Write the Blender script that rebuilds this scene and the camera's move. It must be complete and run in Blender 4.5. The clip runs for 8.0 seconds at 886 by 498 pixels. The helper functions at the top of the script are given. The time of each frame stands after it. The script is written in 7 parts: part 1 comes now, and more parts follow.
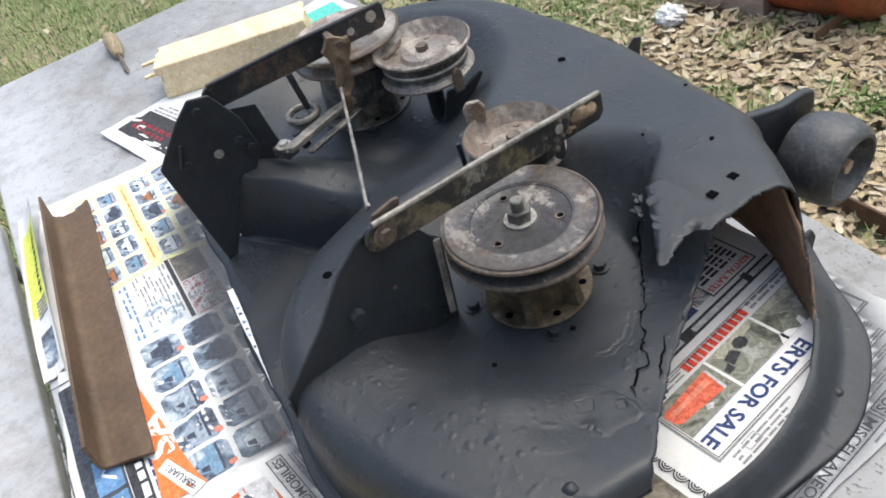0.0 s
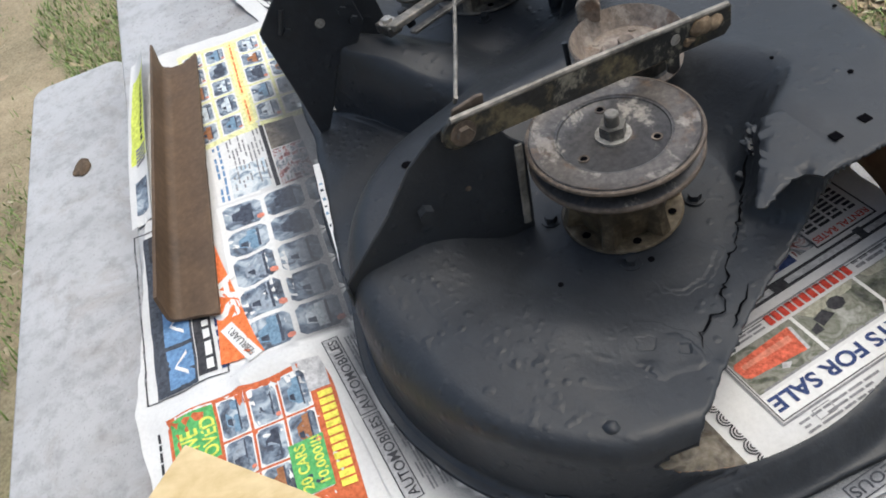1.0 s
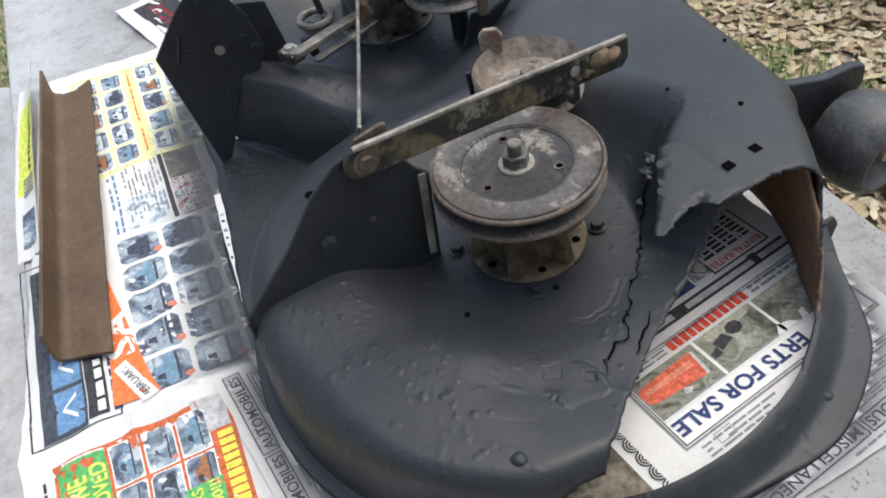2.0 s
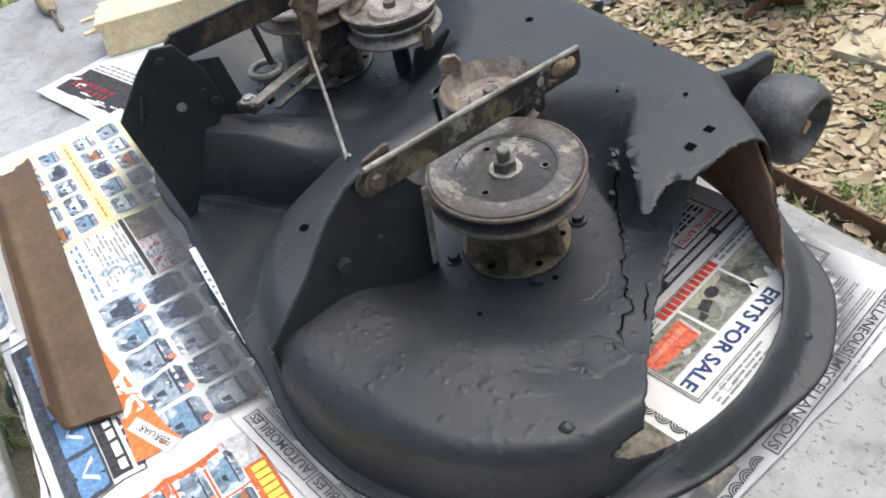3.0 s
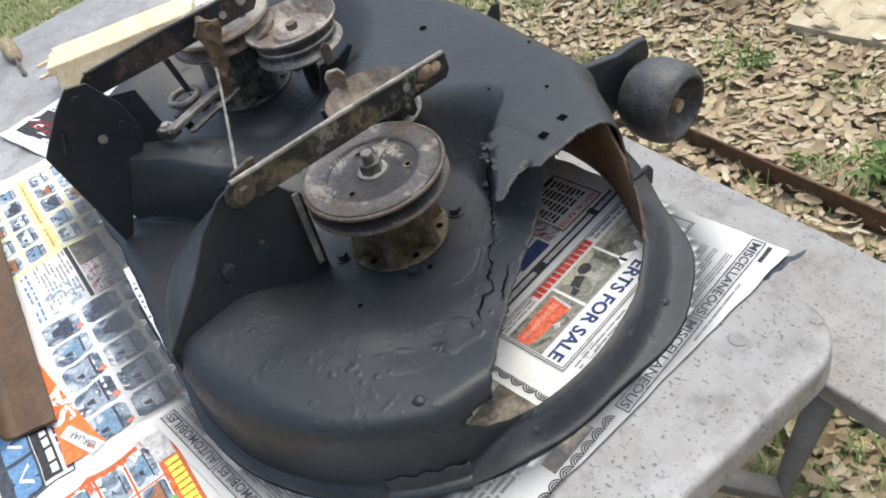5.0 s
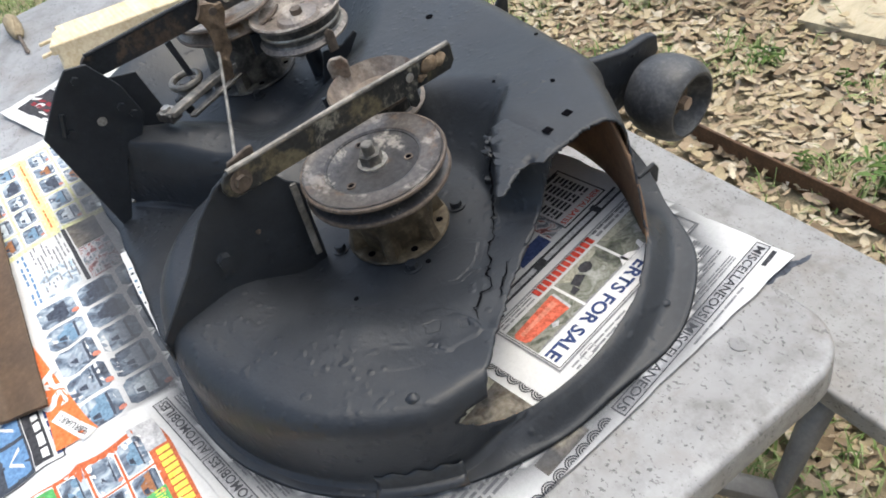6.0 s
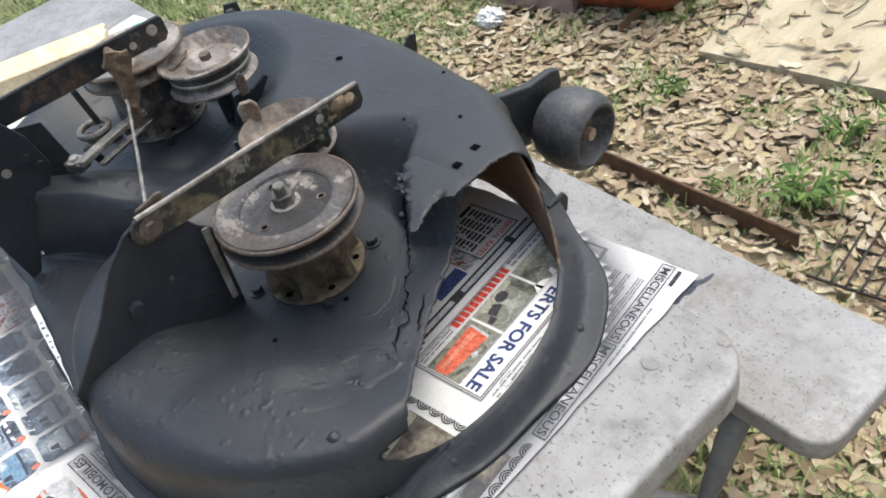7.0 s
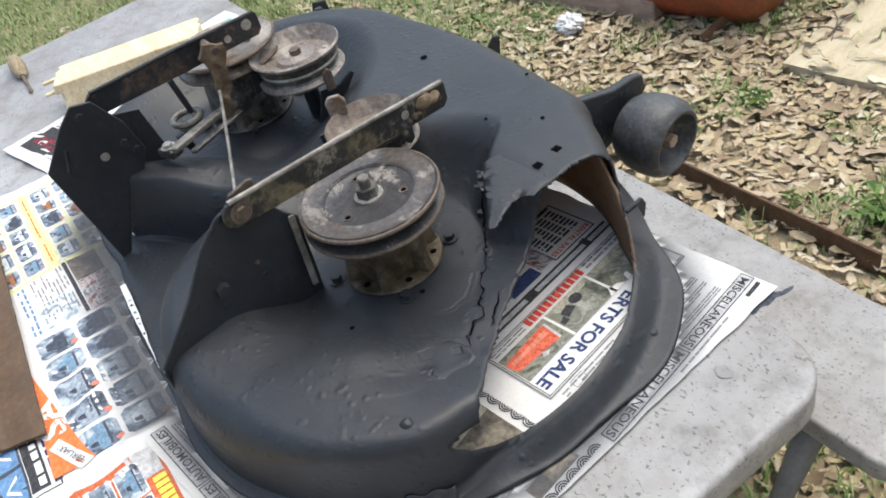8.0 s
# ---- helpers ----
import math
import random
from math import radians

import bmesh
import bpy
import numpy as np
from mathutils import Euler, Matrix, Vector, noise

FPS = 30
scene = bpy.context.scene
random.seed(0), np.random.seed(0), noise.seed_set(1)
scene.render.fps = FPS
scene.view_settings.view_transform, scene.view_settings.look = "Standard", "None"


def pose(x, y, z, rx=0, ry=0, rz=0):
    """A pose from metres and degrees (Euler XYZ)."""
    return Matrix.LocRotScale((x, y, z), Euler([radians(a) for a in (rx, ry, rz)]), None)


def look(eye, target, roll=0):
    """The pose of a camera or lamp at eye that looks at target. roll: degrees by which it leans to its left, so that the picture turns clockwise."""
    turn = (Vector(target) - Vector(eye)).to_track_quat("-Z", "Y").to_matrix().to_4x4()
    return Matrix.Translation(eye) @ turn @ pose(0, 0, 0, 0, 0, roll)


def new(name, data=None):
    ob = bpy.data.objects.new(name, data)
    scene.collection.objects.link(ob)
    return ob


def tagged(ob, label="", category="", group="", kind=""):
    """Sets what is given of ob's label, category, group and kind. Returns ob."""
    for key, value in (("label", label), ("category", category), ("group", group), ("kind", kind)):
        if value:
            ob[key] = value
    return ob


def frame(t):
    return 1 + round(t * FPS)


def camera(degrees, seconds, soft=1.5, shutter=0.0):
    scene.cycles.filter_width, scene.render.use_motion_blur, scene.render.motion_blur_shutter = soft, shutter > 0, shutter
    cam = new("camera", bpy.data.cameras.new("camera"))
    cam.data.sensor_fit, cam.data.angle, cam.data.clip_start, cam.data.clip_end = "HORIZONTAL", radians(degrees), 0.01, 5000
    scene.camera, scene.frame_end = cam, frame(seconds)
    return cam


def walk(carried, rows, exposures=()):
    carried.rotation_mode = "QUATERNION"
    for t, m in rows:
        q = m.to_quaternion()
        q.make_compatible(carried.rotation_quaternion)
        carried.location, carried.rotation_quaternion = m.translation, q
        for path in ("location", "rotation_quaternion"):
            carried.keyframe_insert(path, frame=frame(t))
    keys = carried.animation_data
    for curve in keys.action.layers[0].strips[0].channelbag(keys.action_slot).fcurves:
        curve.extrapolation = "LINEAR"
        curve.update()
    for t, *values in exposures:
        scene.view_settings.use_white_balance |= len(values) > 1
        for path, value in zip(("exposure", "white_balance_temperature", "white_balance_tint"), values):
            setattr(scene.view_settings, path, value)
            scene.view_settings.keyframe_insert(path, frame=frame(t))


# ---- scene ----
cam = camera(56.8, 8.0, soft=1.8)
EXPOSURES = [(0.0, 0.61, 6390, 4), (0.5, 0.43, 6390, 4), (1.0, 0.2, 6460, 4), (1.5, 0.14, 6460, 4), (2.0, 0.36, 6450, 4), (3.5, 0.66, 6460, 4), (4.5, 0.58, 6470, 4), (6.0, 0.6, 6460, 4), (7.5, 0.65, 6450, 4), (8.0, 0.61, 6450, 4)]
PATH = [
    (0, (0.146, 0.254, 1.429), (-1.29, 0.74, 0.125), -18.4),
    (0.5, (0.135, 0.3, 1.412), (-1.267, 0.593, 0.016), -19.6),
    (1, (0.127, 0.301, 1.403), (-1.271, 0.421, -0.022), -19.5),
    (1.5, (0.133, 0.331, 1.376), (-1.261, 0.353, -0.059), -21.9),
    (2, (0.12, 0.31, 1.394), (-1.246, 0.65, -0.027), -13.8),
    (2.2, (0.118, 0.255, 1.406), (-1.227, 0.707, -0.003), -12.1),
    (3.3, (0.141, 0.182, 1.423), (-1.165, 0.829, 0.054), -14.1),
    (3.5, (0.178, 0.203, 1.428), (-1.204, 0.808, 0.115), -16.5),
    (4, (0.259, 0.264, 1.418), (-1.145, 0.898, 0.142), -17.3),
    (4.5, (0.278, 0.291, 1.421), (-1.12, 0.916, 0.135), -19.9),
    (4.7, (0.277, 0.287, 1.421), (-1.106, 0.887, 0.107), -20.5),
    (5.8, (0.261, 0.294, 1.423), (-1.084, 0.833, 0.044), -19.0),
    (6, (0.263, 0.3, 1.417), (-1.093, 0.844, 0.052), -19.4),
    (6.5, (0.271, 0.301, 1.416), (-1.067, 0.931, 0.07), -18.5),
    (7, (0.281, 0.308, 1.419), (-1.015, 1.031, 0.078), -17.3),
    (7.5, (0.277, 0.297, 1.416), (-1.051, 0.991, 0.091), -17.6),
    (8, (0.286, 0.287, 1.426), (-1.108, 0.897, 0.129), -18.1),
]
walk(cam, [(t, look(eye, target, roll)) for t, eye, target, roll in PATH], EXPOSURES)

# ---- world, sun, exposure ----
SUN_AZ, SUN_EL = radians(-10), radians(70)
world = bpy.data.worlds.new("sky")
scene.world = world
world.use_nodes = True
wn = world.node_tree
wn.nodes.clear()
w_out = wn.nodes.new("ShaderNodeOutputWorld")
w_bg = wn.nodes.new("ShaderNodeBackground")
w_sky = wn.nodes.new("ShaderNodeTexSky")
w_sky.sky_type = "NISHITA"
w_sky.sun_disc = False
w_sky.sun_elevation, w_sky.sun_rotation = SUN_EL, SUN_AZ
w_sky.air_density, w_sky.dust_density, w_sky.ozone_density = 1.0, 5.0, 1.0
w_bg.inputs["Strength"].default_value = 0.2
wn.links.new(w_sky.outputs["Color"], w_bg.inputs["Color"])
wn.links.new(w_bg.outputs["Background"], w_out.inputs["Surface"])

sun_data = bpy.data.lights.new("sun", "SUN")
sun_data.energy, sun_data.angle, sun_data.color = 0.75, radians(80), (0.95, 0.985, 1.0)
sun = new("sun", sun_data)
sun.matrix_world = look((math.sin(SUN_AZ) * math.cos(SUN_EL) * 20, math.cos(SUN_AZ) * math.cos(SUN_EL) * 20, math.sin(SUN_EL) * 20), (0, 0, 0))


# ---- materials ----
def shader(name, rough=0.6, metal=0.0, spec=0.5):
    mat = bpy.data.materials.new(name)
    mat.use_nodes = True
    nt = mat.node_tree
    bsdf = nt.nodes["Principled BSDF"]
    bsdf.inputs["Roughness"].default_value = rough
    bsdf.inputs["Metallic"].default_value = metal
    bsdf.inputs["Specular IOR Level"].default_value = spec
    return mat, nt, bsdf


def coords(nt, scale=1.0, use="Object"):
    tc = nt.nodes.new("ShaderNodeTexCoord")
    mp = nt.nodes.new("ShaderNodeMapping")
    s = scale if isinstance(scale, tuple) else (scale,) * 3
    mp.inputs["Scale"].default_value = s
    nt.links.new(tc.outputs[use], mp.inputs["Vector"])
    return mp.outputs["Vector"]


def noise_tex(nt, vec, scale, detail=5.0, rough=0.6, distort=0.0):
    n = nt.nodes.new("ShaderNodeTexNoise")
    n.inputs["Scale"].default_value = scale
    n.inputs["Detail"].default_value = detail
    n.inputs["Roughness"].default_value = rough
    n.inputs["Distortion"].default_value = distort
    nt.links.new(vec, n.inputs["Vector"])
    return n.outputs["Fac"]


def ramp(nt, fac, stops):
    r = nt.nodes.new("ShaderNodeValToRGB")
    el = r.color_ramp.elements
    while len(el) < len(stops):
        el.new(0.5)
    for e, (p, c) in zip(el, stops):
        e.position = p
        e.color = (*c, 1.0) if len(c) == 3 else c
    nt.links.new(fac, r.inputs["Fac"])
    return r.outputs["Color"]


def mix(nt, fac, a, b, mode="MIX"):
    m = nt.nodes.new("ShaderNodeMix")
    m.data_type, m.blend_type = "RGBA", mode
    for sock, v in ((m.inputs[0], fac), (m.inputs[6], a), (m.inputs[7], b)):
        if isinstance(v, (int, float)):
            sock.default_value = v
        elif isinstance(v, tuple):
            sock.default_value = (*v, 1.0)
        else:
            nt.links.new(v, sock)
    return m.outputs[2]


def bump(nt, bsdf, height, strength=0.3, dist=0.002):
    b = nt.nodes.new("ShaderNodeBump")
    b.inputs["Strength"].default_value = strength
    b.inputs["Distance"].default_value = dist
    nt.links.new(height, b.inputs["Height"])
    nt.links.new(b.outputs["Normal"], bsdf.inputs["Normal"])


def grey(v):
    return (v, v, v)


def two_scale(name, c_dark, c_mid, c_light, big, fine, rough=(0.5, 0.7), metal=0.0, b_strength=0.3, b_dist=0.001, stretch=(1, 1, 1), spec=0.5):
    """A worn surface: large stains and fine grain between three colours."""
    mat, nt, bsdf = shader(name, rough[0], metal, spec)
    v = coords(nt, stretch)
    n1, n2 = noise_tex(nt, v, big, 5, 0.62, 0.4), noise_tex(nt, v, fine, 6, 0.65)
    col = mix(nt, 0.42, ramp(nt, n1, [(0.32, c_dark), (0.5, c_mid), (0.68, c_light)]), ramp(nt, n2, [(0.3, c_dark), (0.5, c_mid), (0.72, c_light)]))
    nt.links.new(col, bsdf.inputs["Base Color"])
    rr = nt.nodes.new("ShaderNodeMapRange")
    rr.inputs["From Min"].default_value, rr.inputs["From Max"].default_value = 0.3, 0.7
    rr.inputs["To Min"].default_value, rr.inputs["To Max"].default_value = rough
    nt.links.new(n1, rr.inputs["Value"])
    nt.links.new(rr.outputs["Result"], bsdf.inputs["Roughness"])
    bump(nt, bsdf, n2, b_strength, b_dist)
    return mat


def black_paint():
    """Satin black spray paint over rusty steel: overspray mottling, lumps, a little dust."""
    mat, nt, bsdf = shader("black_spray_paint", 0.40, 0.0, 0.36)
    v = coords(nt)
    n1, n2, n3 = noise_tex(nt, v, 5, 4, 0.6, 0.5), noise_tex(nt, v, 55, 6, 0.7), noise_tex(nt, v, 420, 3, 0.6)
    c1 = ramp(nt, n1, [(0.3, (0.0150, 0.0172, 0.0212)), (0.55, (0.0236, 0.0266, 0.0318)), (0.75, (0.036, 0.040, 0.0465))])
    c2 = ramp(nt, n2, [(0.35, (0.014, 0.0160, 0.0195)), (0.55, (0.0236, 0.0266, 0.0318)), (0.8, (0.047, 0.052, 0.060))])
    nt.links.new(mix(nt, 0.4, c1, c2), bsdf.inputs["Base Color"])
    rr = nt.nodes.new("ShaderNodeMapRange")
    rr.inputs["From Min"].default_value, rr.inputs["From Max"].default_value = 0.3, 0.72
    rr.inputs["To Min"].default_value, rr.inputs["To Max"].default_value = 0.33, 0.53
    both = nt.nodes.new("ShaderNodeMath")
    both.operation = "MULTIPLY_ADD"
    both.inputs[1].default_value = 0.45
    half = nt.nodes.new("ShaderNodeMath")
    half.operation = "MULTIPLY"
    half.inputs[1].default_value = 0.55
    nt.links.new(noise_tex(nt, v, 11, 4, 0.6, 0.6), half.inputs[0])
    nt.links.new(n2, both.inputs[0])
    nt.links.new(half.outputs[0], both.inputs[2])
    nt.links.new(both.outputs[0], rr.inputs["Value"])
    nt.links.new(rr.outputs["Result"], bsdf.inputs["Roughness"])
    a = nt.nodes.new("ShaderNodeMath")
    a.operation = "MULTIPLY_ADD"
    a.inputs[1].default_value = 0.25
    nt.links.new(n3, a.inputs[0])
    nt.links.new(n2, a.inputs[2])
    # blisters of old rust under the paint, in drifts
    blister = nt.nodes.new("ShaderNodeTexVoronoi")
    blister.feature = "SMOOTH_F1"
    blister.inputs["Scale"].default_value = 85
    nt.links.new(v, blister.inputs["Vector"])
    bump_up = ramp(nt, blister.outputs["Distance"], [(0.08, grey(1.0)), (0.34, grey(0.0))])
    drift = ramp(nt, noise_tex(nt, v, 12, 4, 0.65, 0.5), [(0.44, grey(0.0)), (0.56, grey(1.0))])
    pits = nt.nodes.new("ShaderNodeMath")
    pits.operation = "MULTIPLY_ADD"
    nt.links.new(mix(nt, 1.0, bump_up, drift, "MULTIPLY"), pits.inputs[0])
    pits.inputs[1].default_value = 1.1
    nt.links.new(a.outputs[0], pits.inputs[2])
    bump(nt, bsdf, pits.outputs[0], 0.40, 0.0020)
    return mat


def plastic_top():
    """Pale grey moulded plastic with a granite speckle and grime."""
    mat, nt, bsdf = shader("grey_granite_plastic", 0.55, 0.0, 0.4)
    v = coords(nt)
    vo = nt.nodes.new("ShaderNodeTexVoronoi")
    vo.inputs["Scale"].default_value = 130
    nt.links.new(v, vo.inputs["Vector"])
    speck = ramp(nt, vo.outputs["Distance"], [(0.04, grey(0.3)), (0.11, grey(1.0))])
    n1, n2, n3 = noise_tex(nt, v, 4, 5, 0.65, 0.6), noise_tex(nt, v, 28, 6, 0.7), noise_tex(nt, v, 300, 3, 0.7)
    base = ramp(nt, n1, [(0.3, (0.385, 0.388, 0.395)), (0.55, (0.465, 0.472, 0.485)), (0.75, (0.52, 0.527, 0.545))])
    stain = ramp(nt, noise_tex(nt, v, 7, 5, 0.7, 0.8), [(0.52, grey(1.0)), (0.68, (0.80, 0.74, 0.69))])
    base = mix(nt, 0.8, base, stain, "MULTIPLY")
    # the end by the path is the most used and the dirtiest
    xyz = nt.nodes.new("ShaderNodeSeparateXYZ")
    nt.links.new(v, xyz.inputs[0])
    worn = ramp(nt, xyz.outputs["Y"], [(0.0, grey(0.0)), (0.30, grey(1.0))])
    grime = ramp(nt, noise_tex(nt, v, 9, 5, 0.7, 0.4), [(0.3, (0.42, 0.40, 0.375)), (0.45, (0.58, 0.565, 0.55)), (0.7, (0.68, 0.675, 0.67))])
    base = mix(nt, worn, base, mix(nt, 1.0, base, grime, "MULTIPLY"))
    dirt = ramp(nt, n2, [(0.36, (0.7, 0.69, 0.68)), (0.52, grey(1.0))])
    col = mix(nt, 0.7, base, dirt, "MULTIPLY")
    keep = ramp(nt, noise_tex(nt, v, 22, 3, 0.6), [(0.55, grey(0.0)), (0.68, grey(0.75))])
    col = mix(nt, keep, col, speck, "MULTIPLY")
    spots = ramp(nt, noise_tex(nt, coords(nt, (1.0, 1.3, 1.0)), 170, 3, 0.55, 0.4), [(0.610, grey(1.0)), (0.650, grey(0.28))])
    some = ramp(nt, noise_tex(nt, v, 11, 4, 0.65, 0.5), [(0.36, grey(0.0)), (0.47, grey(0.9))])
    some = mix(nt, 1.0, some, ramp(nt, xyz.outputs["Y"], [(0.0, grey(0.30)), (0.30, grey(0.85))]), "MULTIPLY")
    col = mix(nt, some, col, spots, "MULTIPLY")
    # pale rubbed rim along the end edge
    edge = nt.nodes.new("ShaderNodeMapRange")
    edge.inputs["From Min"].default_value, edge.inputs["From Max"].default_value = -0.034, -0.004
    nt.links.new(xyz.outputs["X"], edge.inputs["Value"])
    rub = ramp(nt, edge.outputs["Result"], [(0.0, grey(0.0)), (1.0, grey(0.28))])
    scar = ramp(nt, noise_tex(nt, v, 60, 5, 0.7), [(0.4, grey(0.2)), (0.6, grey(1.0))])
    col = mix(nt, mix(nt, 1.0, rub, scar, "MULTIPLY"), col, (0.55, 0.55, 0.555))
    nt.links.new(col, bsdf.inputs["Base Color"])
    bump(nt, bsdf, n3, 0.25, 0.0008)
    return mat


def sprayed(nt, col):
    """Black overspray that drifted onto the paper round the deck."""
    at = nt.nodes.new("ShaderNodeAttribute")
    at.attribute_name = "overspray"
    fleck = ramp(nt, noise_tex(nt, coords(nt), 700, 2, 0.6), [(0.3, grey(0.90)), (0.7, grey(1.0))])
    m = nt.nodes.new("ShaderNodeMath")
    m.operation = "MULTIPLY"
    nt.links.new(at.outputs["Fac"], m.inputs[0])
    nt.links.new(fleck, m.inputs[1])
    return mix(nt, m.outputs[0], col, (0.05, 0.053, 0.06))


def paper_white():
    mat, nt, bsdf = shader("newsprint", 0.85, 0.0, 0.2)
    v = coords(nt)
    n1, n2 = noise_tex(nt, v, 9, 4), noise_tex(nt, v, 260, 4, 0.7)
    c = mix(nt, 0.35, ramp(nt, n1, [(0.3, (0.55, 0.55, 0.55)), (0.7, (0.68, 0.68, 0.675))]), ramp(nt, n2, [(0.3, (0.52, 0.52, 0.51)), (0.6, (0.70, 0.70, 0.69))]))
    nt.links.new(sprayed(nt, c), bsdf.inputs["Base Color"])
    bump(nt, bsdf, n1, 0.15, 0.002)
    return mat


def ink(name, colour, vary=0.25):
    mat, nt, bsdf = shader(name, 0.8, 0.0, 0.2)
    v = coords(nt)
    n = noise_tex(nt, v, 180, 4, 0.7)
    dark = tuple(c * (1 - vary) for c in colour)
    light = tuple(min(1, c * (1 + vary) + 0.02) for c in colour)
    nt.links.new(sprayed(nt, ramp(nt, n, [(0.35, dark), (0.65, light)])), bsdf.inputs["Base Color"])
    return mat


def photo_print(name, tones, scale=75):
    """A small printed picture: soft blotches of a few tones, other on each piece."""
    mat, nt, bsdf = shader(name, 0.8, 0.0, 0.2)
    oi = nt.nodes.new("ShaderNodeObjectInfo")
    tc = nt.nodes.new("ShaderNodeTexCoord")
    add = nt.nodes.new("ShaderNodeVectorMath")
    add.operation = "MULTIPLY_ADD"
    add.inputs[1].default_value = (9.0, 5.0, 3.0)
    comb = nt.nodes.new("ShaderNodeCombineXYZ")
    for i in range(3):
        nt.links.new(oi.outputs["Random"], comb.inputs[i])
    nt.links.new(comb.outputs[0], add.inputs[0])
    nt.links.new(tc.outputs["Object"], add.inputs[2])
    n = noise_tex(nt, add.outputs[0], scale, 3, 0.55, 0.8)
    c = ramp(nt, n, tones)
    n2 = noise_tex(nt, add.outputs[0], scale * 5, 4, 0.7)
    c = mix(nt, 0.14, c, ramp(nt, n2, [(0.35, grey(0.05)), (0.65, grey(0.6))]))
    nt.links.new(sprayed(nt, c), bsdf.inputs["Base Color"])
    return mat


def ground_soil():
    """Sandy soil with darker humus; greener towards the lawn."""
    mat, nt, bsdf = shader("sandy_soil", 0.95, 0.0, 0.2)
    v = coords(nt)
    n1, n2, n3 = noise_tex(nt, v, 1.3, 5, 0.65, 0.7), noise_tex(nt, v, 14, 6, 0.7), noise_tex(nt, v, 90, 5, 0.75)
    c1 = ramp(nt, n1, [(0.35, (0.16, 0.15, 0.08)), (0.5, (0.34, 0.28, 0.17)), (0.65, (0.52, 0.43, 0.28))])
    c2 = ramp(nt, n2, [(0.32, (0.13, 0.105, 0.06)), (0.5, (0.30, 0.24, 0.15)), (0.7, (0.46, 0.38, 0.26))])
    c = mix(nt, 0.5, c1, c2)
    c = mix(nt, 0.35, c, ramp(nt, n3, [(0.3, grey(0.04)), (0.6, (0.5, 0.42, 0.3))]))
    mossy = ramp(nt, noise_tex(nt, v, 0.45, 5, 0.6, 0.5), [(0.50, grey(0.0)), (0.62, grey(0.75))])
    c = mix(nt, mossy, c, ramp(nt, n3, [(0.3, (0.07, 0.09, 0.035)), (0.7, (0.22, 0.25, 0.10))]))
    nt.links.new(c, bsdf.inputs["Base Color"])
    bump(nt, bsdf, n3, 0.6, 0.01)
    return mat


def island_mix(name, tones, rough=0.75, spec=0.3, translucent=0.0):
    """Many small pieces in one mesh, each with its own tone."""
    mat, nt, bsdf = shader(name, rough, 0.0, spec)
    g = nt.nodes.new("ShaderNodeNewGeometry")
    c = ramp(nt, g.outputs["Random Per Island"], tones)
    n = noise_tex(nt, coords(nt), 160, 4, 0.7)
    c = mix(nt, 0.45, c, ramp(nt, n, [(0.3, grey(0.45)), (0.6, grey(1.0))]), "MULTIPLY")
    nt.links.new(c, bsdf.inputs["Base Color"])
    return mat


def wood(name, c_dark, c_light, stretch=(3, 30, 30), rot=0.0):
    mat, nt, bsdf = shader(name, 0.7, 0.0, 0.3)
    v = coords(nt, stretch)
    n1, n2 = noise_tex(nt, v, 3.0, 6, 0.6, 1.2), noise_tex(nt, coords(nt), 45, 5, 0.7)
    mid = tuple((a + b) / 2 for a, b in zip(c_dark, c_light))
    c = mix(nt, 0.3, ramp(nt, n1, [(0.3, c_dark), (0.5, mid), (0.66, c_light)]), ramp(nt, n2, [(0.35, c_dark), (0.6, c_light)]))
    nt.links.new(c, bsdf.inputs["Base Color"])
    bump(nt, bsdf, n1, 0.35, 0.001)
    return mat


def scuffed(name, base, scuff, rust, scale, cover, metal=0.25, rusty=0.56):
    """Dark worn metal with pale scraped patches and brown rust."""
    mat, nt, bsdf = shader(name, 0.45, metal, 0.5)
    v = coords(nt)
    fine = noise_tex(nt, v, 170, 5, 0.7)
    col = ramp(nt, fine, [(0.3, tuple(c * 0.55 for c in base)), (0.7, tuple(c * 1.5 for c in base))])
    r_mask = ramp(nt, noise_tex(nt, v, scale * 0.8, 6, 0.70, 0.15), [(rusty, grey(0.0)), (rusty + 0.07, grey(0.85))])
    col = mix(nt, r_mask, col, ramp(nt, fine, [(0.3, tuple(c * 0.5 for c in rust)), (0.7, tuple(c * 1.5 for c in rust))]))
    s_mask = ramp(nt, noise_tex(nt, coords(nt, (1.0, 1.3, 1.0)), scale, 8, 0.75, 0.15), [(cover, grey(0.0)), (cover + 0.06, grey(0.9))])
    col = mix(nt, s_mask, col, ramp(nt, fine, [(0.3, tuple(c * 0.6 for c in scuff)), (0.7, scuff)]))
    nt.links.new(col, bsdf.inputs["Base Color"])
    rr = nt.nodes.new("ShaderNodeMapRange")
    rr.inputs["To Min"].default_value, rr.inputs["To Max"].default_value = 0.36, 0.75
    nt.links.new(s_mask, rr.inputs["Value"])
    nt.links.new(rr.outputs["Result"], bsdf.inputs["Roughness"])
    bump(nt, bsdf, fine, 0.3, 0.0008)
    return mat


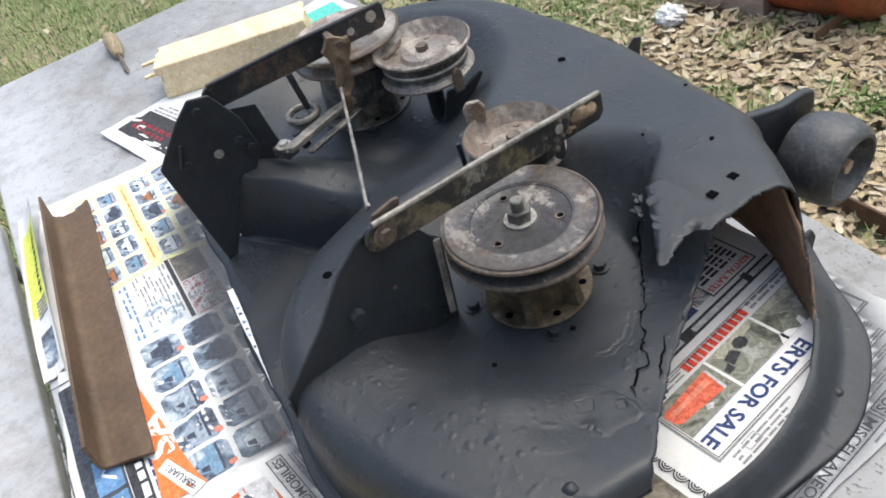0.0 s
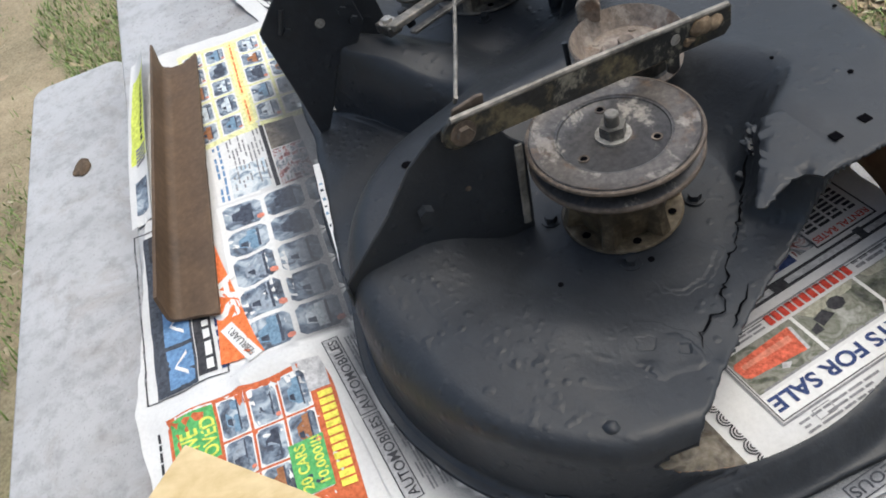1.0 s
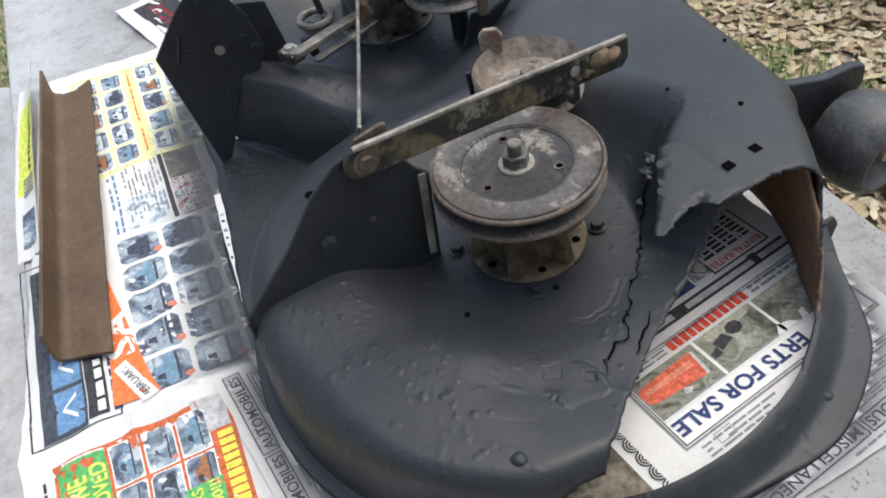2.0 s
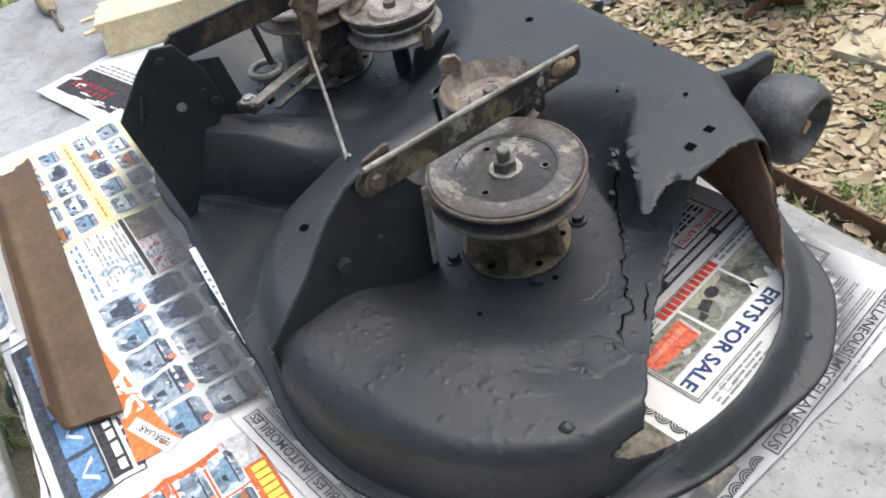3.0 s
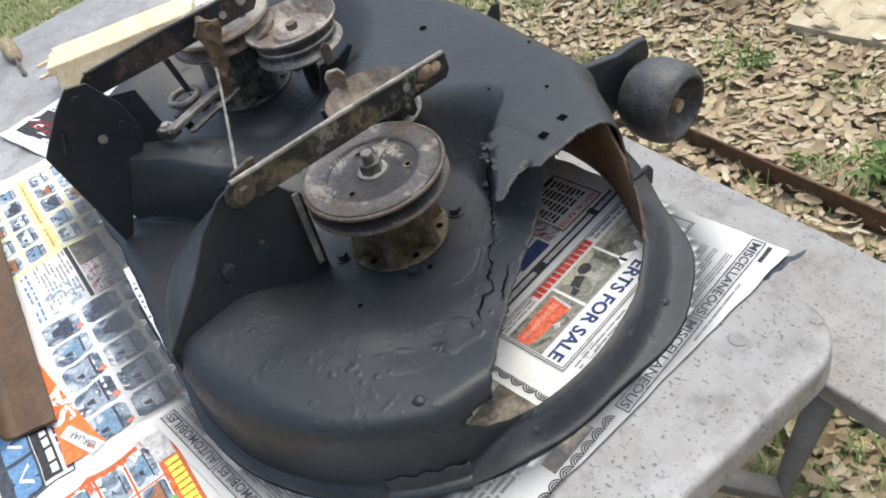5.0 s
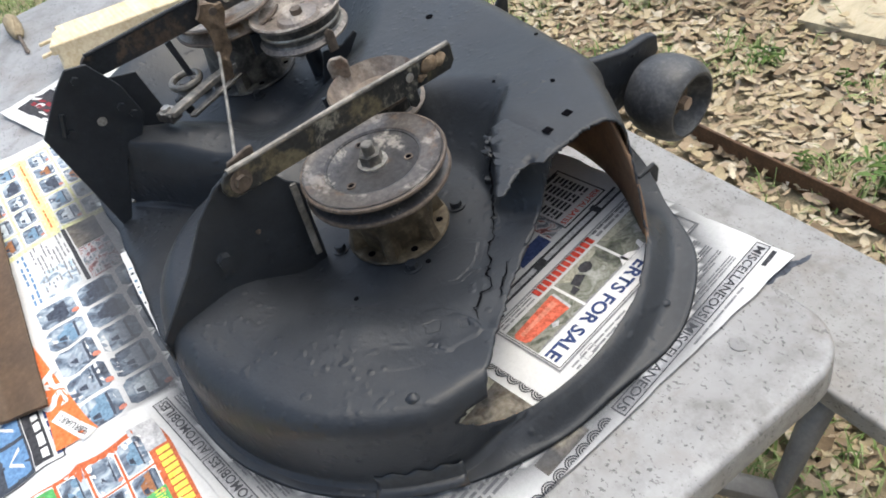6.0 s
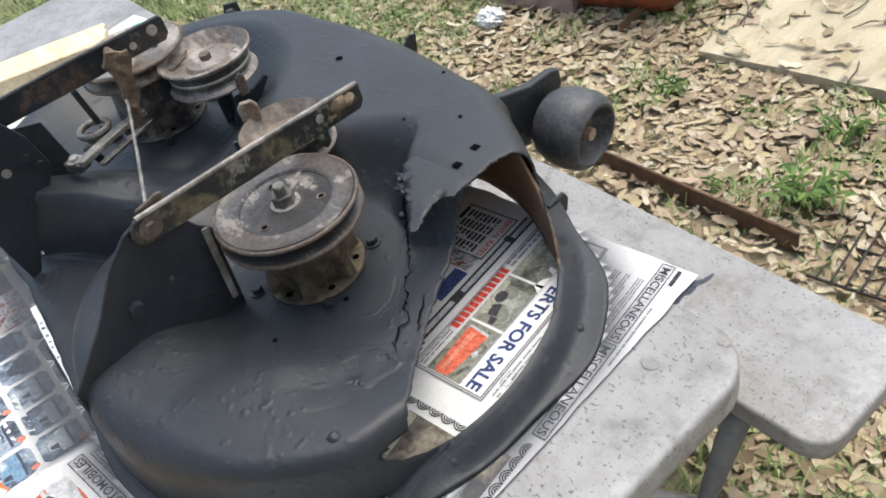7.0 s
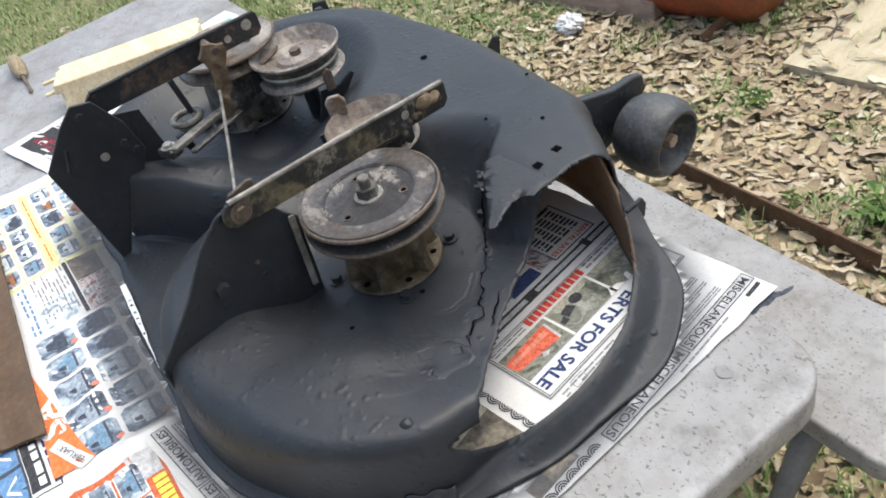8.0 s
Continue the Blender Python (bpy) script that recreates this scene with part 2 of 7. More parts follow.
PAINT = black_paint()
BAFFLE_RUST = two_scale("bare_brown_rust_sheet", (0.10, 0.055, 0.03), (0.20, 0.12, 0.07), (0.32, 0.21, 0.13), 14, 120, (0.65, 0.85), 0.0, 0.4, 0.001)
PULLEY_FACE = scuffed("scraped_dark_pulley_face", (0.060, 0.057, 0.058), (0.38, 0.35, 0.31), (0.12, 0.084, 0.058), 17, 0.57, 0.35, 0.585)
BAND_RUST = scuffed("brown_worn_pulley_band", (0.088, 0.077, 0.070), (0.33, 0.30, 0.27), (0.125, 0.085, 0.06), 22, 0.55, 0.25, 0.555)
IDLER_FACE = scuffed("dusty_pale_idler_face", (0.19, 0.16, 0.138), (0.48, 0.43, 0.38), (0.15, 0.095, 0.062), 24, 0.51, 0.2)
TAN_IDLER = scuffed("tan_rusted_idler_face", (0.17, 0.135, 0.108), (0.34, 0.295, 0.25), (0.15, 0.095, 0.065), 26, 0.53, 0.1, 0.54)
RUST = two_scale("brown_rust", (0.035, 0.018, 0.009), (0.095, 0.05, 0.026), (0.19, 0.105, 0.055), 18, 160, (0.7, 0.9), 0.0, 0.5, 0.0012)
ANGLE_RUST = two_scale("even_brown_rust", (0.055, 0.034, 0.019), (0.105, 0.065, 0.037), (0.17, 0.11, 0.066), 11, 110, (0.6, 0.8), 0.0, 0.35, 0.0008)
PULLEY_STEEL = two_scale("worn_grey_steel", (0.05, 0.048, 0.045), (0.17, 0.16, 0.145), (0.42, 0.39, 0.35), 20, 120, (0.38, 0.65), 0.35, 0.35, 0.0008)
PULLEY_DARK = two_scale("dark_oily_steel", (0.022, 0.022, 0.023), (0.06, 0.058, 0.055), (0.30, 0.28, 0.25), 24, 150, (0.3, 0.6), 0.3, 0.3, 0.0008)
RIM_RUST = two_scale("rusty_pulley_rim", (0.035, 0.027, 0.022), (0.095, 0.072, 0.056), (0.25, 0.20, 0.16), 25, 140, (0.5, 0.8), 0.2, 0.4, 0.0008)
DUSTY_RUST = two_scale("pale_dusty_rust", (0.12, 0.075, 0.05), (0.27, 0.19, 0.135), (0.46, 0.38, 0.31), 22, 130, (0.65, 0.9), 0.1, 0.4, 0.001)
CAST = two_scale("grimy_cast_aluminium", (0.022, 0.017, 0.011), (0.085, 0.064, 0.040), (0.30, 0.245, 0.165), 22, 100, (0.40, 0.65), 0.3, 0.5, 0.0012)
BAR_SCALE = scuffed("flaking_bar_paint", (0.026, 0.026, 0.025), (0.30, 0.28, 0.225), (0.13, 0.110, 0.066), 19, 0.535, 0.1, 0.52)
BAR_RUSTY = scuffed("sprayed_bar_with_rust", (0.020, 0.022, 0.025), (0.16, 0.125, 0.09), (0.085, 0.060, 0.042), 18, 0.585, 0.0, 0.50)
MUD = two_scale("caked_mud", (0.06, 0.04, 0.025), (0.17, 0.12, 0.075), (0.36, 0.27, 0.18), 40, 200, (0.85, 0.95), 0.0, 0.8, 0.002)
LINK_MUD = two_scale("rusty_brown_dirt", (0.04, 0.025, 0.015), (0.11, 0.075, 0.047), (0.24, 0.17, 0.11), 40, 200, (0.85, 0.95), 0.0, 0.8, 0.002)
BRIGHT_STEEL = two_scale("bright_scuffed_steel", (0.12, 0.11, 0.1), (0.36, 0.34, 0.31), (0.62, 0.6, 0.57), 60, 260, (0.3, 0.5), 0.6, 0.3, 0.0004)
RUBBER = two_scale("dull_black_rubber", (0.020, 0.021, 0.024), (0.044, 0.046, 0.051), (0.15, 0.15, 0.15), 30, 190, (0.38, 0.62), 0.0, 0.4, 0.001)
PLASTIC = plastic_top()
TUBE = two_scale("grey_tube_enamel", (0.09, 0.09, 0.092), (0.14, 0.14, 0.142), (0.2, 0.2, 0.2), 8, 120, (0.4, 0.6), 0.2, 0.2, 0.0004)
PAPER = paper_white()
PINE = wood("raw_pine", (0.56, 0.42, 0.235), (0.80, 0.70, 0.50), (2.5, 30, 30))
PLY = wood("pale_plywood", (0.52, 0.39, 0.2), (0.70, 0.56, 0.33), (10, 3, 10))
SOIL = ground_soil()
# pale finish of the added unseen wall, set for the light it bounces
SKY_BLOCK = two_scale("pale_sky_block", (0.50, 0.49, 0.47), (0.60, 0.59, 0.57), (0.68, 0.67, 0.65), 2.0, 60, (0.8, 0.95), 0.0, 0.4, 0.003)

INK_BLACK = ink("black_ink", (0.035, 0.035, 0.04))
INK_GREY = ink("grey_type_ink", (0.22, 0.22, 0.23))
INK_PALE = ink("pale_grey_tint", (0.45, 0.45, 0.46))
INK_NAVY = ink("navy_ink", (0.03, 0.05, 0.14))
INK_SLATE = ink("slate_ink", (0.05, 0.058, 0.075))
INK_BLUE = ink("blue_ink", (0.12, 0.23, 0.40))
INK_MIST = ink("pale_blue_tint", (0.56, 0.62, 0.66))
INK_RED = ink("red_ink", (0.50, 0.05, 0.03))
INK_ORANGE = ink("orange_ink", (0.72, 0.17, 0.05))
INK_DEEP_ORANGE = ink("rust_orange_ink", (0.50, 0.12, 0.045))
INK_YELLOW = ink("yellow_ink", (0.78, 0.68, 0.10))
INK_LIME = ink("lime_yellow_ink", (0.62, 0.68, 0.12))
INK_PALE_YELLOW = ink("pale_yellow_tint", (0.72, 0.72, 0.38))
INK_POT = ink("orange_red_ink", (0.56, 0.115, 0.065), 0.4)
INK_STRAW = ink("straw_tint", (0.36, 0.35, 0.28), 0.3)
INK_SALMON = ink("salmon_ink", (0.62, 0.22, 0.15))
INK_SOFT_YELLOW = ink("faded_yellow_ink", (0.78, 0.70, 0.30))
INK_GREEN = ink("green_ink", (0.10, 0.38, 0.12))
INK_TEAL = ink("teal_ink", (0.10, 0.45, 0.38))
INK_WHITE = ink("unprinted_white", (0.69, 0.69, 0.68), 0.05)
INK_WINE = ink("wine_ink", (0.20, 0.02, 0.03))
PHOTO_CAR = photo_print("car_photo_print", [(0.34, (0.028, 0.04, 0.065)), (0.45, (0.09, 0.125, 0.18)), (0.53, (0.22, 0.28, 0.35)), (0.66, (0.48, 0.54, 0.59))], 48)
INK_CAR_DARK = ink("car_print_dark", (0.05, 0.06, 0.085))
INK_CAR_GREY = ink("car_print_grey", (0.26, 0.30, 0.35))
INK_CAR_BLUE = ink("car_print_blue", (0.16, 0.26, 0.36))
INK_CAR_RUST = ink("car_print_brown", (0.30, 0.13, 0.06))
PHOTO_SKY = photo_print("pale_blue_photo_print", [(0.32, (0.16, 0.22, 0.30)), (0.46, (0.55, 0.62, 0.66)), (0.56, (0.72, 0.74, 0.74)), (0.7, (0.30, 0.46, 0.58))], 60)
PHOTO_GREEN = photo_print("garden_photo_print", [(0.32, (0.03, 0.035, 0.028)), (0.43, (0.10, 0.11, 0.075)), (0.5, (0.24, 0.24, 0.20)), (0.57, (0.13, 0.14, 0.10)), (0.68, (0.38, 0.38, 0.35))], 34)
PHOTO_DARK = photo_print("dark_photo_print", [(0.30, (0.03, 0.028, 0.025)), (0.5, (0.12, 0.10, 0.075)), (0.6, (0.24, 0.21, 0.16)), (0.75, (0.07, 0.065, 0.05))], 30)
PHOTO_MIX = photo_print("colour_photo_print", [(0.30, (0.03, 0.03, 0.03)), (0.42, (0.28, 0.06, 0.05)), (0.5, (0.6, 0.6, 0.6)), (0.6, (0.08, 0.1, 0.14)), (0.72, (0.5, 0.47, 0.4))], 65)
LEAVES = island_mix("dead_oak_leaves", [(0.0, (0.22, 0.155, 0.095)), (0.15, (0.33, 0.25, 0.155)), (0.35, (0.40, 0.31, 0.22)), (0.55, (0.43, 0.35, 0.205)), (0.75, (0.47, 0.385, 0.25)), (0.9, (0.50, 0.43, 0.31)), (1.0, (0.60, 0.53, 0.40))], 0.7)
GRASS = island_mix("grass_blades", [(0.0, (0.09, 0.14, 0.035)), (0.35, (0.17, 0.25, 0.07)), (0.7, (0.27, 0.35, 0.13)), (1.0, (0.45, 0.45, 0.25))], 0.6)
WEED = island_mix("weed_leaves", [(0.0, (0.09, 0.16, 0.045)), (0.5, (0.17, 0.27, 0.08)), (1.0, (0.27, 0.36, 0.13))], 0.5)
SAND_BOARD = two_scale("weathered_board_with_sand", (0.30, 0.255, 0.165), (0.45, 0.39, 0.27), (0.56, 0.50, 0.37), 3.5, 60, (0.85, 0.95), 0.0, 0.6, 0.004, (5, 1, 1))
ORANGE_RUST = two_scale("faded_orange_enamel_and_rust", (0.07, 0.04, 0.024), (0.22, 0.07, 0.03), (0.62, 0.11, 0.035), 2.2, 50, (0.35, 0.6), 0.0, 0.3, 0.001)
RAIL_WOOD = two_scale("weathered_reddish_rail", (0.18, 0.12, 0.095), (0.34, 0.25, 0.205), (0.46, 0.37, 0.31), 8, 60, (0.8, 0.9), 0.0, 0.5, 0.002, (1, 6, 6))
HANDLE = wood("old_tool_handle", (0.16, 0.12, 0.07), (0.38, 0.31, 0.2), (8, 40, 40))
CHAR = two_scale("charred_iron", (0.012, 0.011, 0.01), (0.03, 0.026, 0.022), (0.07, 0.05, 0.035), 20, 120, (0.6, 0.8), 0.3, 0.4, 0.0008)
# flat black that paints the shade inside holes and splits
HOLE_DARK, _, _hb = shader("hole_shade_black", 1.0, 0.0, 0.0)
_hb.inputs["Base Color"].default_value = (0.004, 0.004, 0.005, 1)


# ---- building helpers ----
BASE = {}


def thing(name, base, label, category, group="", kind=""):
    """An Empty at the base of a thing; its parts are modelled in world coordinates."""
    ob = new(name)
    ob.empty_display_size = 0.02
    ob.location = base
    BASE[ob.name] = Vector(base)
    return tagged(ob, label, category, group, kind)


def part(name, bm, material, parent=None, label="", smooth=False):
    """One bmesh as one mesh object under a thing or a part."""
    me = bpy.data.meshes.new(name)
    bm.normal_update()
    bm.to_mesh(me)
    bm.free()
    for m in material if isinstance(material, (list, tuple)) else [material]:
        me.materials.append(m)
    if smooth:
        me.polygons.foreach_set("use_smooth", [True] * len(me.polygons))
        me.set_sharp_from_angle(angle=radians(38))
    ob = new(name, me)
    if parent is not None:
        ob.parent = parent
        if parent.name in BASE:
            ob.matrix_parent_inverse = Matrix.Translation(-BASE[parent.name])
    return tagged(ob, label)


def solo(name, bm, material, label, category, kind="", group="", smooth=False):
    return tagged(part(name, bm, material, None, "", smooth), label, category, group, kind)


def raw(verts, faces):
    bm = bmesh.new()
    vs = [bm.verts.new(v) for v in verts]
    for f in faces:
        bm.faces.new([vs[i] for i in f])
    return bm


def soften(bm, offset, segments=2, angle=30):
    edges = [e for e in bm.edges if len(e.link_faces) == 2 and e.calc_face_angle(0) > radians(angle)]
    bmesh.ops.bevel(bm, geom=edges, offset=offset, segments=segments, profile=0.5, affect="EDGES", clamp_overlap=True)
    return bm


def box(size, m=None, bm=None):
    bm = bm or bmesh.new()
    out = bmesh.ops.create_cube(bm, size=1.0, matrix=(m or Matrix()) @ Matrix.Diagonal((*size, 1)))
    return bm


def prism(pts, m, depth, bm=None):
    """A plane outline in the (u, v) plane of m, pushed to both sides of it by half the depth."""
    bm = bm or bmesh.new()
    a = [bm.verts.new(m @ Vector((u, v, -depth / 2))) for u, v in pts]
    b = [bm.verts.new(m @ Vector((u, v, depth / 2))) for u, v in pts]
    bm.faces.new(a[::-1])
    bm.faces.new(b)
    n = len(pts)
    for i in range(n):
        bm.faces.new((a[i], a[(i + 1) % n], b[(i + 1) % n], b[i]))
    bmesh.ops.recalc_face_normals(bm, faces=bm.faces[:])
    return bm


def lathe(profile, m=None, segs=48, bm=None, wobble=0.0):
    """(r, z) pairs turned about the z axis of m."""
    bm, m = bm or bmesh.new(), m or Matrix()
    rings = []
    for r, z in profile:
        if r < 1e-6:
            rings.append([bm.verts.new(m @ Vector((0, 0, z)))])
        else:
            rings.append([bm.verts.new(m @ Vector((r * (1 + wobble * math.sin(3 * a + z * 90)) * math.cos(a), r * math.sin(a), z))) for a in (2 * math.pi * i / segs for i in range(segs))])
    for p, q in zip(rings, rings[1:]):
        for i in range(segs):
            j = (i + 1) % segs
            if len(p) == 1 and len(q) == 1:
                continue
            if len(p) == 1:
                bm.faces.new((p[0], q[j], q[i]))
            elif len(q) == 1:
                bm.faces.new((p[i], p[j], q[0]))
            else:
                bm.faces.new((p[i], p[j], q[j], q[i]))
    bmesh.ops.recalc_face_normals(bm, faces=bm.faces[:])
    return bm


def tube(points, r, segs=10, bm=None, closed=False):
    """A round bar along points."""
    bm = bm or bmesh.new()
    pts = [Vector(p) for p in points]
    rings, n = [], len(pts)
    for i, p in enumerate(pts):
        a = pts[(i - 1) % n] if closed or i > 0 else p
        b = pts[(i + 1) % n] if closed or i < n - 1 else p
        q = (b - a).normalized().to_track_quat("Z", "Y")
        rr = r[i] if isinstance(r, (list, tuple)) else r
        rings.append([bm.verts.new(p + q @ Vector((rr * math.cos(t), rr * math.sin(t), 0))) for t in (2 * math.pi * k / segs for k in range(segs))])
    pairs = list(zip(rings, rings[1:])) + ([(rings[-1], rings[0])] if closed else [])
    for p, q in pairs:
        for i in range(segs):
            bm.faces.new((p[i], p[(i + 1) % segs], q[(i + 1) % segs], q[i]))
    if not closed:
        bm.faces.new(rings[0][::-1])
        bm.faces.new(rings[-1])
    bmesh.ops.recalc_face_normals(bm, faces=bm.faces[:])
    return bm


def hexagon(r, h, m, bm=None):
    return prism([(r * math.cos(math.pi * k / 3), r * math.sin(math.pi * k / 3)) for k in range(6)], m @ Matrix.Translation((0, 0, h / 2)), h, bm)


def plane_x(x):
    """(u, v) -> (x, y=u, z=v), facing +x."""
    return Matrix(((0, 0, 1, x), (1, 0, 0, 0), (0, 1, 0, 0), (0, 0, 0, 1)))


def rounded(x0, x1, y0, y1, r, k=8):
    """A rectangle with round corners, counter-clockwise."""
    out = []
    for cx, cy, a0 in ((x1 - r, y0 + r, -90), (x1 - r, y1 - r, 0), (x0 + r, y1 - r, 90), (x0 + r, y0 + r, 180)):
        out += [(cx + r * math.cos(radians(a0 + 90 * i / k)), cy + r * math.sin(radians(a0 + 90 * i / k))) for i in range(k + 1)]
    return out


def smooth01(a, b, x):
    t = np.clip((np.asarray(x, float) - a) / (b - a), 0, 1)
    return t * t * (3 - 2 * t)


def wave(x, y, s=1.0, seed=0.0):
    return noise.noise(Vector((x * s + seed, y * s - seed, seed)))


_lat = np.random.default_rng(5).random((128, 128))


def vnoise(x, y, scale, shift=0.0):
    """Smooth value noise from 0 to 1 for whole arrays."""
    u, v = np.asarray(x, float) * scale + shift + 500, np.asarray(y, float) * scale - shift + 500
    i, j = np.floor(u).astype(int), np.floor(v).astype(int)
    a, b = u - i, v - j
    a, b = a * a * (3 - 2 * a), b * b * (3 - 2 * b)
    g = lambda p, q: _lat[p % 128, q % 128]  # noqa: E731
    return (g(i, j) * (1 - a) + g(i + 1, j) * a) * (1 - b) + (g(i, j + 1) * (1 - a) + g(i + 1, j + 1) * a) * b


# ---- ground ----
def ground():
    n = 90
    xs = np.sign(np.linspace(-1, 1, n)) * np.abs(np.linspace(-1, 1, n)) ** 3 * 120 - 0.8
    ys = np.sign(np.linspace(-1, 1, n)) * np.abs(np.linspace(-1, 1, n)) ** 3 * 120 + 1.2
    verts = [(x, y, -0.012 + 0.02 * wave(x, y, 1.4) + 0.008 * wave(x, y, 5.0)) for y in ys for x in xs]
    faces = [(j * n + i, j * n + i + 1, (j + 1) * n + i + 1, (j + 1) * n + i) for j in range(n - 1) for i in range(n - 1)]
    return solo("ground", raw(verts, faces), SOIL, "bare sandy soil of a yard under leaf litter and grass", "ground", "structure", smooth=True)


ground()


def unseen_wall():
    """Unseen plain wall added behind the camera to block sky from its side."""
    bm = box((0.2, 16.0, 4.0), Matrix.Translation((2.5, 1.0, 1.96)))
    return solo("sky_block_wall", soften(bm, 0.01, 1), SKY_BLOCK, "plain pale wall added out of view to block the sky", "wall", "structure")


unseen_wall()


# ---- picnic table ----
TOP = 0.737
table = thing("picnic_table", (-0.915, 0.381, 0.0), "pale grey speckled plastic folding picnic table with two benches", "table")


def slab(name, x0, x1, y0, y1, top, thick, r, label=""):
    bm = prism(rounded(x0, x1, y0, y1, r), Matrix.Translation((0, 0, top - thick / 2)), thick)
    soften(bm, 0.006, 3, 60)
    return part(name, bm, PLASTIC, table, label, True)


slab("tabletop", -1.829, 0.004, 0.0, 0.776, TOP, 0.045, 0.062, "grimy grey plastic tabletop with rounded corners")
slab("bench_seat", -1.90, 0.030, 0.888, 1.120, 0.435, 0.04, 0.045, "grey speckled plastic bench seat")
slab("bench_seat", -1.90, 0.005, -0.370, -0.130, 0.435, 0.04, 0.045, "grey speckled plastic bench seat")
for x in (-0.30, -1.53):
    for s in (-1, 1):
        c = 0.381
        part("leg", tube([(x, c + s * 0.12, TOP - 0.05), (x, c + s * 0.16, 0.68), (x, c + s * 0.40, 0.30), (x, c + s * 0.58, 0.03), (x, c + s * 0.585, 0.0)], 0.016), TUBE, table, "grey enamelled steel tube leg", True)
        xe = -0.11 if x > -1 else -1.72
        part("bench_support", tube([(x, c + s * 0.26, 0.32), (xe, c + s * 0.44, 0.22), (xe, c + s * 0.52, 0.36), (xe, c + s * 0.56, 0.398), (xe, c + s * 0.70, 0.398)], 0.021), TUBE, table, "grey steel tube under the bench", True)
    part("cross_tube", tube([(x, 0.381 - 0.36, 0.36), (x, 0.381 + 0.36, 0.36)], 0.014), TUBE, table, "", True)

# ---- mower deck ----
deck = thing("mower_deck", (-0.62, 0.56, 0.742), "rusted-out riding mower deck freshly sprayed satin black, lying on newspaper", "mower deck")
NX, NY, FX, FY = -0.41, 0.53, -0.875, 0.555


def ang(x, y, cx, cy):
    return np.degrees(np.arctan2(y - cy, x - cx))


def near_r(x, y):
    return np.hypot(x - NX, y - NY)


def far_r(x, y):
    return np.hypot(x - FX, y - FY)


def soft_min(a, b, k):
    h = np.clip(0.5 + 0.5 * (b - a) / k, 0, 1)
    return b * (1 - h) + a * h - k * h * (1 - h)


def wall_sd(x, y):
    """Signed distance (inside negative) to the deck's upright wall in plan."""
    a = ang(x, y, NX, NY)
    back = smooth01(60, 100, a)
    n = near_r(x, y) - (0.270 + 0.030 * back + 0.018 * smooth01(-150, -105, a) * (1 - smooth01(-28, -13, a)))
    af = ang(x, y, FX, FY)
    f = far_r(x, y) - (0.255 + 0.030 * smooth01(-0.1, 0.8, np.sin(np.radians(af))) - 0.034 * smooth01(-88, -66, af) * (1 - smooth01(-40, -10, af)))
    b = np.maximum.reduce([np.hypot(x + 0.655, y - 0.108) - 0.764, 0.56 - y, x + 0.38, -0.93 - x])
    return soft_min(soft_min(n, f, 0.03), b, 0.03)


def lip_sd(x, y):
    a = ang(x, y, NX, NY)
    n = near_r(x, y) - (0.300 + 0.014 * smooth01(60, 90, a) + 0.021 * smooth01(5, 28, a) * (1 - smooth01(42, 62, a)))
    f = far_r(x, y) - 0.290
    b = np.maximum.reduce([np.hypot(x + 0.655, y - 0.108) - 0.776, 0.56 - y, x + 0.38, -0.93 - x])
    q = np.maximum.reduce([0.241 - 0.03 * smooth01(-0.62, -0.86, x) * -1.0 - y, y - 0.6, x + 0.41, -0.86 - x])
    return soft_min(soft_min(soft_min(n, f, 0.02), b, 0.02), q, 0.01)


def skin_z(x, y):
    """Height of the deck's top skin."""
    r, a, rf = near_r(x, y), ang(x, y, NX, NY), far_r(x, y)
    z = 0.866 + 0.022 * smooth01(-0.60, -0.36, x) * smooth01(0.60, 0.70, y)
    # the side towards the discharge end slopes lower
    low = smooth01(-118, -70, a) * (1 - smooth01(38, 50, a)) * smooth01(0.11, 0.2, r)
    z = z - 0.024 * low - 0.012 * low * smooth01(-70, 0, a)
    wide = smooth01(-45, -15, a) * (1 - smooth01(40, 50, a))
    tight = smooth01(46, 54, a) * (1 - smooth01(76, 100, a))
    z = z - (z - 0.813) * (1 - smooth01(0.105, 0.205 + 0.08 * wide - 0.062 * tight, r))
    af = ang(x, y, FX, FY)
    pinch = smooth01(-88, -66, af) * (1 - smooth01(-40, -10, af))
    z = z - (z - 0.812) * (1 - smooth01(0.12 - 0.02 * pinch, 0.225 - 0.045 * pinch, rf))
    z = z - 0.013 * pinch * smooth01(0.13, 0.18, rf)
    # far side falls off a little
    z = z - 0.018 * smooth01(-0.85, -1.12, x)
    # trough between the two shells
    z = z - 0.030 * np.exp(-((x + 0.68) / 0.07) ** 2) * (1 - smooth01(0.5, 0.66, y))
    return z


def poly_sd(x, y, pts):
    """Signed distance to a polygon, inside negative."""
    best, inside = np.full(x.shape, 9.0), np.zeros(x.shape, bool)
    for (ax, ay), (bx, by) in zip(pts, pts[1:] + pts[:1]):
        ex, ey, wx, wy = bx - ax, by - ay, x - ax, y - ay
        t = np.clip((wx * ex + wy * ey) / (ex * ex + ey * ey + 1e-12), 0, 1)
        best = np.minimum(best, np.hypot(wx - ex * t, wy - ey * t))
        hit = ((ay > y) != (by > y)) & (x < ex * (y - ay) / (ey if abs(ey) > 1e-12 else 1e-12) + ax)
        inside ^= hit
    return np.where(inside, -best, best)


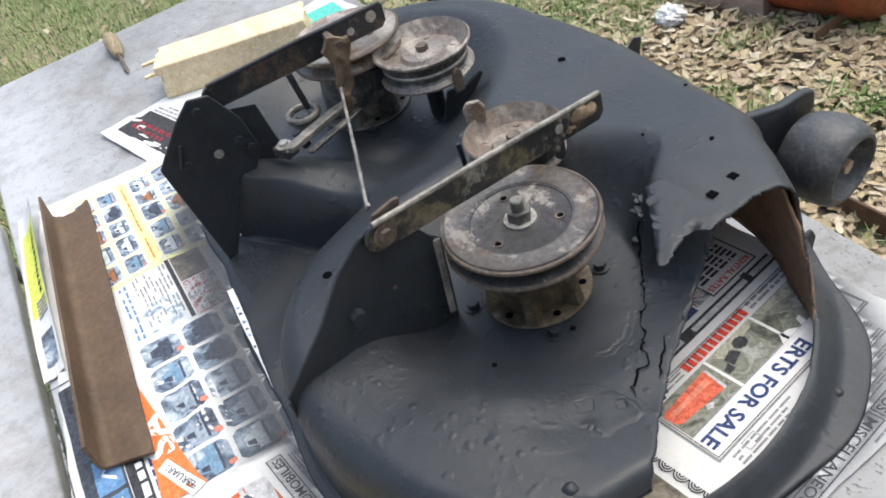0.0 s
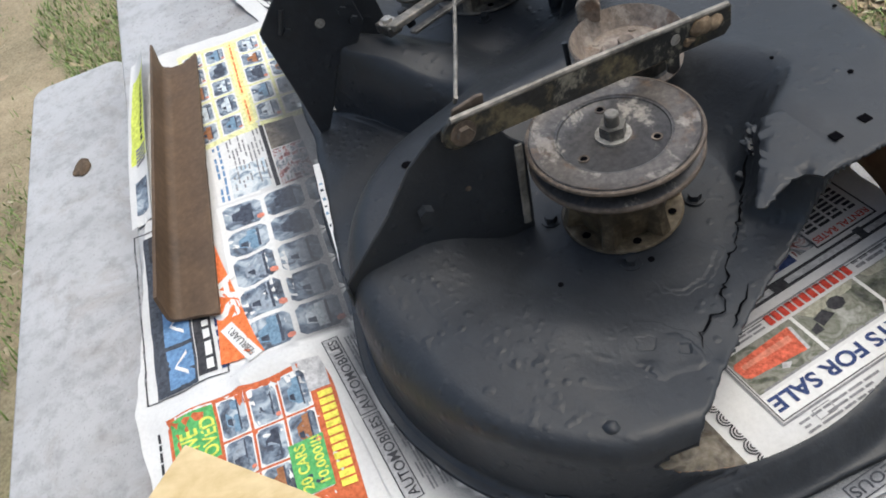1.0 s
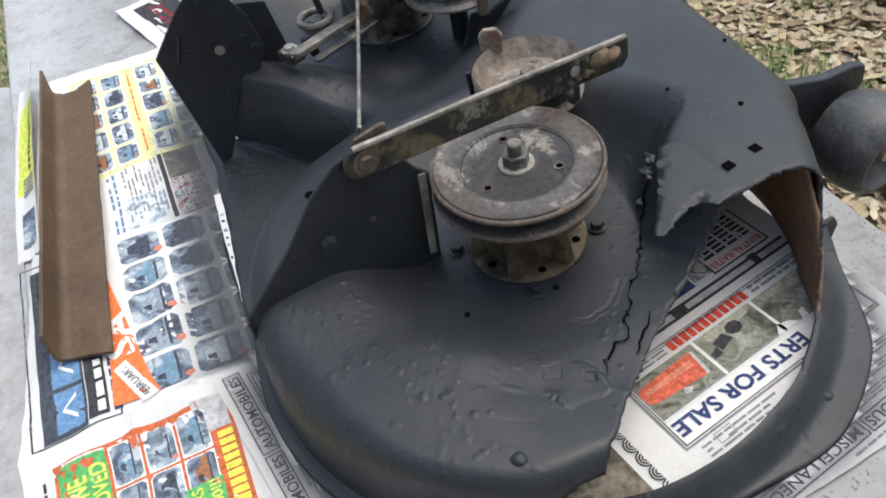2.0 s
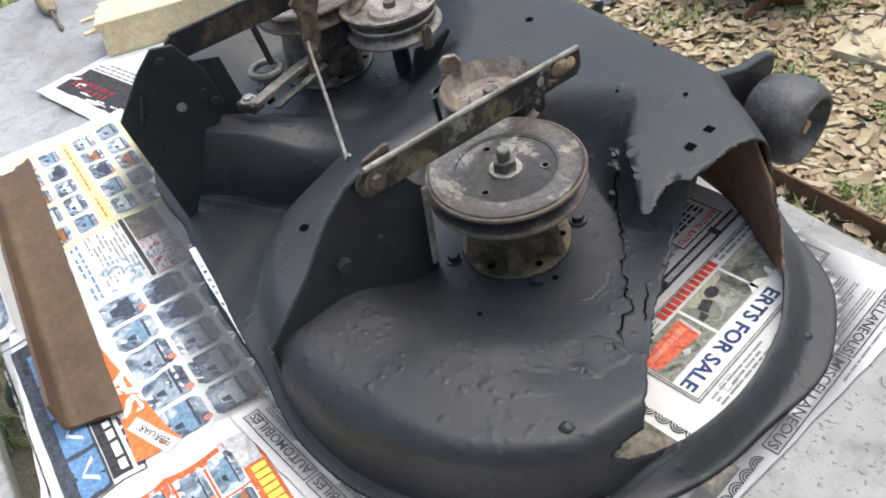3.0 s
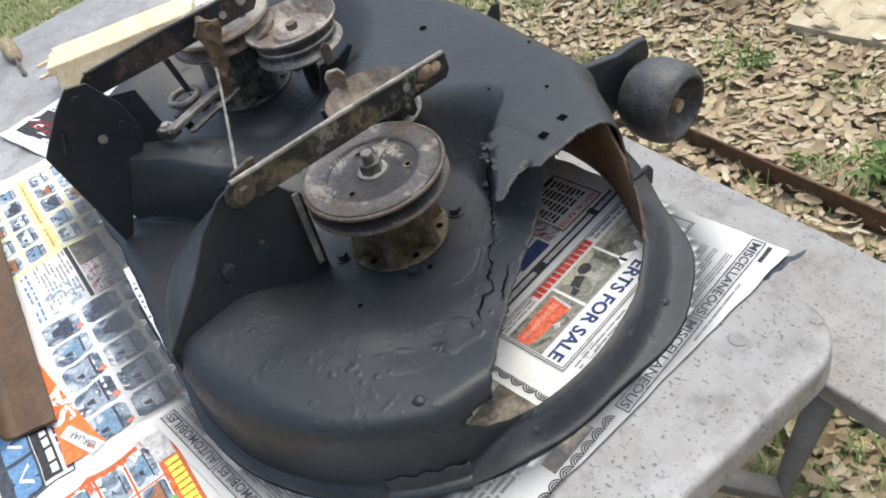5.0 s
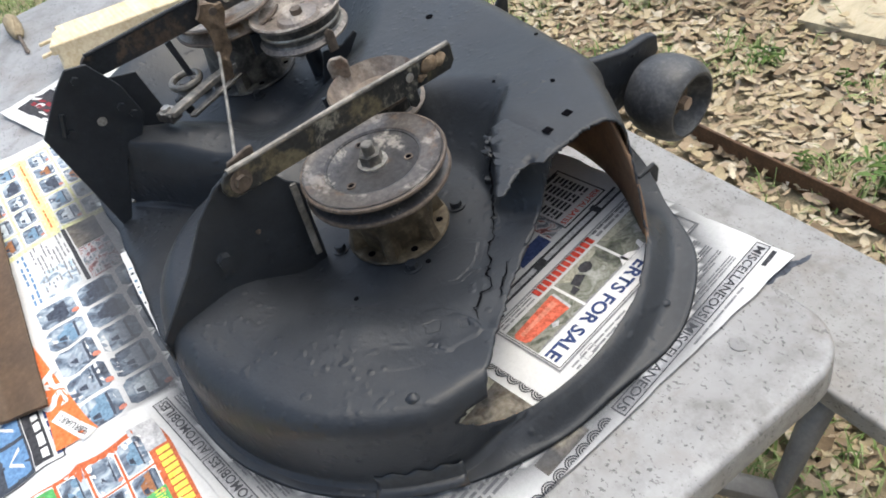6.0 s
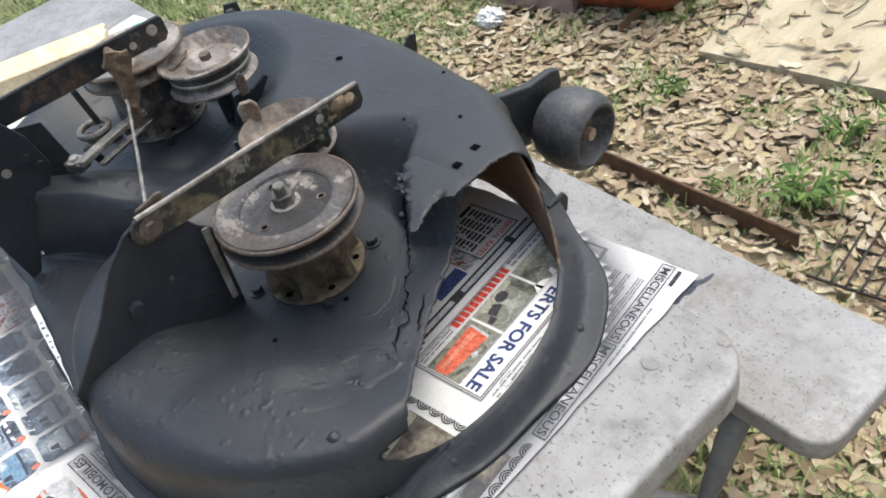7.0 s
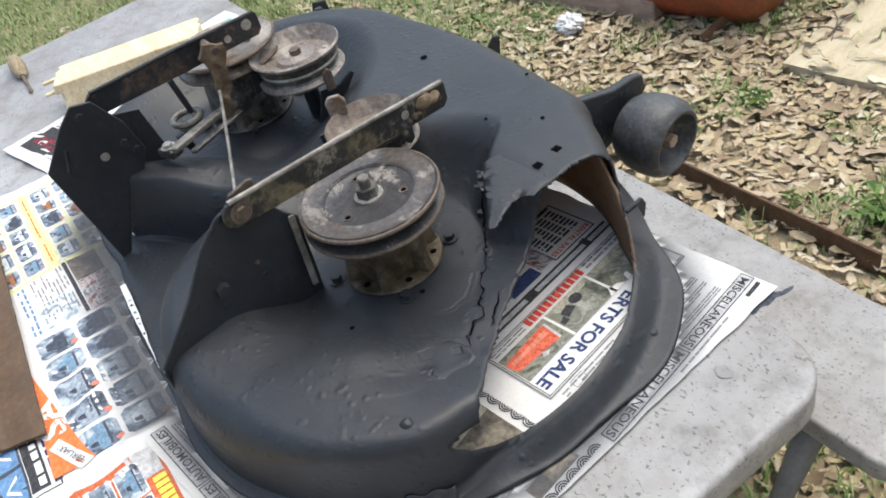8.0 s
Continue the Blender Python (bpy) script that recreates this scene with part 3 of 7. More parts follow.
def ragged(pts, step=0.006, amount=0.0025, seed=3):
    """A line broken into small uneven teeth."""
    rng, out = random.Random(seed), []
    for (ax, ay), (bx, by) in zip(pts, pts[1:]):
        n = max(1, int(math.hypot(bx - ax, by - ay) / step))
        for i in range(n):
            out.append((ax + (bx - ax) * i / n + rng.uniform(-amount, amount), ay + (by - ay) * i / n + rng.uniform(-amount, amount)))
    return out + [pts[-1]]


TORN = ragged([(-0.131, 0.402), (-0.134, 0.424), (-0.140, 0.436), (-0.147, 0.453), (-0.164, 0.474), (-0.182, 0.492), (-0.195, 0.507), (-0.234, 0.553), (-0.251, 0.581), (-0.270, 0.609), (-0.286, 0.634), (-0.291, 0.652), (-0.289, 0.670)], 0.006, 0.0014)
OPENING = TORN + [(-0.287, 0.693), (-0.289, 0.715), (-0.284, 0.738), (-0.277, 0.752), (-0.270, 0.766), (-0.25, 0.83), (0.0, 0.9), (0.05, 0.6), (0.0, 0.3)]
ROUND_HOLES = [(-0.674, 0.772, 0.0052), (-0.492, 0.817, 0.0024), (-0.384, 0.753, 0.0026), (-0.453, 0.719, 0.0022), (-0.348, 0.434, 0.0028), (-0.334, 0.519, 0.0032), (-0.546, 0.352, 0.0055)]
SQUARE_HOLES = [(-0.324, 0.722, 0.0058), (-0.319, 0.690, 0.0058)]


def hole_sd(x, y):
    return poly_sd(x, y, OPENING)


def wall_top(a):
    """Height to which the wall still stands, by the angle about the discharge-end spindle."""
    return np.interp(a, [-26, -22.5, -18.5, -14, -8, 0, 20, 37, 42, 47, 50, 54, 57, 60, 62, 64], [0.95, 0.805, 0.783, 0.772, 0.769, 0.769, 0.769, 0.765, 0.765, 0.777, 0.80, 0.82, 0.84, 0.856, 0.875, 0.95])


def rim_rise(x, y):
    a = ang(x, y, NX, NY)
    return smooth01(-25, 0, a) * (1 - smooth01(48, 62, a)) * (x > -0.4)


def lip_z(x, y):
    a = ang(x, y, NX, NY)
    return 0.7455 + 0.021 * rim_rise(x, y) * (1 - smooth01(0.272, 0.300, near_r(x, y)))


def deck_shell():
    cx, cy, n = -0.637, 0.600, 960
    th = np.linspace(0, 2 * np.pi, n, endpoint=False)
    rr = np.linspace(0.02, 0.95, 1400)
    gx, gy = cx + np.cos(th)[:, None] * rr, cy + np.sin(th)[:, None] * rr

    def edge(sd):
        inside = sd(gx, gy) < 0
        last = inside.shape[1] - 1 - np.argmax(inside[:, ::-1], 1)
        r = rr[last]
        k = np.ones(9) / 9
        return np.convolve(np.r_[r[-4:], r, r[:4]], k, "valid")

    rw, rl = edge(wall_sd), edge(lip_sd)
    rl = np.maximum(rl, rw + 0.008)
    an0 = ang(cx + np.cos(th) * rl, cy + np.sin(th) * rl, NX, NY)
    px = lambda r: (cx + np.cos(th) * r, cy + np.sin(th) * r)  # noqa: E731
    rings, kinds = [], []

    def ring(r, z, kind):
        x, y = px(r)
        rings.append(np.stack([x, y, z], 1))
        kinds.append(kind)

    x, y = px(rl)
    ring(rl + 0.0015, lip_z(x, y) - 0.003, 0)
    for s in np.linspace(0, 1, 13)[:-1]:
        r = rl + (rw + 0.004 - rl) * s
        x, y = px(r)
        ring(r, lip_z(x, y) + 0.0012 * np.sin(x * 61 + y * 47), 0)
    xw, yw = px(rw)
    zf = lip_z(xw, yw)
    an = ang(xw, yw, NX, NY)
    fil = 0.034 + 0.012 * smooth01(60, 100, an) + 0.014 * smooth01(-150, -110, an) * (1 - smooth01(-75, -45, an)) - 0.010 * smooth01(-70, -40, an) * (1 - smooth01(0, 20, an))
    aw = ang(xw, yw, FX, FY)
    fil = fil + 0.022 * smooth01(-92, -70, aw) * (1 - smooth01(-50, -25, aw)) * (xw < -0.66)
    xi, yi = px(rw - fil)
    zt = skin_z(xi, yi)
    for s in np.linspace(0, 1, 12):
        ring(rw + 0.0015 - 0.006 * s, zf + 0.004 * (s < 0.01) + (zt - fil - zf) * max(s, 0.02), 1)
    for s in np.linspace(0, 1, 10)[1:]:
        e = s * np.pi / 2
        r = rw - 0.0045 - (fil - 0.0045) * (1 - np.cos(e))
        x, y = px(r)
        ring(r, (zt - fil) + fil * np.sin(e) + (skin_z(x, y) - zt) * s * s, 2)
    for s in np.linspace(1, 0.03, 105)[1:]:
        r = (rw - fil) * s
        x, y = px(r)
        z = skin_z(x, y)
        ring(r, z, 2)
    pts, kinds = np.stack(rings), np.array(kinds)
    # small dents and paint lumps
    fx, fy = pts[..., 0], pts[..., 1]
    lump = 0.0009 * np.sin(fx * 23 + 2 + 2 * np.sin(fy * 13)) * np.sin(fy * 19 + 3 * np.sin(fx * 9))
    pts[..., 2] += np.where(kinds[:, None] == 2, lump, 0)
    # openings: bring nearby points onto their edges, drop what lies inside
    hole = np.where(kinds[:, None] == 2, hole_sd(fx, fy), 9.0)
    a = ang(fx, fy, NX, NY)
    over = wall_top(a) - pts[..., 2]
    right = fx > -0.5
    hole = np.where((kinds[:, None] == 1) & right, np.where(over < 8, over, 9.0), hole)
    e = 1e-4
    near = (kinds[:, None] == 2) & (np.abs(hole) < 0.0022)
    gxn, gyn = (hole_sd(fx + e, fy) - hole) / e, (hole_sd(fx, fy + e) - hole) / e
    pts[..., 0] -= np.where(near, np.clip(gxn, -1.2, 1.2) * hole, 0)
    pts[..., 1] -= np.where(near, np.clip(gyn, -1.2, 1.2) * hole, 0)
    near_w = (kinds[:, None] == 1) & right & (np.abs(over) < 0.005)
    pts[..., 2] += np.where(near_w, over, 0)
    val = np.where(near | near_w, 0.0, hole)
    m = len(rings)
    quads = []
    for i in range(m - 1):
        v = (val[i] + np.roll(val[i], -1) + val[i + 1] + np.roll(val[i + 1], -1)) / 4
        keep = v > -1e-5
        j = np.arange(n)
        q = np.stack([i * n + j, i * n + (j + 1) % n, (i + 1) * n + (j + 1) % n, (i + 1) * n + j], 1)
        quads.append(q[keep])
    quads = np.concatenate(quads)
    used, inv = np.unique(quads, return_inverse=True)
    me = bpy.data.meshes.new("shell")
    me.from_pydata(pts.reshape(-1, 3)[used].tolist(), [], inv.reshape(-1, 4).tolist())
    me.update()
    me.materials.append(PAINT)
    me.materials.append(BAFFLE_RUST)
    me.polygons.foreach_set("use_smooth", [True] * len(me.polygons))
    ob = new("shell", me)
    ob.parent = deck
    ob.matrix_parent_inverse = Matrix.Translation(-BASE[deck.name])
    sol = ob.modifiers.new("sheet", "SOLIDIFY")
    sol.thickness, sol.offset, sol.material_offset, sol.material_offset_rim = 0.0026, -1.0, 1, 0
    return tagged(ob, "black painted pressed-steel shell with torn rusty edges")


deck_shell()




def baffle():
    """Bare rusty inner face of the side wall: a ribbon that runs out along the rim of the opening."""
    n, rows, verts, faces = 72, 8, [], []
    for i in range(n + 1):
        a = 38 + 76 * i / n
        r = 0.2625 + 0.0085 * float(1 - smooth01(46, 60, a))
        bx, by = NX + (r - 0.02) * math.cos(radians(a)), NY + (r - 0.02) * math.sin(radians(a))
        top = min(float(skin_z(np.array(bx), np.array(by))) - 0.010, float(wall_top(np.array(a))) - 0.001) + 0.0012 * math.sin(a * 1.7)
        foot = 0.7445 + 0.022 * float(1 - smooth01(40, 54, a))
        for k in range(rows + 1):
            t = k / rows
            rr = r - 0.016 * max(0, t - 0.6) ** 2 / 0.16 * float(smooth01(56, 66, a)) + 0.0008 * wave(a * 0.2, t * 3, 1.0, 4)
            verts.append((NX + rr * math.cos(radians(a)), NY + rr * math.sin(radians(a)), foot + max(0.001, top - foot) * t))
    for i in range(n):
        for k in range(rows):
            q = i * (rows + 1) + k
            faces.append((q, q + 1, q + rows + 2, q + rows + 1))
    ob = part("baffle", raw(verts, faces), BAFFLE_RUST, deck, "bare brown rusted baffle inside the opening", True)
    s = ob.modifiers.new("sheet", "SOLIDIFY")
    s.thickness, s.offset = 0.003, 0.0


baffle()


def on_skin(x, y):
    return float(skin_z(np.array(x), np.array(y)))


def spot(x, y, cx, cy, rx, ry, turn=0.0):
    """1 in the middle of an ellipse, 0 at its edge and beyond."""
    c, s = math.cos(turn), math.sin(turn)
    u, v = (x - cx) * c + (y - cy) * s, -(x - cx) * s + (y - cy) * c
    return np.clip(1 - (u / rx) ** 2 - (v / ry) ** 2, 0, 1)


def crust(name, x0, x1, y0, y1, relief, label):
    """A thin skin of thick paint following the shell, with its own relief (height, cover)."""
    step = 0.0011
    gx, gy = np.meshgrid(np.arange(x0, x1, step), np.arange(y0, y1, step))
    h, cover = relief(gx, gy)
    fade = 1 - smooth01(-0.080, -0.052, wall_sd(gx, gy))
    h, cover = h * fade, cover * fade
    lump = 0.0009 * np.sin(gx * 23 + 2 + 2 * np.sin(gy * 13)) * np.sin(gy * 19 + 3 * np.sin(gx * 9))
    gz = skin_z(gx, gy) + lump - 0.0006 + 0.0009 * smooth01(0, 0.6, cover) + h
    fine = (hole_sd(gx, gy) > 0.004) & (wall_sd(gx, gy) < -0.050) & (cover > 0.01)
    ny, nx = gx.shape
    idx = np.arange(nx * ny).reshape(ny, nx)
    ok = fine[:-1, :-1] & fine[1:, :-1] & fine[:-1, 1:] & fine[1:, 1:]
    quads = np.stack([idx[:-1, :-1][ok], idx[:-1, 1:][ok], idx[1:, 1:][ok], idx[1:, :-1][ok]], 1)
    used, inv = np.unique(quads, return_inverse=True)
    me = bpy.data.meshes.new(name)
    me.from_pydata(np.stack([gx, gy, gz], 2).reshape(-1, 3)[used].tolist(), [], inv.reshape(-1, 4).tolist())
    me.update()
    me.materials.append(PAINT)
    me.polygons.foreach_set("use_smooth", [True] * len(me.polygons))
    ob = new(name, me)
    ob.parent = deck
    ob.matrix_parent_inverse = Matrix.Translation(-BASE[deck.name])
    return tagged(ob, label)


def lumpy(x, y):
    cover = np.clip(1.6 * spot(x, y, -0.275, 0.360, 0.17, 0.085, 0.42), 0, 1)
    h = (np.clip(vnoise(x, y, 230, 3) - 0.70, 0, 1) * 0.0022 + np.clip(vnoise(x, y, 130, 9) - 0.80, 0, 1) * 0.0030) * smooth01(0.35, 0.7, vnoise(x, y, 26, 5))
    return h * cover, cover


FLAKE_EDGES = [
    [(-0.238, 0.445), (-0.228, 0.452), (-0.223, 0.459), (-0.217, 0.457), (-0.206, 0.458), (-0.198, 0.463), (-0.193, 0.474), (-0.199, 0.489), (-0.212, 0.502), (-0.232, 0.503), (-0.252, 0.490), (-0.266, 0.470), (-0.262, 0.456), (-0.250, 0.448)],
    [(-0.309, 0.514), (-0.298, 0.515), (-0.289, 0.521), (-0.287, 0.530), (-0.292, 0.543), (-0.303, 0.562), (-0.314, 0.574), (-0.330, 0.560), (-0.330, 0.532)],
]


def flaking(x, y):
    """Sheets of old paint with curled, broken edges."""
    jag = 0.006 * (vnoise(x, y, 95, 6) - 0.5) + 0.003 * (vnoise(x, y, 260, 2) - 0.5)
    h, cover = np.zeros(x.shape), np.zeros(x.shape)
    for k, pts in enumerate(FLAKE_EDGES):
        d = poly_sd(x, y, pts) + jag
        # the side away from the opening still sticks to the shell
        loose = smooth01(-0.004, 0.022, (x + 0.245 + 0.075 * k) + 0.35 * (y - 0.475 - 0.06 * k))
        h += (0.0009 - 0.0003 * k + 0.0010 * (1 - k) * np.exp(-((d + 0.003) / 0.004) ** 2)) * smooth01(0.0005, -0.0012, d) * (0.08 + 0.92 * loose)
        cover = np.maximum(cover, smooth01(0.010, 0.002, d))
    chip = poly_sd(x, y, [(-0.258, 0.462), (-0.243, 0.458), (-0.238, 0.470), (-0.250, 0.478)]) + 0.6 * jag
    chip = np.minimum(chip, poly_sd(x, y, [(-0.236, 0.490), (-0.226, 0.486), (-0.222, 0.494), (-0.231, 0.500)]) + 0.6 * jag)
    h -= 0.0014 * smooth01(0.0006, -0.0006, chip) * (h > 0)
    return h, cover


def crack():
    """Split in the shell: black jagged ribbon for its shaded gap, one lip raised."""
    line = ragged([(-0.384, 0.652), (-0.374, 0.641), (-0.350, 0.621), (-0.326, 0.602), (-0.308, 0.588), (-0.295, 0.571), (-0.281, 0.566), (-0.268, 0.550), (-0.255, 0.547), (-0.246, 0.541), (-0.246, 0.527), (-0.235, 0.512), (-0.222, 0.505)], 0.0038, 0.0022, 8)
    rng = random.Random(12)
    gap, lip = [], []
    for i, (x, y) in enumerate(line):
        s = i / (len(line) - 1)
        w = (0.0016 + 0.0030 * (1 - float(smooth01(0.0, 0.30, s)))) * rng.uniform(0.15, 1.0) * (0.25 if rng.random() < 0.25 else 1.0) * min(1, (1 - s) * 8 + 0.1) + 0.0002
        z = on_skin(x, y) + 0.0013
        gap += [(x - w * 0.8, y - w * 0.6, z), (x + w * 0.8, y + w * 0.6, z)]
        h = 0.0006 + 0.0012 * rng.random() * math.sin(math.pi * min(1, s + 0.15))
        lip += [(x + w * 0.8 - 0.0002, y + w * 0.6, z - 0.0012 + h), (x + w * 0.8 + 0.0040, y + w * 0.6 + 0.0028, z - 0.0016)]
    fs = [(2 * i, 2 * i + 2, 2 * i + 3, 2 * i + 1) for i in range(len(line) - 1)]
    part("crack", raw(gap, fs), HOLE_DARK, deck, "ragged black ribbon for the shaded gap of the split")
    lifted = len(line) // 3
    part("crack_lip", raw(lip[:2 * lifted], fs[:lifted - 1]), PAINT, deck, "lifted edge of the split", True)
    # second short tear beside the opening, its shade also a black ribbon
    tear = ragged([(-0.262, 0.572), (-0.250, 0.562), (-0.240, 0.549), (-0.228, 0.536)], 0.004, 0.0012, 21)
    strip = []
    for i, (x, y) in enumerate(tear):
        w = 0.0007 * math.sin(math.pi * (i + 0.5) / len(tear)) + 0.0001
        strip += [(x - w, y - w, on_skin(x, y) + 0.0013), (x + w, y + w, on_skin(x, y) + 0.0013)]
    part("crack", raw(strip, [(2 * i, 2 * i + 2, 2 * i + 3, 2 * i + 1) for i in range(len(tear) - 1)]), HOLE_DARK, deck, "short black ribbon for the shaded gap of a tear")


crack()
crust("thick_paint", -0.46, -0.12, 0.26, 0.48, lumpy, "lumpy thick black paint")
crust("flaking_paint", -0.345, -0.175, 0.425, 0.59, flaking, "lifted flakes of old black paint")


def torn_flap():
    """The ragged tongue of the raised cover over the lower dish."""
    teeth = ragged([(-0.289, 0.596), (-0.286, 0.604), (-0.292, 0.619), (-0.298, 0.628), (-0.298, 0.640), (-0.297, 0.647), (-0.287, 0.655), (-0.288, 0.667)], 0.004, 0.0018, 11)
    left = ragged([(-0.378, 0.656), (-0.360, 0.643), (-0.336, 0.630), (-0.320, 0.617), (-0.303, 0.606), (-0.292, 0.596)], 0.006, 0.0016, 5)
    outline = left + teeth + [(-0.2895, 0.70), (-0.31, 0.705), (-0.35, 0.70), (-0.376, 0.68)]
    bm = bmesh.new()
    vs = [bm.verts.new((x, y, 0)) for x, y in outline]
    bm.faces.new(vs)
    bmesh.ops.triangulate(bm, faces=bm.faces[:])
    for _ in range(2):
        bmesh.ops.subdivide_edges(bm, edges=bm.edges[:], cuts=1, use_grid_fill=True)
    for v in bm.verts:
        x, y = v.co.x, v.co.y
        d = max(0.0, (0.70 - y) / 0.11)
        full = 0.866 + 0.022 * float(smooth01(-0.60, -0.36, x)) * float(smooth01(0.60, 0.70, max(y, 0.685)))
        v.co.z = full + 0.0006 - 0.004 * d - 0.007 * d * d + 0.0010 * min(1, d * 3) * wave(x, y, 45)
        k = float(smooth01(0.04, 0.30, d))
        v.co.z = max(v.co.z, on_skin(x, y) + 0.0005) * k + (on_skin(x, y) - 0.0012) * (1 - k)
    bmesh.ops.recalc_face_normals(bm, faces=bm.faces[:])
    ob = part("torn_flap", bm, [PAINT, RUST], deck, "torn tongue of sheet steel with a ragged edge", True)
    s = ob.modifiers.new("sheet", "SOLIDIFY")
    s.thickness, s.offset, s.material_offset, s.material_offset_rim = 0.002, -1.0, 1, 0


torn_flap()
# holes are thin black caps on the skin, their dark inside painted
for hx, hy, r in ROUND_HOLES:
    part("bolt_hole_cap", lathe([(0, 0.0), (r, 0.0), (r, 0.0006), (0, 0.0006)], Matrix.Translation((hx, hy, on_skin(hx, hy) + 0.0004)), 16), HOLE_DARK, deck)
for hx, hy, r in SQUARE_HOLES:
    part("bolt_hole_cap", prism([(-r, -r), (r, -r), (r, r), (-r, r)], Matrix.Translation((hx, hy, on_skin(hx, hy) + 0.0008)) @ Matrix.Rotation(0.12, 4, "Z") @ Matrix.Scale(0.8, 4), 0.0008), HOLE_DARK, deck)


def bolt(name, at, m, r, h, mat, parent, label="", washer=True):
    mm = Matrix.Translation(at) @ m
    bm = bmesh.new()
    if washer:
        lathe([(0, 0), (r * 1.55, 0), (r * 1.55, 0.0015), (0, 0.0015)], mm, 20, bm)
    hexagon(r, h, mm @ Matrix.Translation((0, 0, 0.001)), bm)
    return part(name, bm, mat, parent, label, False)


UP = Matrix()
TO_X = Matrix.Rotation(radians(90), 4, "Y")


def pulley_profile(r, top, groove, thick=0.004):
    """Two flanges with a V groove, a dished top and a bottom."""
    g = r - 0.017
    return [(0, top - 0.004), (r * 0.62, top - 0.004), (r * 0.68, top - 0.0015), (r * 0.93, top - 0.001), (r * 0.985, top + 0.0015), (r, top), (r, top - thick), (g, top - groove / 2 + 0.002), (g, top - groove / 2 - 0.002), (r * 0.995, top - groove + thick), (r, top - groove), (r * 0.94, top - groove - 0.002), (0.02, top - groove - 0.002)]


def main_pulley(cx, cy, top, r, face_mat):
    m = Matrix.Translation((cx, cy, 0))
    p = part("spindle_pulley", lathe(pulley_profile(r, top, 0.0235), m, 72), face_mat, deck, "scuffed dark steel drive pulley with a rusty rim", True)
    part("pulley_rim", tube([(cx + (r + 0.0004) * math.cos(t), cy + (r + 0.0004) * math.sin(t), top - 0.0015) for t in (2 * math.pi * k / 72 for k in range(72))], 0.0026, 8, closed=True), RIM_RUST, p, "rusty rolled rim", True)
    part("pulley_rim", tube([(cx + r * math.cos(t), cy + r * math.sin(t), top - 0.0222) for t in (2 * math.pi * k / 72 for k in range(72))], 0.0028, 8, closed=True), RIM_RUST, p, "rusty rolled rim", True)
    part("inner_ring", tube([(cx + 0.67 * r * math.cos(t), cy + 0.67 * r * math.sin(t), top - 0.003) for t in (2 * math.pi * k / 64 for k in range(64))], 0.0018, 6, closed=True), face_mat, p, "", True)
    part("outer_band", lathe([(0.69 * r, top - 0.0006), (0.80 * r, top - 0.0002), (0.93 * r, top - 0.0002), (0.975 * r, top + 0.0016)], m, 72), BAND_RUST if face_mat is PULLEY_FACE else face_mat, p, "rust-brown outer band of the pulley face", True)
    part("washer", lathe([(0.005, 0), (0.0165, 0), (0.0165, 0.0025), (0.005, 0.0025)], Matrix.Translation((cx, cy, top - 0.004)), 28), BRIGHT_STEEL, p, "bright worn washer", True)
    part("spindle_nut", hexagon(0.0125, 0.011, Matrix.Translation((cx, cy, top - 0.0015)) @ Matrix.Rotation(0.4, 4, "Z")), PULLEY_DARK, p, "greasy hex nut")
    part("spindle_shaft", lathe([(0, 0), (0.0068, 0), (0.0068, 0.0115), (0.0055, 0.013), (0, 0.013)], Matrix.Translation((cx, cy, top + 0.009)), 20), PULLEY_STEEL, p, "threaded spindle end", True)
    for k in range(3):
        t = 0.9 + k * 2 * math.pi / 3
        part("pulley_hole", lathe([(0.0052, 0.0), (0.0052, 0.0012), (0.0034, 0.0012), (0.0034, 0.0)], Matrix.Translation((cx + 0.5 * r * math.cos(t), cy + 0.5 * r * math.sin(t), top - 0.0042)), 14), RIM_RUST, p, "", True)
        # black disc in place of the shade inside the pulley hole
        part("hole_shade_disc", lathe([(0, 0.0004), (0.0034, 0.0004)], Matrix.Translation((cx + 0.5 * r * math.cos(t), cy + 0.5 * r * math.sin(t), top - 0.0042)), 14), HOLE_DARK, p)
    return p


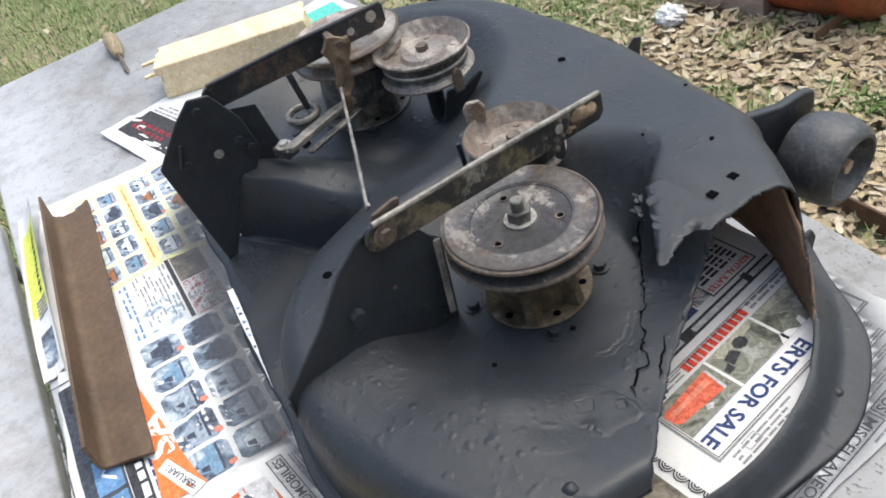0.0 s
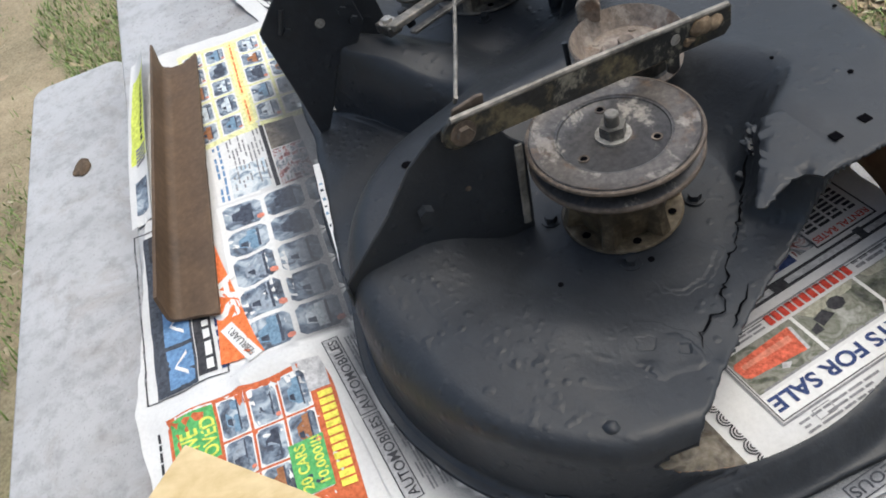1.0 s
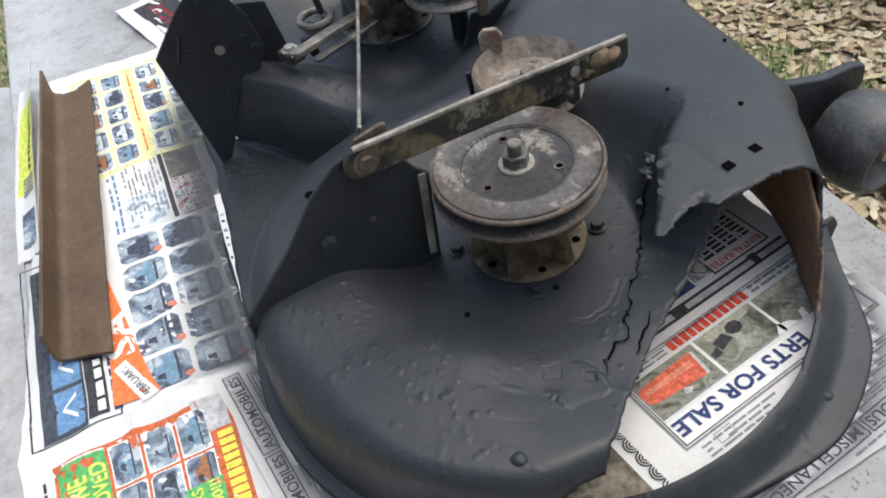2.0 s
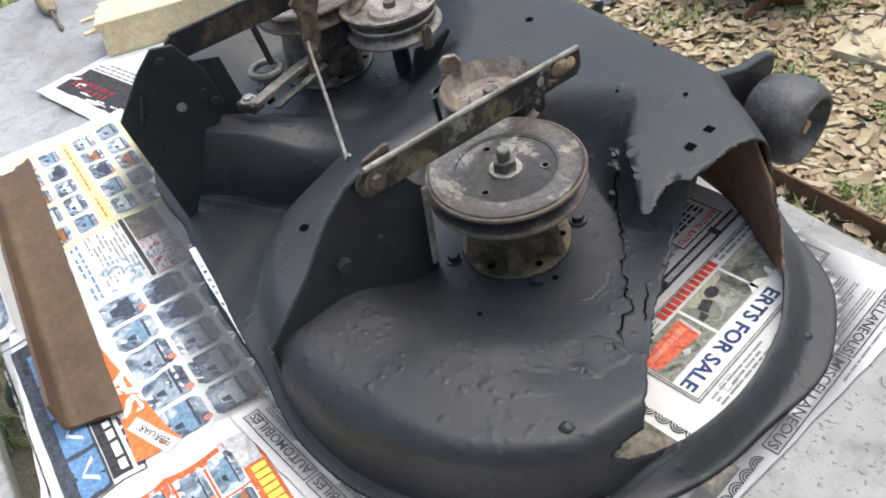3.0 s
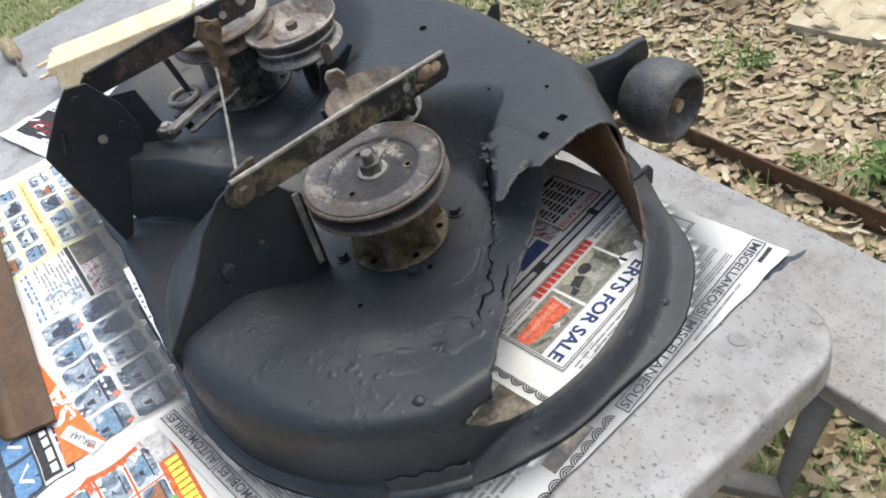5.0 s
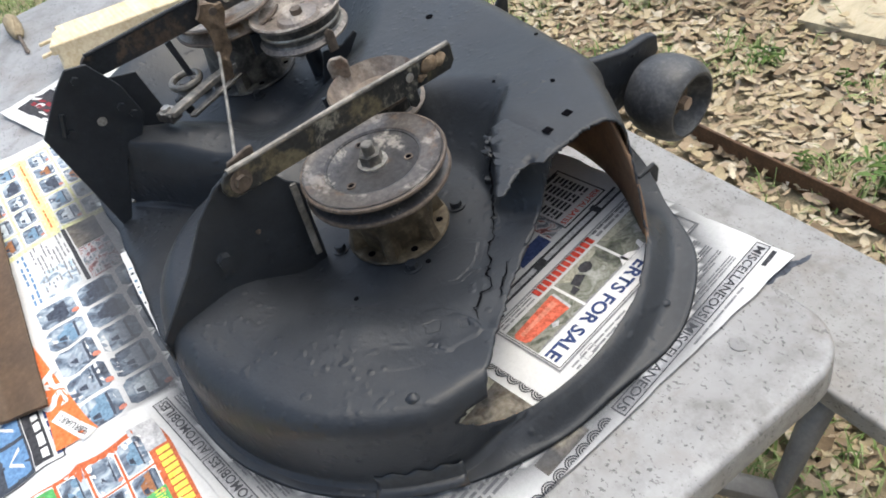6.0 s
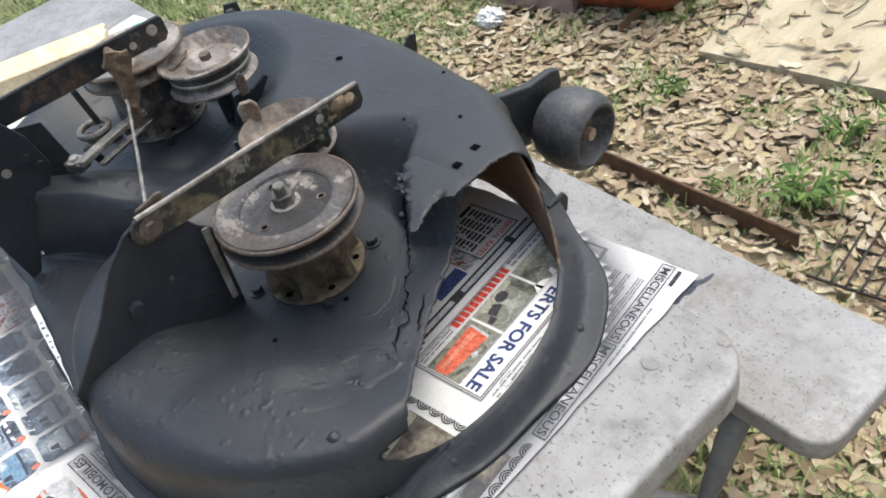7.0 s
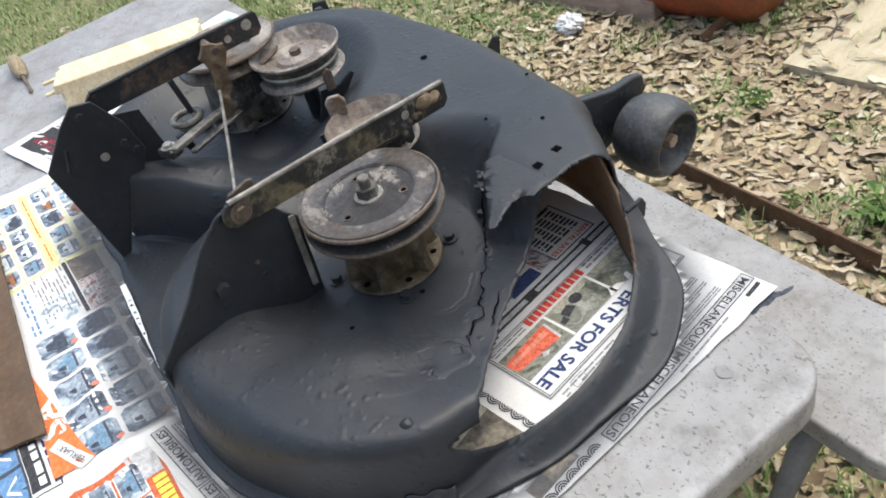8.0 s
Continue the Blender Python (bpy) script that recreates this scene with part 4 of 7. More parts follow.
def housing(cx, cy, floor, top, mat, base=0.058):
    """A cast bell: six thick ribs run out to a round foot, with deep pockets between them."""
    h = top - floor
    m = Matrix.Translation((cx, cy, floor))
    s = part("spindle_housing", lathe([(0, 0.001), (base, 0.001), (base * 1.02, 0.003), (base * 1.0, 0.005), (base * 0.94, 0.0055), (0, 0.0055)], m, 48), mat, deck, "grimy cast spindle housing with ribs", True)
    bm, rings, segs, n = bmesh.new(), [], 96, 16
    for k in range(n + 1):
        t = k / n
        rib = base * (1.0 - 0.24 * t ** 0.8)
        pocket = base * (0.70 + 0.08 * math.sin(math.pi * min(1, t * 0.9)) + 0.05 * t)
        open_ = 1 - float(smooth01(0.35, 0.85, t))
        row = []
        for i in range(segs):
            a = 2 * math.pi * i / segs
            c = abs(math.cos(3 * (a - 0.35)))
            w = float(smooth01(0.80, 0.97, c)) * open_ + (1 - open_) * 0.8
            r = (pocket + (rib - pocket) * w) * (1 + 0.012 * wave(math.cos(a) * 4 + cx * 9, math.sin(a) * 4 + t * 5, 1.0, 2))
            row.append(bm.verts.new(m @ Vector((r * math.cos(a), r * math.sin(a), 0.004 + (h - 0.004) * t))))
        rings.append(row)
    for p, q in zip(rings, rings[1:]):
        for i in range(segs):
            bm.faces.new((p[i], p[(i + 1) % segs], q[(i + 1) % segs], q[i]))
    bm.faces.new(rings[-1])
    part("rib_casting", bm, mat, s, "cast bell with ribs and pockets", True)
    for k in range(6):
        t = 0.35 + (k + 0.5) * math.pi / 3
        # pocket holes are black discs coloured as shade
        part("cast_hole_disc", lathe([(0, 0.0062), (0.0042, 0.0062)], m @ Matrix.Translation((base * 0.84 * math.cos(t), base * 0.84 * math.sin(t), 0)), 16), HOLE_DARK, s)
    for k in range(4):
        t = -0.35 + k * math.pi / 2
        bolt("bolt", (cx + base * 1.2 * math.cos(t), cy + base * 1.2 * math.sin(t), floor + 0.001), UP, 0.0065, 0.007, PAINT, s)
    return s


housing(-0.405, 0.526, 0.812, 0.888, CAST)
main_pulley(-0.405, 0.526, 0.914, 0.0775, PULLEY_FACE)
housing(-0.893, 0.565, 0.811, 0.904, PULLEY_DARK, 0.066)
main_pulley(-0.893, 0.565, 0.930, 0.0775, IDLER_FACE)


def idler(cx, cy, top, r, h, mat, name="idler_pulley", label="dusty steel idler pulley with a stamped dished face"):
    m = Matrix.Translation((cx, cy, 0))
    prof = [(0, top - 0.012), (0.010, top - 0.012), (0.014, top - 0.014), (r * 0.42, top - 0.013), (r * 0.48, top - 0.018), (r * 0.74, top - 0.018), (r * 0.82, top - 0.013), (r * 0.91, top - 0.004), (r * 0.97, top + 0.001), (r, top - 0.001), (r * 0.985, top - 0.005), (r * 0.86, top - 0.010), (r * 0.84, top - h * 0.35), (r * 0.86, top - h * 0.42), (r * 0.845, top - h * 0.5), (r * 0.86, top - h * 0.62), (r * 0.84, top - h * 0.72), (r * 0.97, top - h * 0.92), (r * 0.96, top - h), (r * 0.3, top - h)]
    p = part(name, lathe(prof, m, 64), mat, deck, label, True)
    part("belt_groove", lathe([(r * 0.89, top - 0.0085), (r * 0.862, top - 0.012), (r * 0.862, top - h * 0.74), (r * 0.90, top - h * 0.80)], m, 56), PULLEY_DARK, p, "dark belt groove", True)
    part("idler_bolt", hexagon(0.0085, 0.008, m @ Matrix.Translation((0, 0, top - 0.012))), RIM_RUST, p)
    for k in range(5):
        t = k * 2 * math.pi / 5
        part("rivet", lathe([(0, 0.0022), (0.0035, 0.0018), (0.0045, 0)], Matrix.Translation((cx + r * 0.62 * math.cos(t), cy + r * 0.62 * math.sin(t), top - 0.0182)), 10), mat, p, "", True)
    return p


i1 = idler(-0.789, 0.632, 0.922, 0.068, 0.042, IDLER_FACE)
part("groove_band", lathe([(0.0590, 0.9025), (0.0600, 0.900), (0.0590, 0.8975)], Matrix.Translation((-0.789, 0.632, 0)), 56), BRIGHT_STEEL, i1, "belt-polished bright band", True)
part("idler_post", tube([(-0.789, 0.632, 0.88), (-0.789, 0.632, 0.812)], 0.012), PAINT, i1, "", True)
part("belt_guard", soften(prism([(0.002, 0.868), (0.016, 0.868), (0.017, 0.896), (0.011, 0.902), (0.004, 0.897)], Matrix.Translation((-0.722, 0.632, 0)) @ plane_x(0.0), 0.006), 0.0015, 2), RIM_RUST, i1, "grimy belt keeper tab")
part("belt_guard", soften(prism([(0, 0.872), (0.016, 0.872), (0.016, 0.903), (0.003, 0.903)], Matrix.Translation((-0.815, 0.560, 0)) @ plane_x(0.0), 0.006), 0.0015, 2), PAINT, i1, "black belt keeper tab")
part("idler_bracket", soften(prism([(0.610, 0.808), (0.640, 0.810), (0.668, 0.838), (0.690, 0.862), (0.686, 0.868), (0.664, 0.858), (0.632, 0.862)], plane_x(-0.745), 0.004), 0.001, 1), PAINT, deck, "black steel gusset plate under the idler")
part("idler_bracket", soften(prism(rounded(-0.825, -0.755, 0.60, 0.665, 0.02), Matrix.Translation((0, 0, 0.8765)), 0.004), 0.001, 1), PAINT, deck, "black steel idler carrier plate")
i2 = idler(-0.535, 0.606, 0.910, 0.058, 0.032, TAN_IDLER, "idler_pulley", "rusty dusty idler pulley behind the hanger bar")
part("idler_post", tube([(-0.535, 0.606, 0.880), (-0.535, 0.606, 0.835)], 0.014), PAINT, i2, "", True)
part("idler_ear", soften(prism([(-0.012, 0.0), (0.012, 0.0), (0.013, 0.02), (0.007, 0.028), (-0.007, 0.028), (-0.013, 0.02)], Matrix.Translation((-0.590, 0.592, 0.905)) @ Matrix.Rotation(radians(60), 4, "Z") @ Matrix.Rotation(radians(90), 4, "X"), 0.007), 0.002, 2), TAN_IDLER, i2, "rusty belt keeper ear")
part("belt_pin", tube([(-0.572, 0.556, 0.862), (-0.575, 0.555, 0.902)], 0.003, 8), PAINT, i2, "", True)


def bracket(name, pts, x, lean, label):
    m = plane_x(x) @ Matrix.Shear("XY", 4, (0, 0)) if not lean else plane_x(x)
    bm = soften(prism(pts, m, 0.004), 0.0012, 1)
    return part(name, bm, PAINT, deck, label)


nb = bracket("hanger_bracket", [(0.246, 0.806), (0.256, 0.800), (0.290, 0.825), (0.336, 0.835), (0.415, 0.800), (0.444, 0.802), (0.452, 0.918), (0.440, 0.930), (0.425, 0.955), (0.388, 0.972), (0.372, 0.966), (0.344, 0.943), (0.308, 0.897), (0.249, 0.838)], -0.434, 0, "black plate bracket standing on the shell")
part("flange", soften(prism([(-0.427, 0.806), (-0.447, 0.812), (-0.449, 0.836), (-0.427, 0.838)], Matrix.Translation((0, 0.249, 0)) @ Matrix.Rotation(radians(90), 4, "X"), 0.003), 0.0008, 1), PAINT, nb)
bolt("bolt", (-0.4318, 0.345, 0.890), TO_X, 0.008, 0.010, PAINT, nb, washer=False)
# solid brown disc; its colour stands in for light through the hole
part("bracket_hole_disc", lathe([(0, 0.0), (0.003, 0.0), (0.003, 0.0006), (0, 0.0006)], Matrix.Translation((-0.4318, 0.390, 0.894)) @ TO_X, 14), RIM_RUST, nb, "small brown disc for the light seen through a hole")
part("strut", soften(box((0.003, 0.0075, 0.098), Matrix.Translation((-0.418, 0.4380, 0.884)) @ Matrix.Rotation(radians(-4), 4, "X")), 0.0012, 1), PULLEY_STEEL, nb, "rusty flat strip beside the bracket")
part("bar_clip", soften(prism([(0.392, 0.968), (0.424, 0.970), (0.426, 0.984), (0.420, 0.985), (0.396, 0.980)], plane_x(-0.4375), 0.004), 0.001, 1), RIM_RUST, nb, "folded rusty clip")
fb = bracket("hanger_bracket", [(0.277, 0.746), (0.291, 0.748), (0.303, 0.770), (0.332, 0.832), (0.362, 0.846), (0.384, 0.880), (0.376, 0.930), (0.352, 0.977), (0.326, 0.983), (0.300, 0.962), (0.257, 0.915)], -0.815, 0, "black six-sided plate bracket on the deck's flange")
# daylight through the hole is painted as a bright disc on the plate
part("bracket_hole_disc", lathe([(0, 0.0), (0.0065, 0.0), (0.0065, 0.0006), (0, 0.0006)], Matrix.Translation((-0.8128, 0.331, 0.899)) @ TO_X, 18), BRIGHT_STEEL, fb, "bright steel disc for daylight seen through a hole")
part("stiffening_rib", tube([(-0.812, 0.281, 0.905), (-0.812, 0.293, 0.935)], 0.0035, 8), PAINT, fb, "", True)
for y, z in ((0.290, 0.905), (0.330, 0.965), (0.362, 0.905), (0.372, 0.888)):
    bolt("bolt", (-0.813, y, z), TO_X, 0.006, 0.005, PAINT, fb, washer=False)


part("bracket_wing", soften(prism([(0.314, 0.871), (0.346, 0.834), (0.406, 0.812), (0.415, 0.846), (0.404, 0.927), (0.352, 0.942)], plane_x(-0.838), 0.004), 0.001, 1), PAINT, fb, "second black plate behind the bracket")


def hanger_bar(x0, y0, x1, y1, z0, z1, high, mat, label):
    """A flat bar on edge with a folded top lip, from (x0, y0) to (x1, y1)."""
    d = Vector((x1 - x0, y1 - y0, 0))
    length = d.length
    m = Matrix.Translation((x0, y0, 0)) @ Matrix.Rotation(math.atan2(d.y, d.x), 4, "Z") @ Matrix.Rotation(radians(90), 4, "X")
    low = []
    k = 6
    r = high / 2
    for i in range(k + 1):
        a = radians(90 + 180 * i / k)
        low.append((r + r * math.cos(a), z0 - r + r * math.sin(a)))
    pts = low + [(length * 0.5, (z0 + z1) / 2 - high * 1.02), (length - 0.008, z1 - high), (length, z1 - high + 0.008), (length, z1 - 0.003), (length - 0.004, z1), (length * 0.5, (z0 + z1) / 2 + 0.002)]
    b = part("hanger_bar", soften(prism(pts, m, 0.005), 0.0012, 1), mat, deck, label)
    lip = [(0.012, z0 - 0.001), (length * 0.5, (z0 + z1) / 2 + 0.001), (length - 0.004, z1 - 0.001)]
    part("bar_lip", tube([m @ Vector((u, v, 0.001)) for u, v in lip], 0.0032, 8), PULLEY_STEEL if mat is BAR_SCALE else PAINT, b, "worn bare edge", True)
    return b, m, length


nbar, nm, nlen = hanger_bar(-0.424, 0.378, -0.476, 0.687, 0.980, 0.945, 0.033, BAR_SCALE, "flat hanger bar with flaking black paint and caked dirt")
bolt("bolt", nm @ Vector((0.020, 0.963, 0.003)), nm.to_3x3().to_4x4(), 0.008, 0.006, RIM_RUST, nbar)
for u, v, s in ((0.276, 0.938, 0.011), (0.290, 0.934, 0.008), (0.262, 0.929, 0.005)):
    bm = bmesh.new()
    bmesh.ops.create_icosphere(bm, subdivisions=2, radius=s, matrix=nm @ Matrix.Translation((u, v, 0.0035)) @ Matrix.Diagonal((1.2, 0.85, 0.62, 1)))
    for q in bm.verts:
        q.co += Vector((0, 0, 0.004)) * wave(q.co.x, q.co.y + q.co.z, 120)
        q.co += Vector((0.003, 0.003, 0)) * wave(q.co.y, q.co.z, 150, 4)
    part("dirt_clod", bm, MUD, nbar, "caked dirt", True)
# bright disc on the bar in place of light through a hole
part("bar_hole_disc", lathe([(0, 0.0), (0.0055, 0.0), (0.0055, 0.0008), (0, 0.0008)], nm @ Matrix.Translation((0.246, 0.938, 0.003)), 16), BRIGHT_STEEL, nbar, "bright steel disc for light seen through a hole")
part("bar_tab", soften(prism([(0.236, 0.922), (0.252, 0.920), (0.252, 0.902), (0.244, 0.898), (0.238, 0.904)], nm, 0.004), 0.001, 1), BAR_SCALE, nbar, "short bent tab")
fbar, fm, flen = hanger_bar(-0.838, 0.345, -0.852, 0.618, 0.978, 0.970, 0.035, BAR_RUSTY, "flat hanger bar, black with rusty patches")
# two bright discs paint the daylight seen through the bar
for u, v, r in ((0.252, 0.958, 0.008), (0.218, 0.952, 0.0055)):
    part("bar_hole_disc", lathe([(0, 0.0), (r, 0.0), (r, 0.0008), (0, 0.0008)], fm @ Matrix.Translation((u, v, 0.003)), 18), BRIGHT_STEEL, fbar, "bright steel disc for daylight seen through a hole")
bm = prism([(0.507, 0.963), (0.509, 0.946), (0.511, 0.922), (0.505, 0.897), (0.516, 0.889), (0.529, 0.904), (0.533, 0.929), (0.541, 0.945), (0.543, 0.969), (0.516, 0.976)], plane_x(-0.806), 0.008)
bmesh.ops.triangulate(bm, faces=bm.faces[:])
for _ in range(3):
    bmesh.ops.subdivide_edges(bm, edges=bm.edges[:], cuts=1, use_grid_fill=True)
for q in bm.verts:
    q.co += Vector((0.005 * wave(q.co.y, q.co.z, 60, 1), 0.006 * wave(q.co.z, q.co.y, 60, 2), 0.004 * wave(q.co.y, q.co.z, 70, 3)))
part("rusty_link", bm, LINK_MUD, fbar, "rusty hanging link caked with dirt", True)
part("link_leg", soften(prism([(0.501, 0.857), (0.513, 0.854), (0.522, 0.888), (0.51, 0.896)], plane_x(-0.808), 0.006), 0.001, 1), LINK_MUD, fbar)
part("link_pin", tube([(-0.845, 0.528, 0.964), (-0.800, 0.528, 0.964)], 0.006, 8), RIM_RUST, fbar, "rusty pin through bar and link", True)

# lift rod, link arm and ring
part("lift_rod", tube([(-0.792, 0.508, 0.915), (-0.786, 0.505, 0.909), (-0.66, 0.462, 0.910), (-0.540, 0.420, 0.912), (-0.53, 0.417, 0.918), (-0.526, 0.419, 0.926)], 0.0022, 8), PULLEY_STEEL, deck, "thin bare steel lift rod", True)
la = part("link_arm", soften(prism([(-0.792, 0.404), (-0.780, 0.414), (-0.809, 0.490), (-0.820, 0.530), (-0.834, 0.528), (-0.825, 0.488), (-0.803, 0.430)], Matrix.Translation((0, 0, 0.871)), 0.009), 0.002, 2), PULLEY_STEEL, deck, "grimy steel link arm")
part("link_strap", soften(prism([(-0.776, 0.430), (-0.768, 0.436), (-0.806, 0.530), (-0.815, 0.527)], Matrix.Translation((0, 0, 0.862)), 0.006), 0.0015, 1), PULLEY_DARK, la)
part("ring", tube([(-0.846 + 0.021 * math.cos(t), 0.459 + 0.021 * math.sin(t), 0.876) for t in (2 * math.pi * k / 28 for k in range(28))], 0.005, 8, closed=True), PULLEY_STEEL, la, "round eye of the link", True)
part("ring_hub", lathe([(0, 0.004), (0.009, 0.004), (0.012, 0), (0.016, -0.006), (0.019, -0.012)], Matrix.Translation((-0.846, 0.459, 0.872)), 24), PULLEY_DARK, la, "", True)
part("link_pin", tube([(-0.846, 0.462, 0.938), (-0.846, 0.469, 0.880)], 0.0045, 8), PAINT, la, "", True)
part("clevis", soften(box((0.030, 0.022, 0.014), Matrix.Translation((-0.800, 0.410, 0.866)) @ Matrix.Rotation(0.4, 4, "Z")), 0.002, 1), PULLEY_DARK, la)
bolt("bolt", (-0.800, 0.410, 0.873), UP, 0.007, 0.005, BRIGHT_STEEL, la)
part("clevis", soften(box((0.008, 0.012, 0.030), Matrix.Translation((-0.812, 0.437, 0.862)) @ Matrix.Rotation(0.3, 4, "X")), 0.002, 1), PAINT, la)

# gauge wheel and its horn
wm = Matrix.Translation((-0.366, 0.913, 0.774)) @ Matrix.Rotation(radians(8), 4, "Z") @ Matrix.Rotation(radians(94), 4, "Y") @ Matrix.Scale(0.92, 4)
wheel = part("gauge_wheel", lathe([(0.020, -0.044), (0.034, -0.048), (0.044, -0.046), (0.0515, -0.036), (0.0565, -0.022), (0.0588, -0.006), (0.0585, 0.008), (0.0565, 0.020), (0.0525, 0.029), (0.047, 0.034), (0.043, 0.034), (0.040, 0.028), (0.037, 0.010), (0.030, 0.003), (0.0, 0.002)], wm, 56, wobble=0.006), RUBBER, deck, "scuffed black hard-rubber gauge wheel", True)
part("wheel_hub", lathe([(0, 0.017), (0.010, 0.017), (0.014, 0.013), (0.017, 0.009), (0.026, 0.008), (0.030, 0.002)], wm, 24), LINK_MUD, wheel, "dirty hub", True)
part("axle_bolt", hexagon(0.010, 0.010, wm @ Matrix.Translation((0, 0, 0.017))), DUSTY_RUST, wheel, "rusty axle bolt head")
part("wheel_horn", soften(prism([(0.80, 0.860), (0.895, 0.834), (0.932, 0.834), (0.948, 0.829), (0.950, 0.806), (0.915, 0.765), (0.86, 0.750), (0.80, 0.750)], plane_x(-0.426), 0.014), 0.004, 3), PAINT, deck, "black formed arm carrying the gauge wheel", True)
part("wheel_loop", soften(prism([(0.800, 0.748), (0.828, 0.752), (0.834, 0.740), (0.830, 0.722), (0.818, 0.716), (0.804, 0.724)], plane_x(-0.315), 0.006), 0.0015, 1), PAINT, deck, "black strap below the wheel")
part("top_stud", lathe([(0, 0.012), (0.006, 0.012), (0.010, 0.004), (0.014, 0)], Matrix.Translation((-1.02, 0.775, 0.842)), 16), PAINT, deck, "", True)
part("rear_tab", soften(prism([(0.865, 0.79), (0.905, 0.79), (0.912, 0.828), (0.900, 0.832), (0.88, 0.815)], plane_x(-0.685), 0.004), 0.001, 1), PAINT, deck, "small upright tab on the far edge")
part("rear_tab", soften(prism([(0.775, 0.79), (0.82, 0.79), (0.815, 0.836), (0.79, 0.842)], plane_x(-1.08), 0.004), 0.001, 1), PAINT, deck, "small upright tab on the far edge")
part("square_nut", soften(box((0.009, 0.008, 0.008), Matrix.Translation((-0.377, 0.638, on_skin(-0.377, 0.638) + 0.002)) @ Matrix.Rotation(0.5, 4, "Z")), 0.001, 1), PAINT, deck)
part("rim_bolt", lathe([(0, 0.006), (0.006, 0.0055), (0.010, 0.003), (0.013, 0)], Matrix.Translation((-0.155, 0.681, float(lip_z(np.array(-0.155), np.array(0.681))) - 0.0005)) @ Matrix.Scale(0.42, 4), 16), PAINT, deck, "painted-over carriage bolt", True)
knob = lathe([(0, 0.0034), (0.003, 0.0030), (0.0052, 0.0012), (0.008, -0.003)], Matrix.Translation((-0.184, 0.404, on_skin(-0.184, 0.404))), 16)
for v in knob.verts:
    v.co += Vector((0.002, 0.002, 0.0012)) * wave(v.co.x * 180, v.co.y * 180, 1.0, 6)
part("shell_knob", knob, PAINT, deck, "painted-over rusty bolt stub", True)
for x, y, s in ((-0.386, 0.654, 0.009), (-0.394, 0.663, 0.008), (-0.380, 0.650, 0.005)):
    bm = bmesh.new()
    bmesh.ops.create_icosphere(bm, subdivisions=3, radius=1.0)
    for v in bm.verts:
        n = 1 + 0.7 * wave(v.co.x * 2.2 + x * 90, v.co.y * 2.2 + v.co.z, 1.0)
        v.co = Vector((x, y, on_skin(x, y) + 0.0005)) + Vector((v.co.x * s * 1.3 * n, v.co.y * s * 0.8 * n, v.co.z * s * 0.45 * n))
    part("crumpled_edge", bm, PAINT, deck, "", True)
bm = bmesh.new()
strip_rows = [[bm.verts.new((NX + r * math.cos(radians(a)), NY + r * math.sin(radians(a)), z + 0.003 * (k == 3) * math.sin(a * 1.3))) for k, (r, z) in enumerate(((0.304, 0.7472), (0.2935, 0.7482), (0.2905, 0.752), (0.2895, 0.763)))] for a in range(-41, -23, 1)]
for p, q in zip(strip_rows, strip_rows[1:]):
    for k in range(3):
        bm.faces.new((p[k], q[k], q[k + 1], p[k + 1]))
rp = part("rust_scab", bm, BAR_RUSTY, deck, "bare rusty strip at the foot of the wall", True)
rp.modifiers.new("sheet", "SOLIDIFY").thickness = 0.0015
part("hook", tube([(-0.842, 0.306, 0.752), (-0.850, 0.311, 0.757), (-0.846, 0.319, 0.760), (-0.835, 0.317, 0.754)], 0.003, 8), BRIGHT_STEEL, deck, "small bare wire hook", True)


# ---- newspapers on the table ----
def paper_z(x, y, level=0):
    """Height of the crumpled paper: flat under the deck, rucked up beside it."""
    out = float(lip_sd(np.array(x), np.array(y)))
    free = max(0.0, min(1.0, (out - 0.004) / 0.06))
    left = 1.0 if x < -0.1 and y < 0.27 else 0.25
    z = TOP + 0.0012 + level * 0.0011
    ruck = 0.5 + 0.5 * wave(x, y, 7.0, 2.0)
    fold = max(0.0, wave(x + 0.3 * y, y * 1.7, 13.0, 5.0))
    z += left * free * (0.010 * ruck + 0.007 * fold + 0.0016 * wave(x, y, 45, 1.0))
    z += left * free * 0.012 * math.exp(-((x + 0.452 + 0.04 * wave(x, y, 9)) / 0.02) ** 2) * (1 if y > 0.1 else 0.4)
    return z


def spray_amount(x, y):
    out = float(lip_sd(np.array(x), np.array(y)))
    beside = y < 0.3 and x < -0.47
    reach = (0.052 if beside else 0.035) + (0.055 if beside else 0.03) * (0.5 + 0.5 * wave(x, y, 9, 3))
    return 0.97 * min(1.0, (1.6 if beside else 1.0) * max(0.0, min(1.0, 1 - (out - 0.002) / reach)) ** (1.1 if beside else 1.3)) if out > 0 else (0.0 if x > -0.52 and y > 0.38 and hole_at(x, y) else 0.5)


def hole_at(x, y):
    return float(poly_sd(np.array([x]), np.array([y]), OPENING)[0]) < 0.16


def sprayed_part(name, verts, faces, mat, parent, label="", smooth=True):
    ob = part(name, raw(verts, faces), mat, parent, label, smooth)
    at = ob.data.attributes.new("overspray", "FLOAT", "POINT")
    at.data.foreach_set("value", [spray_amount(v[0], v[1]) for v in verts])
    return ob


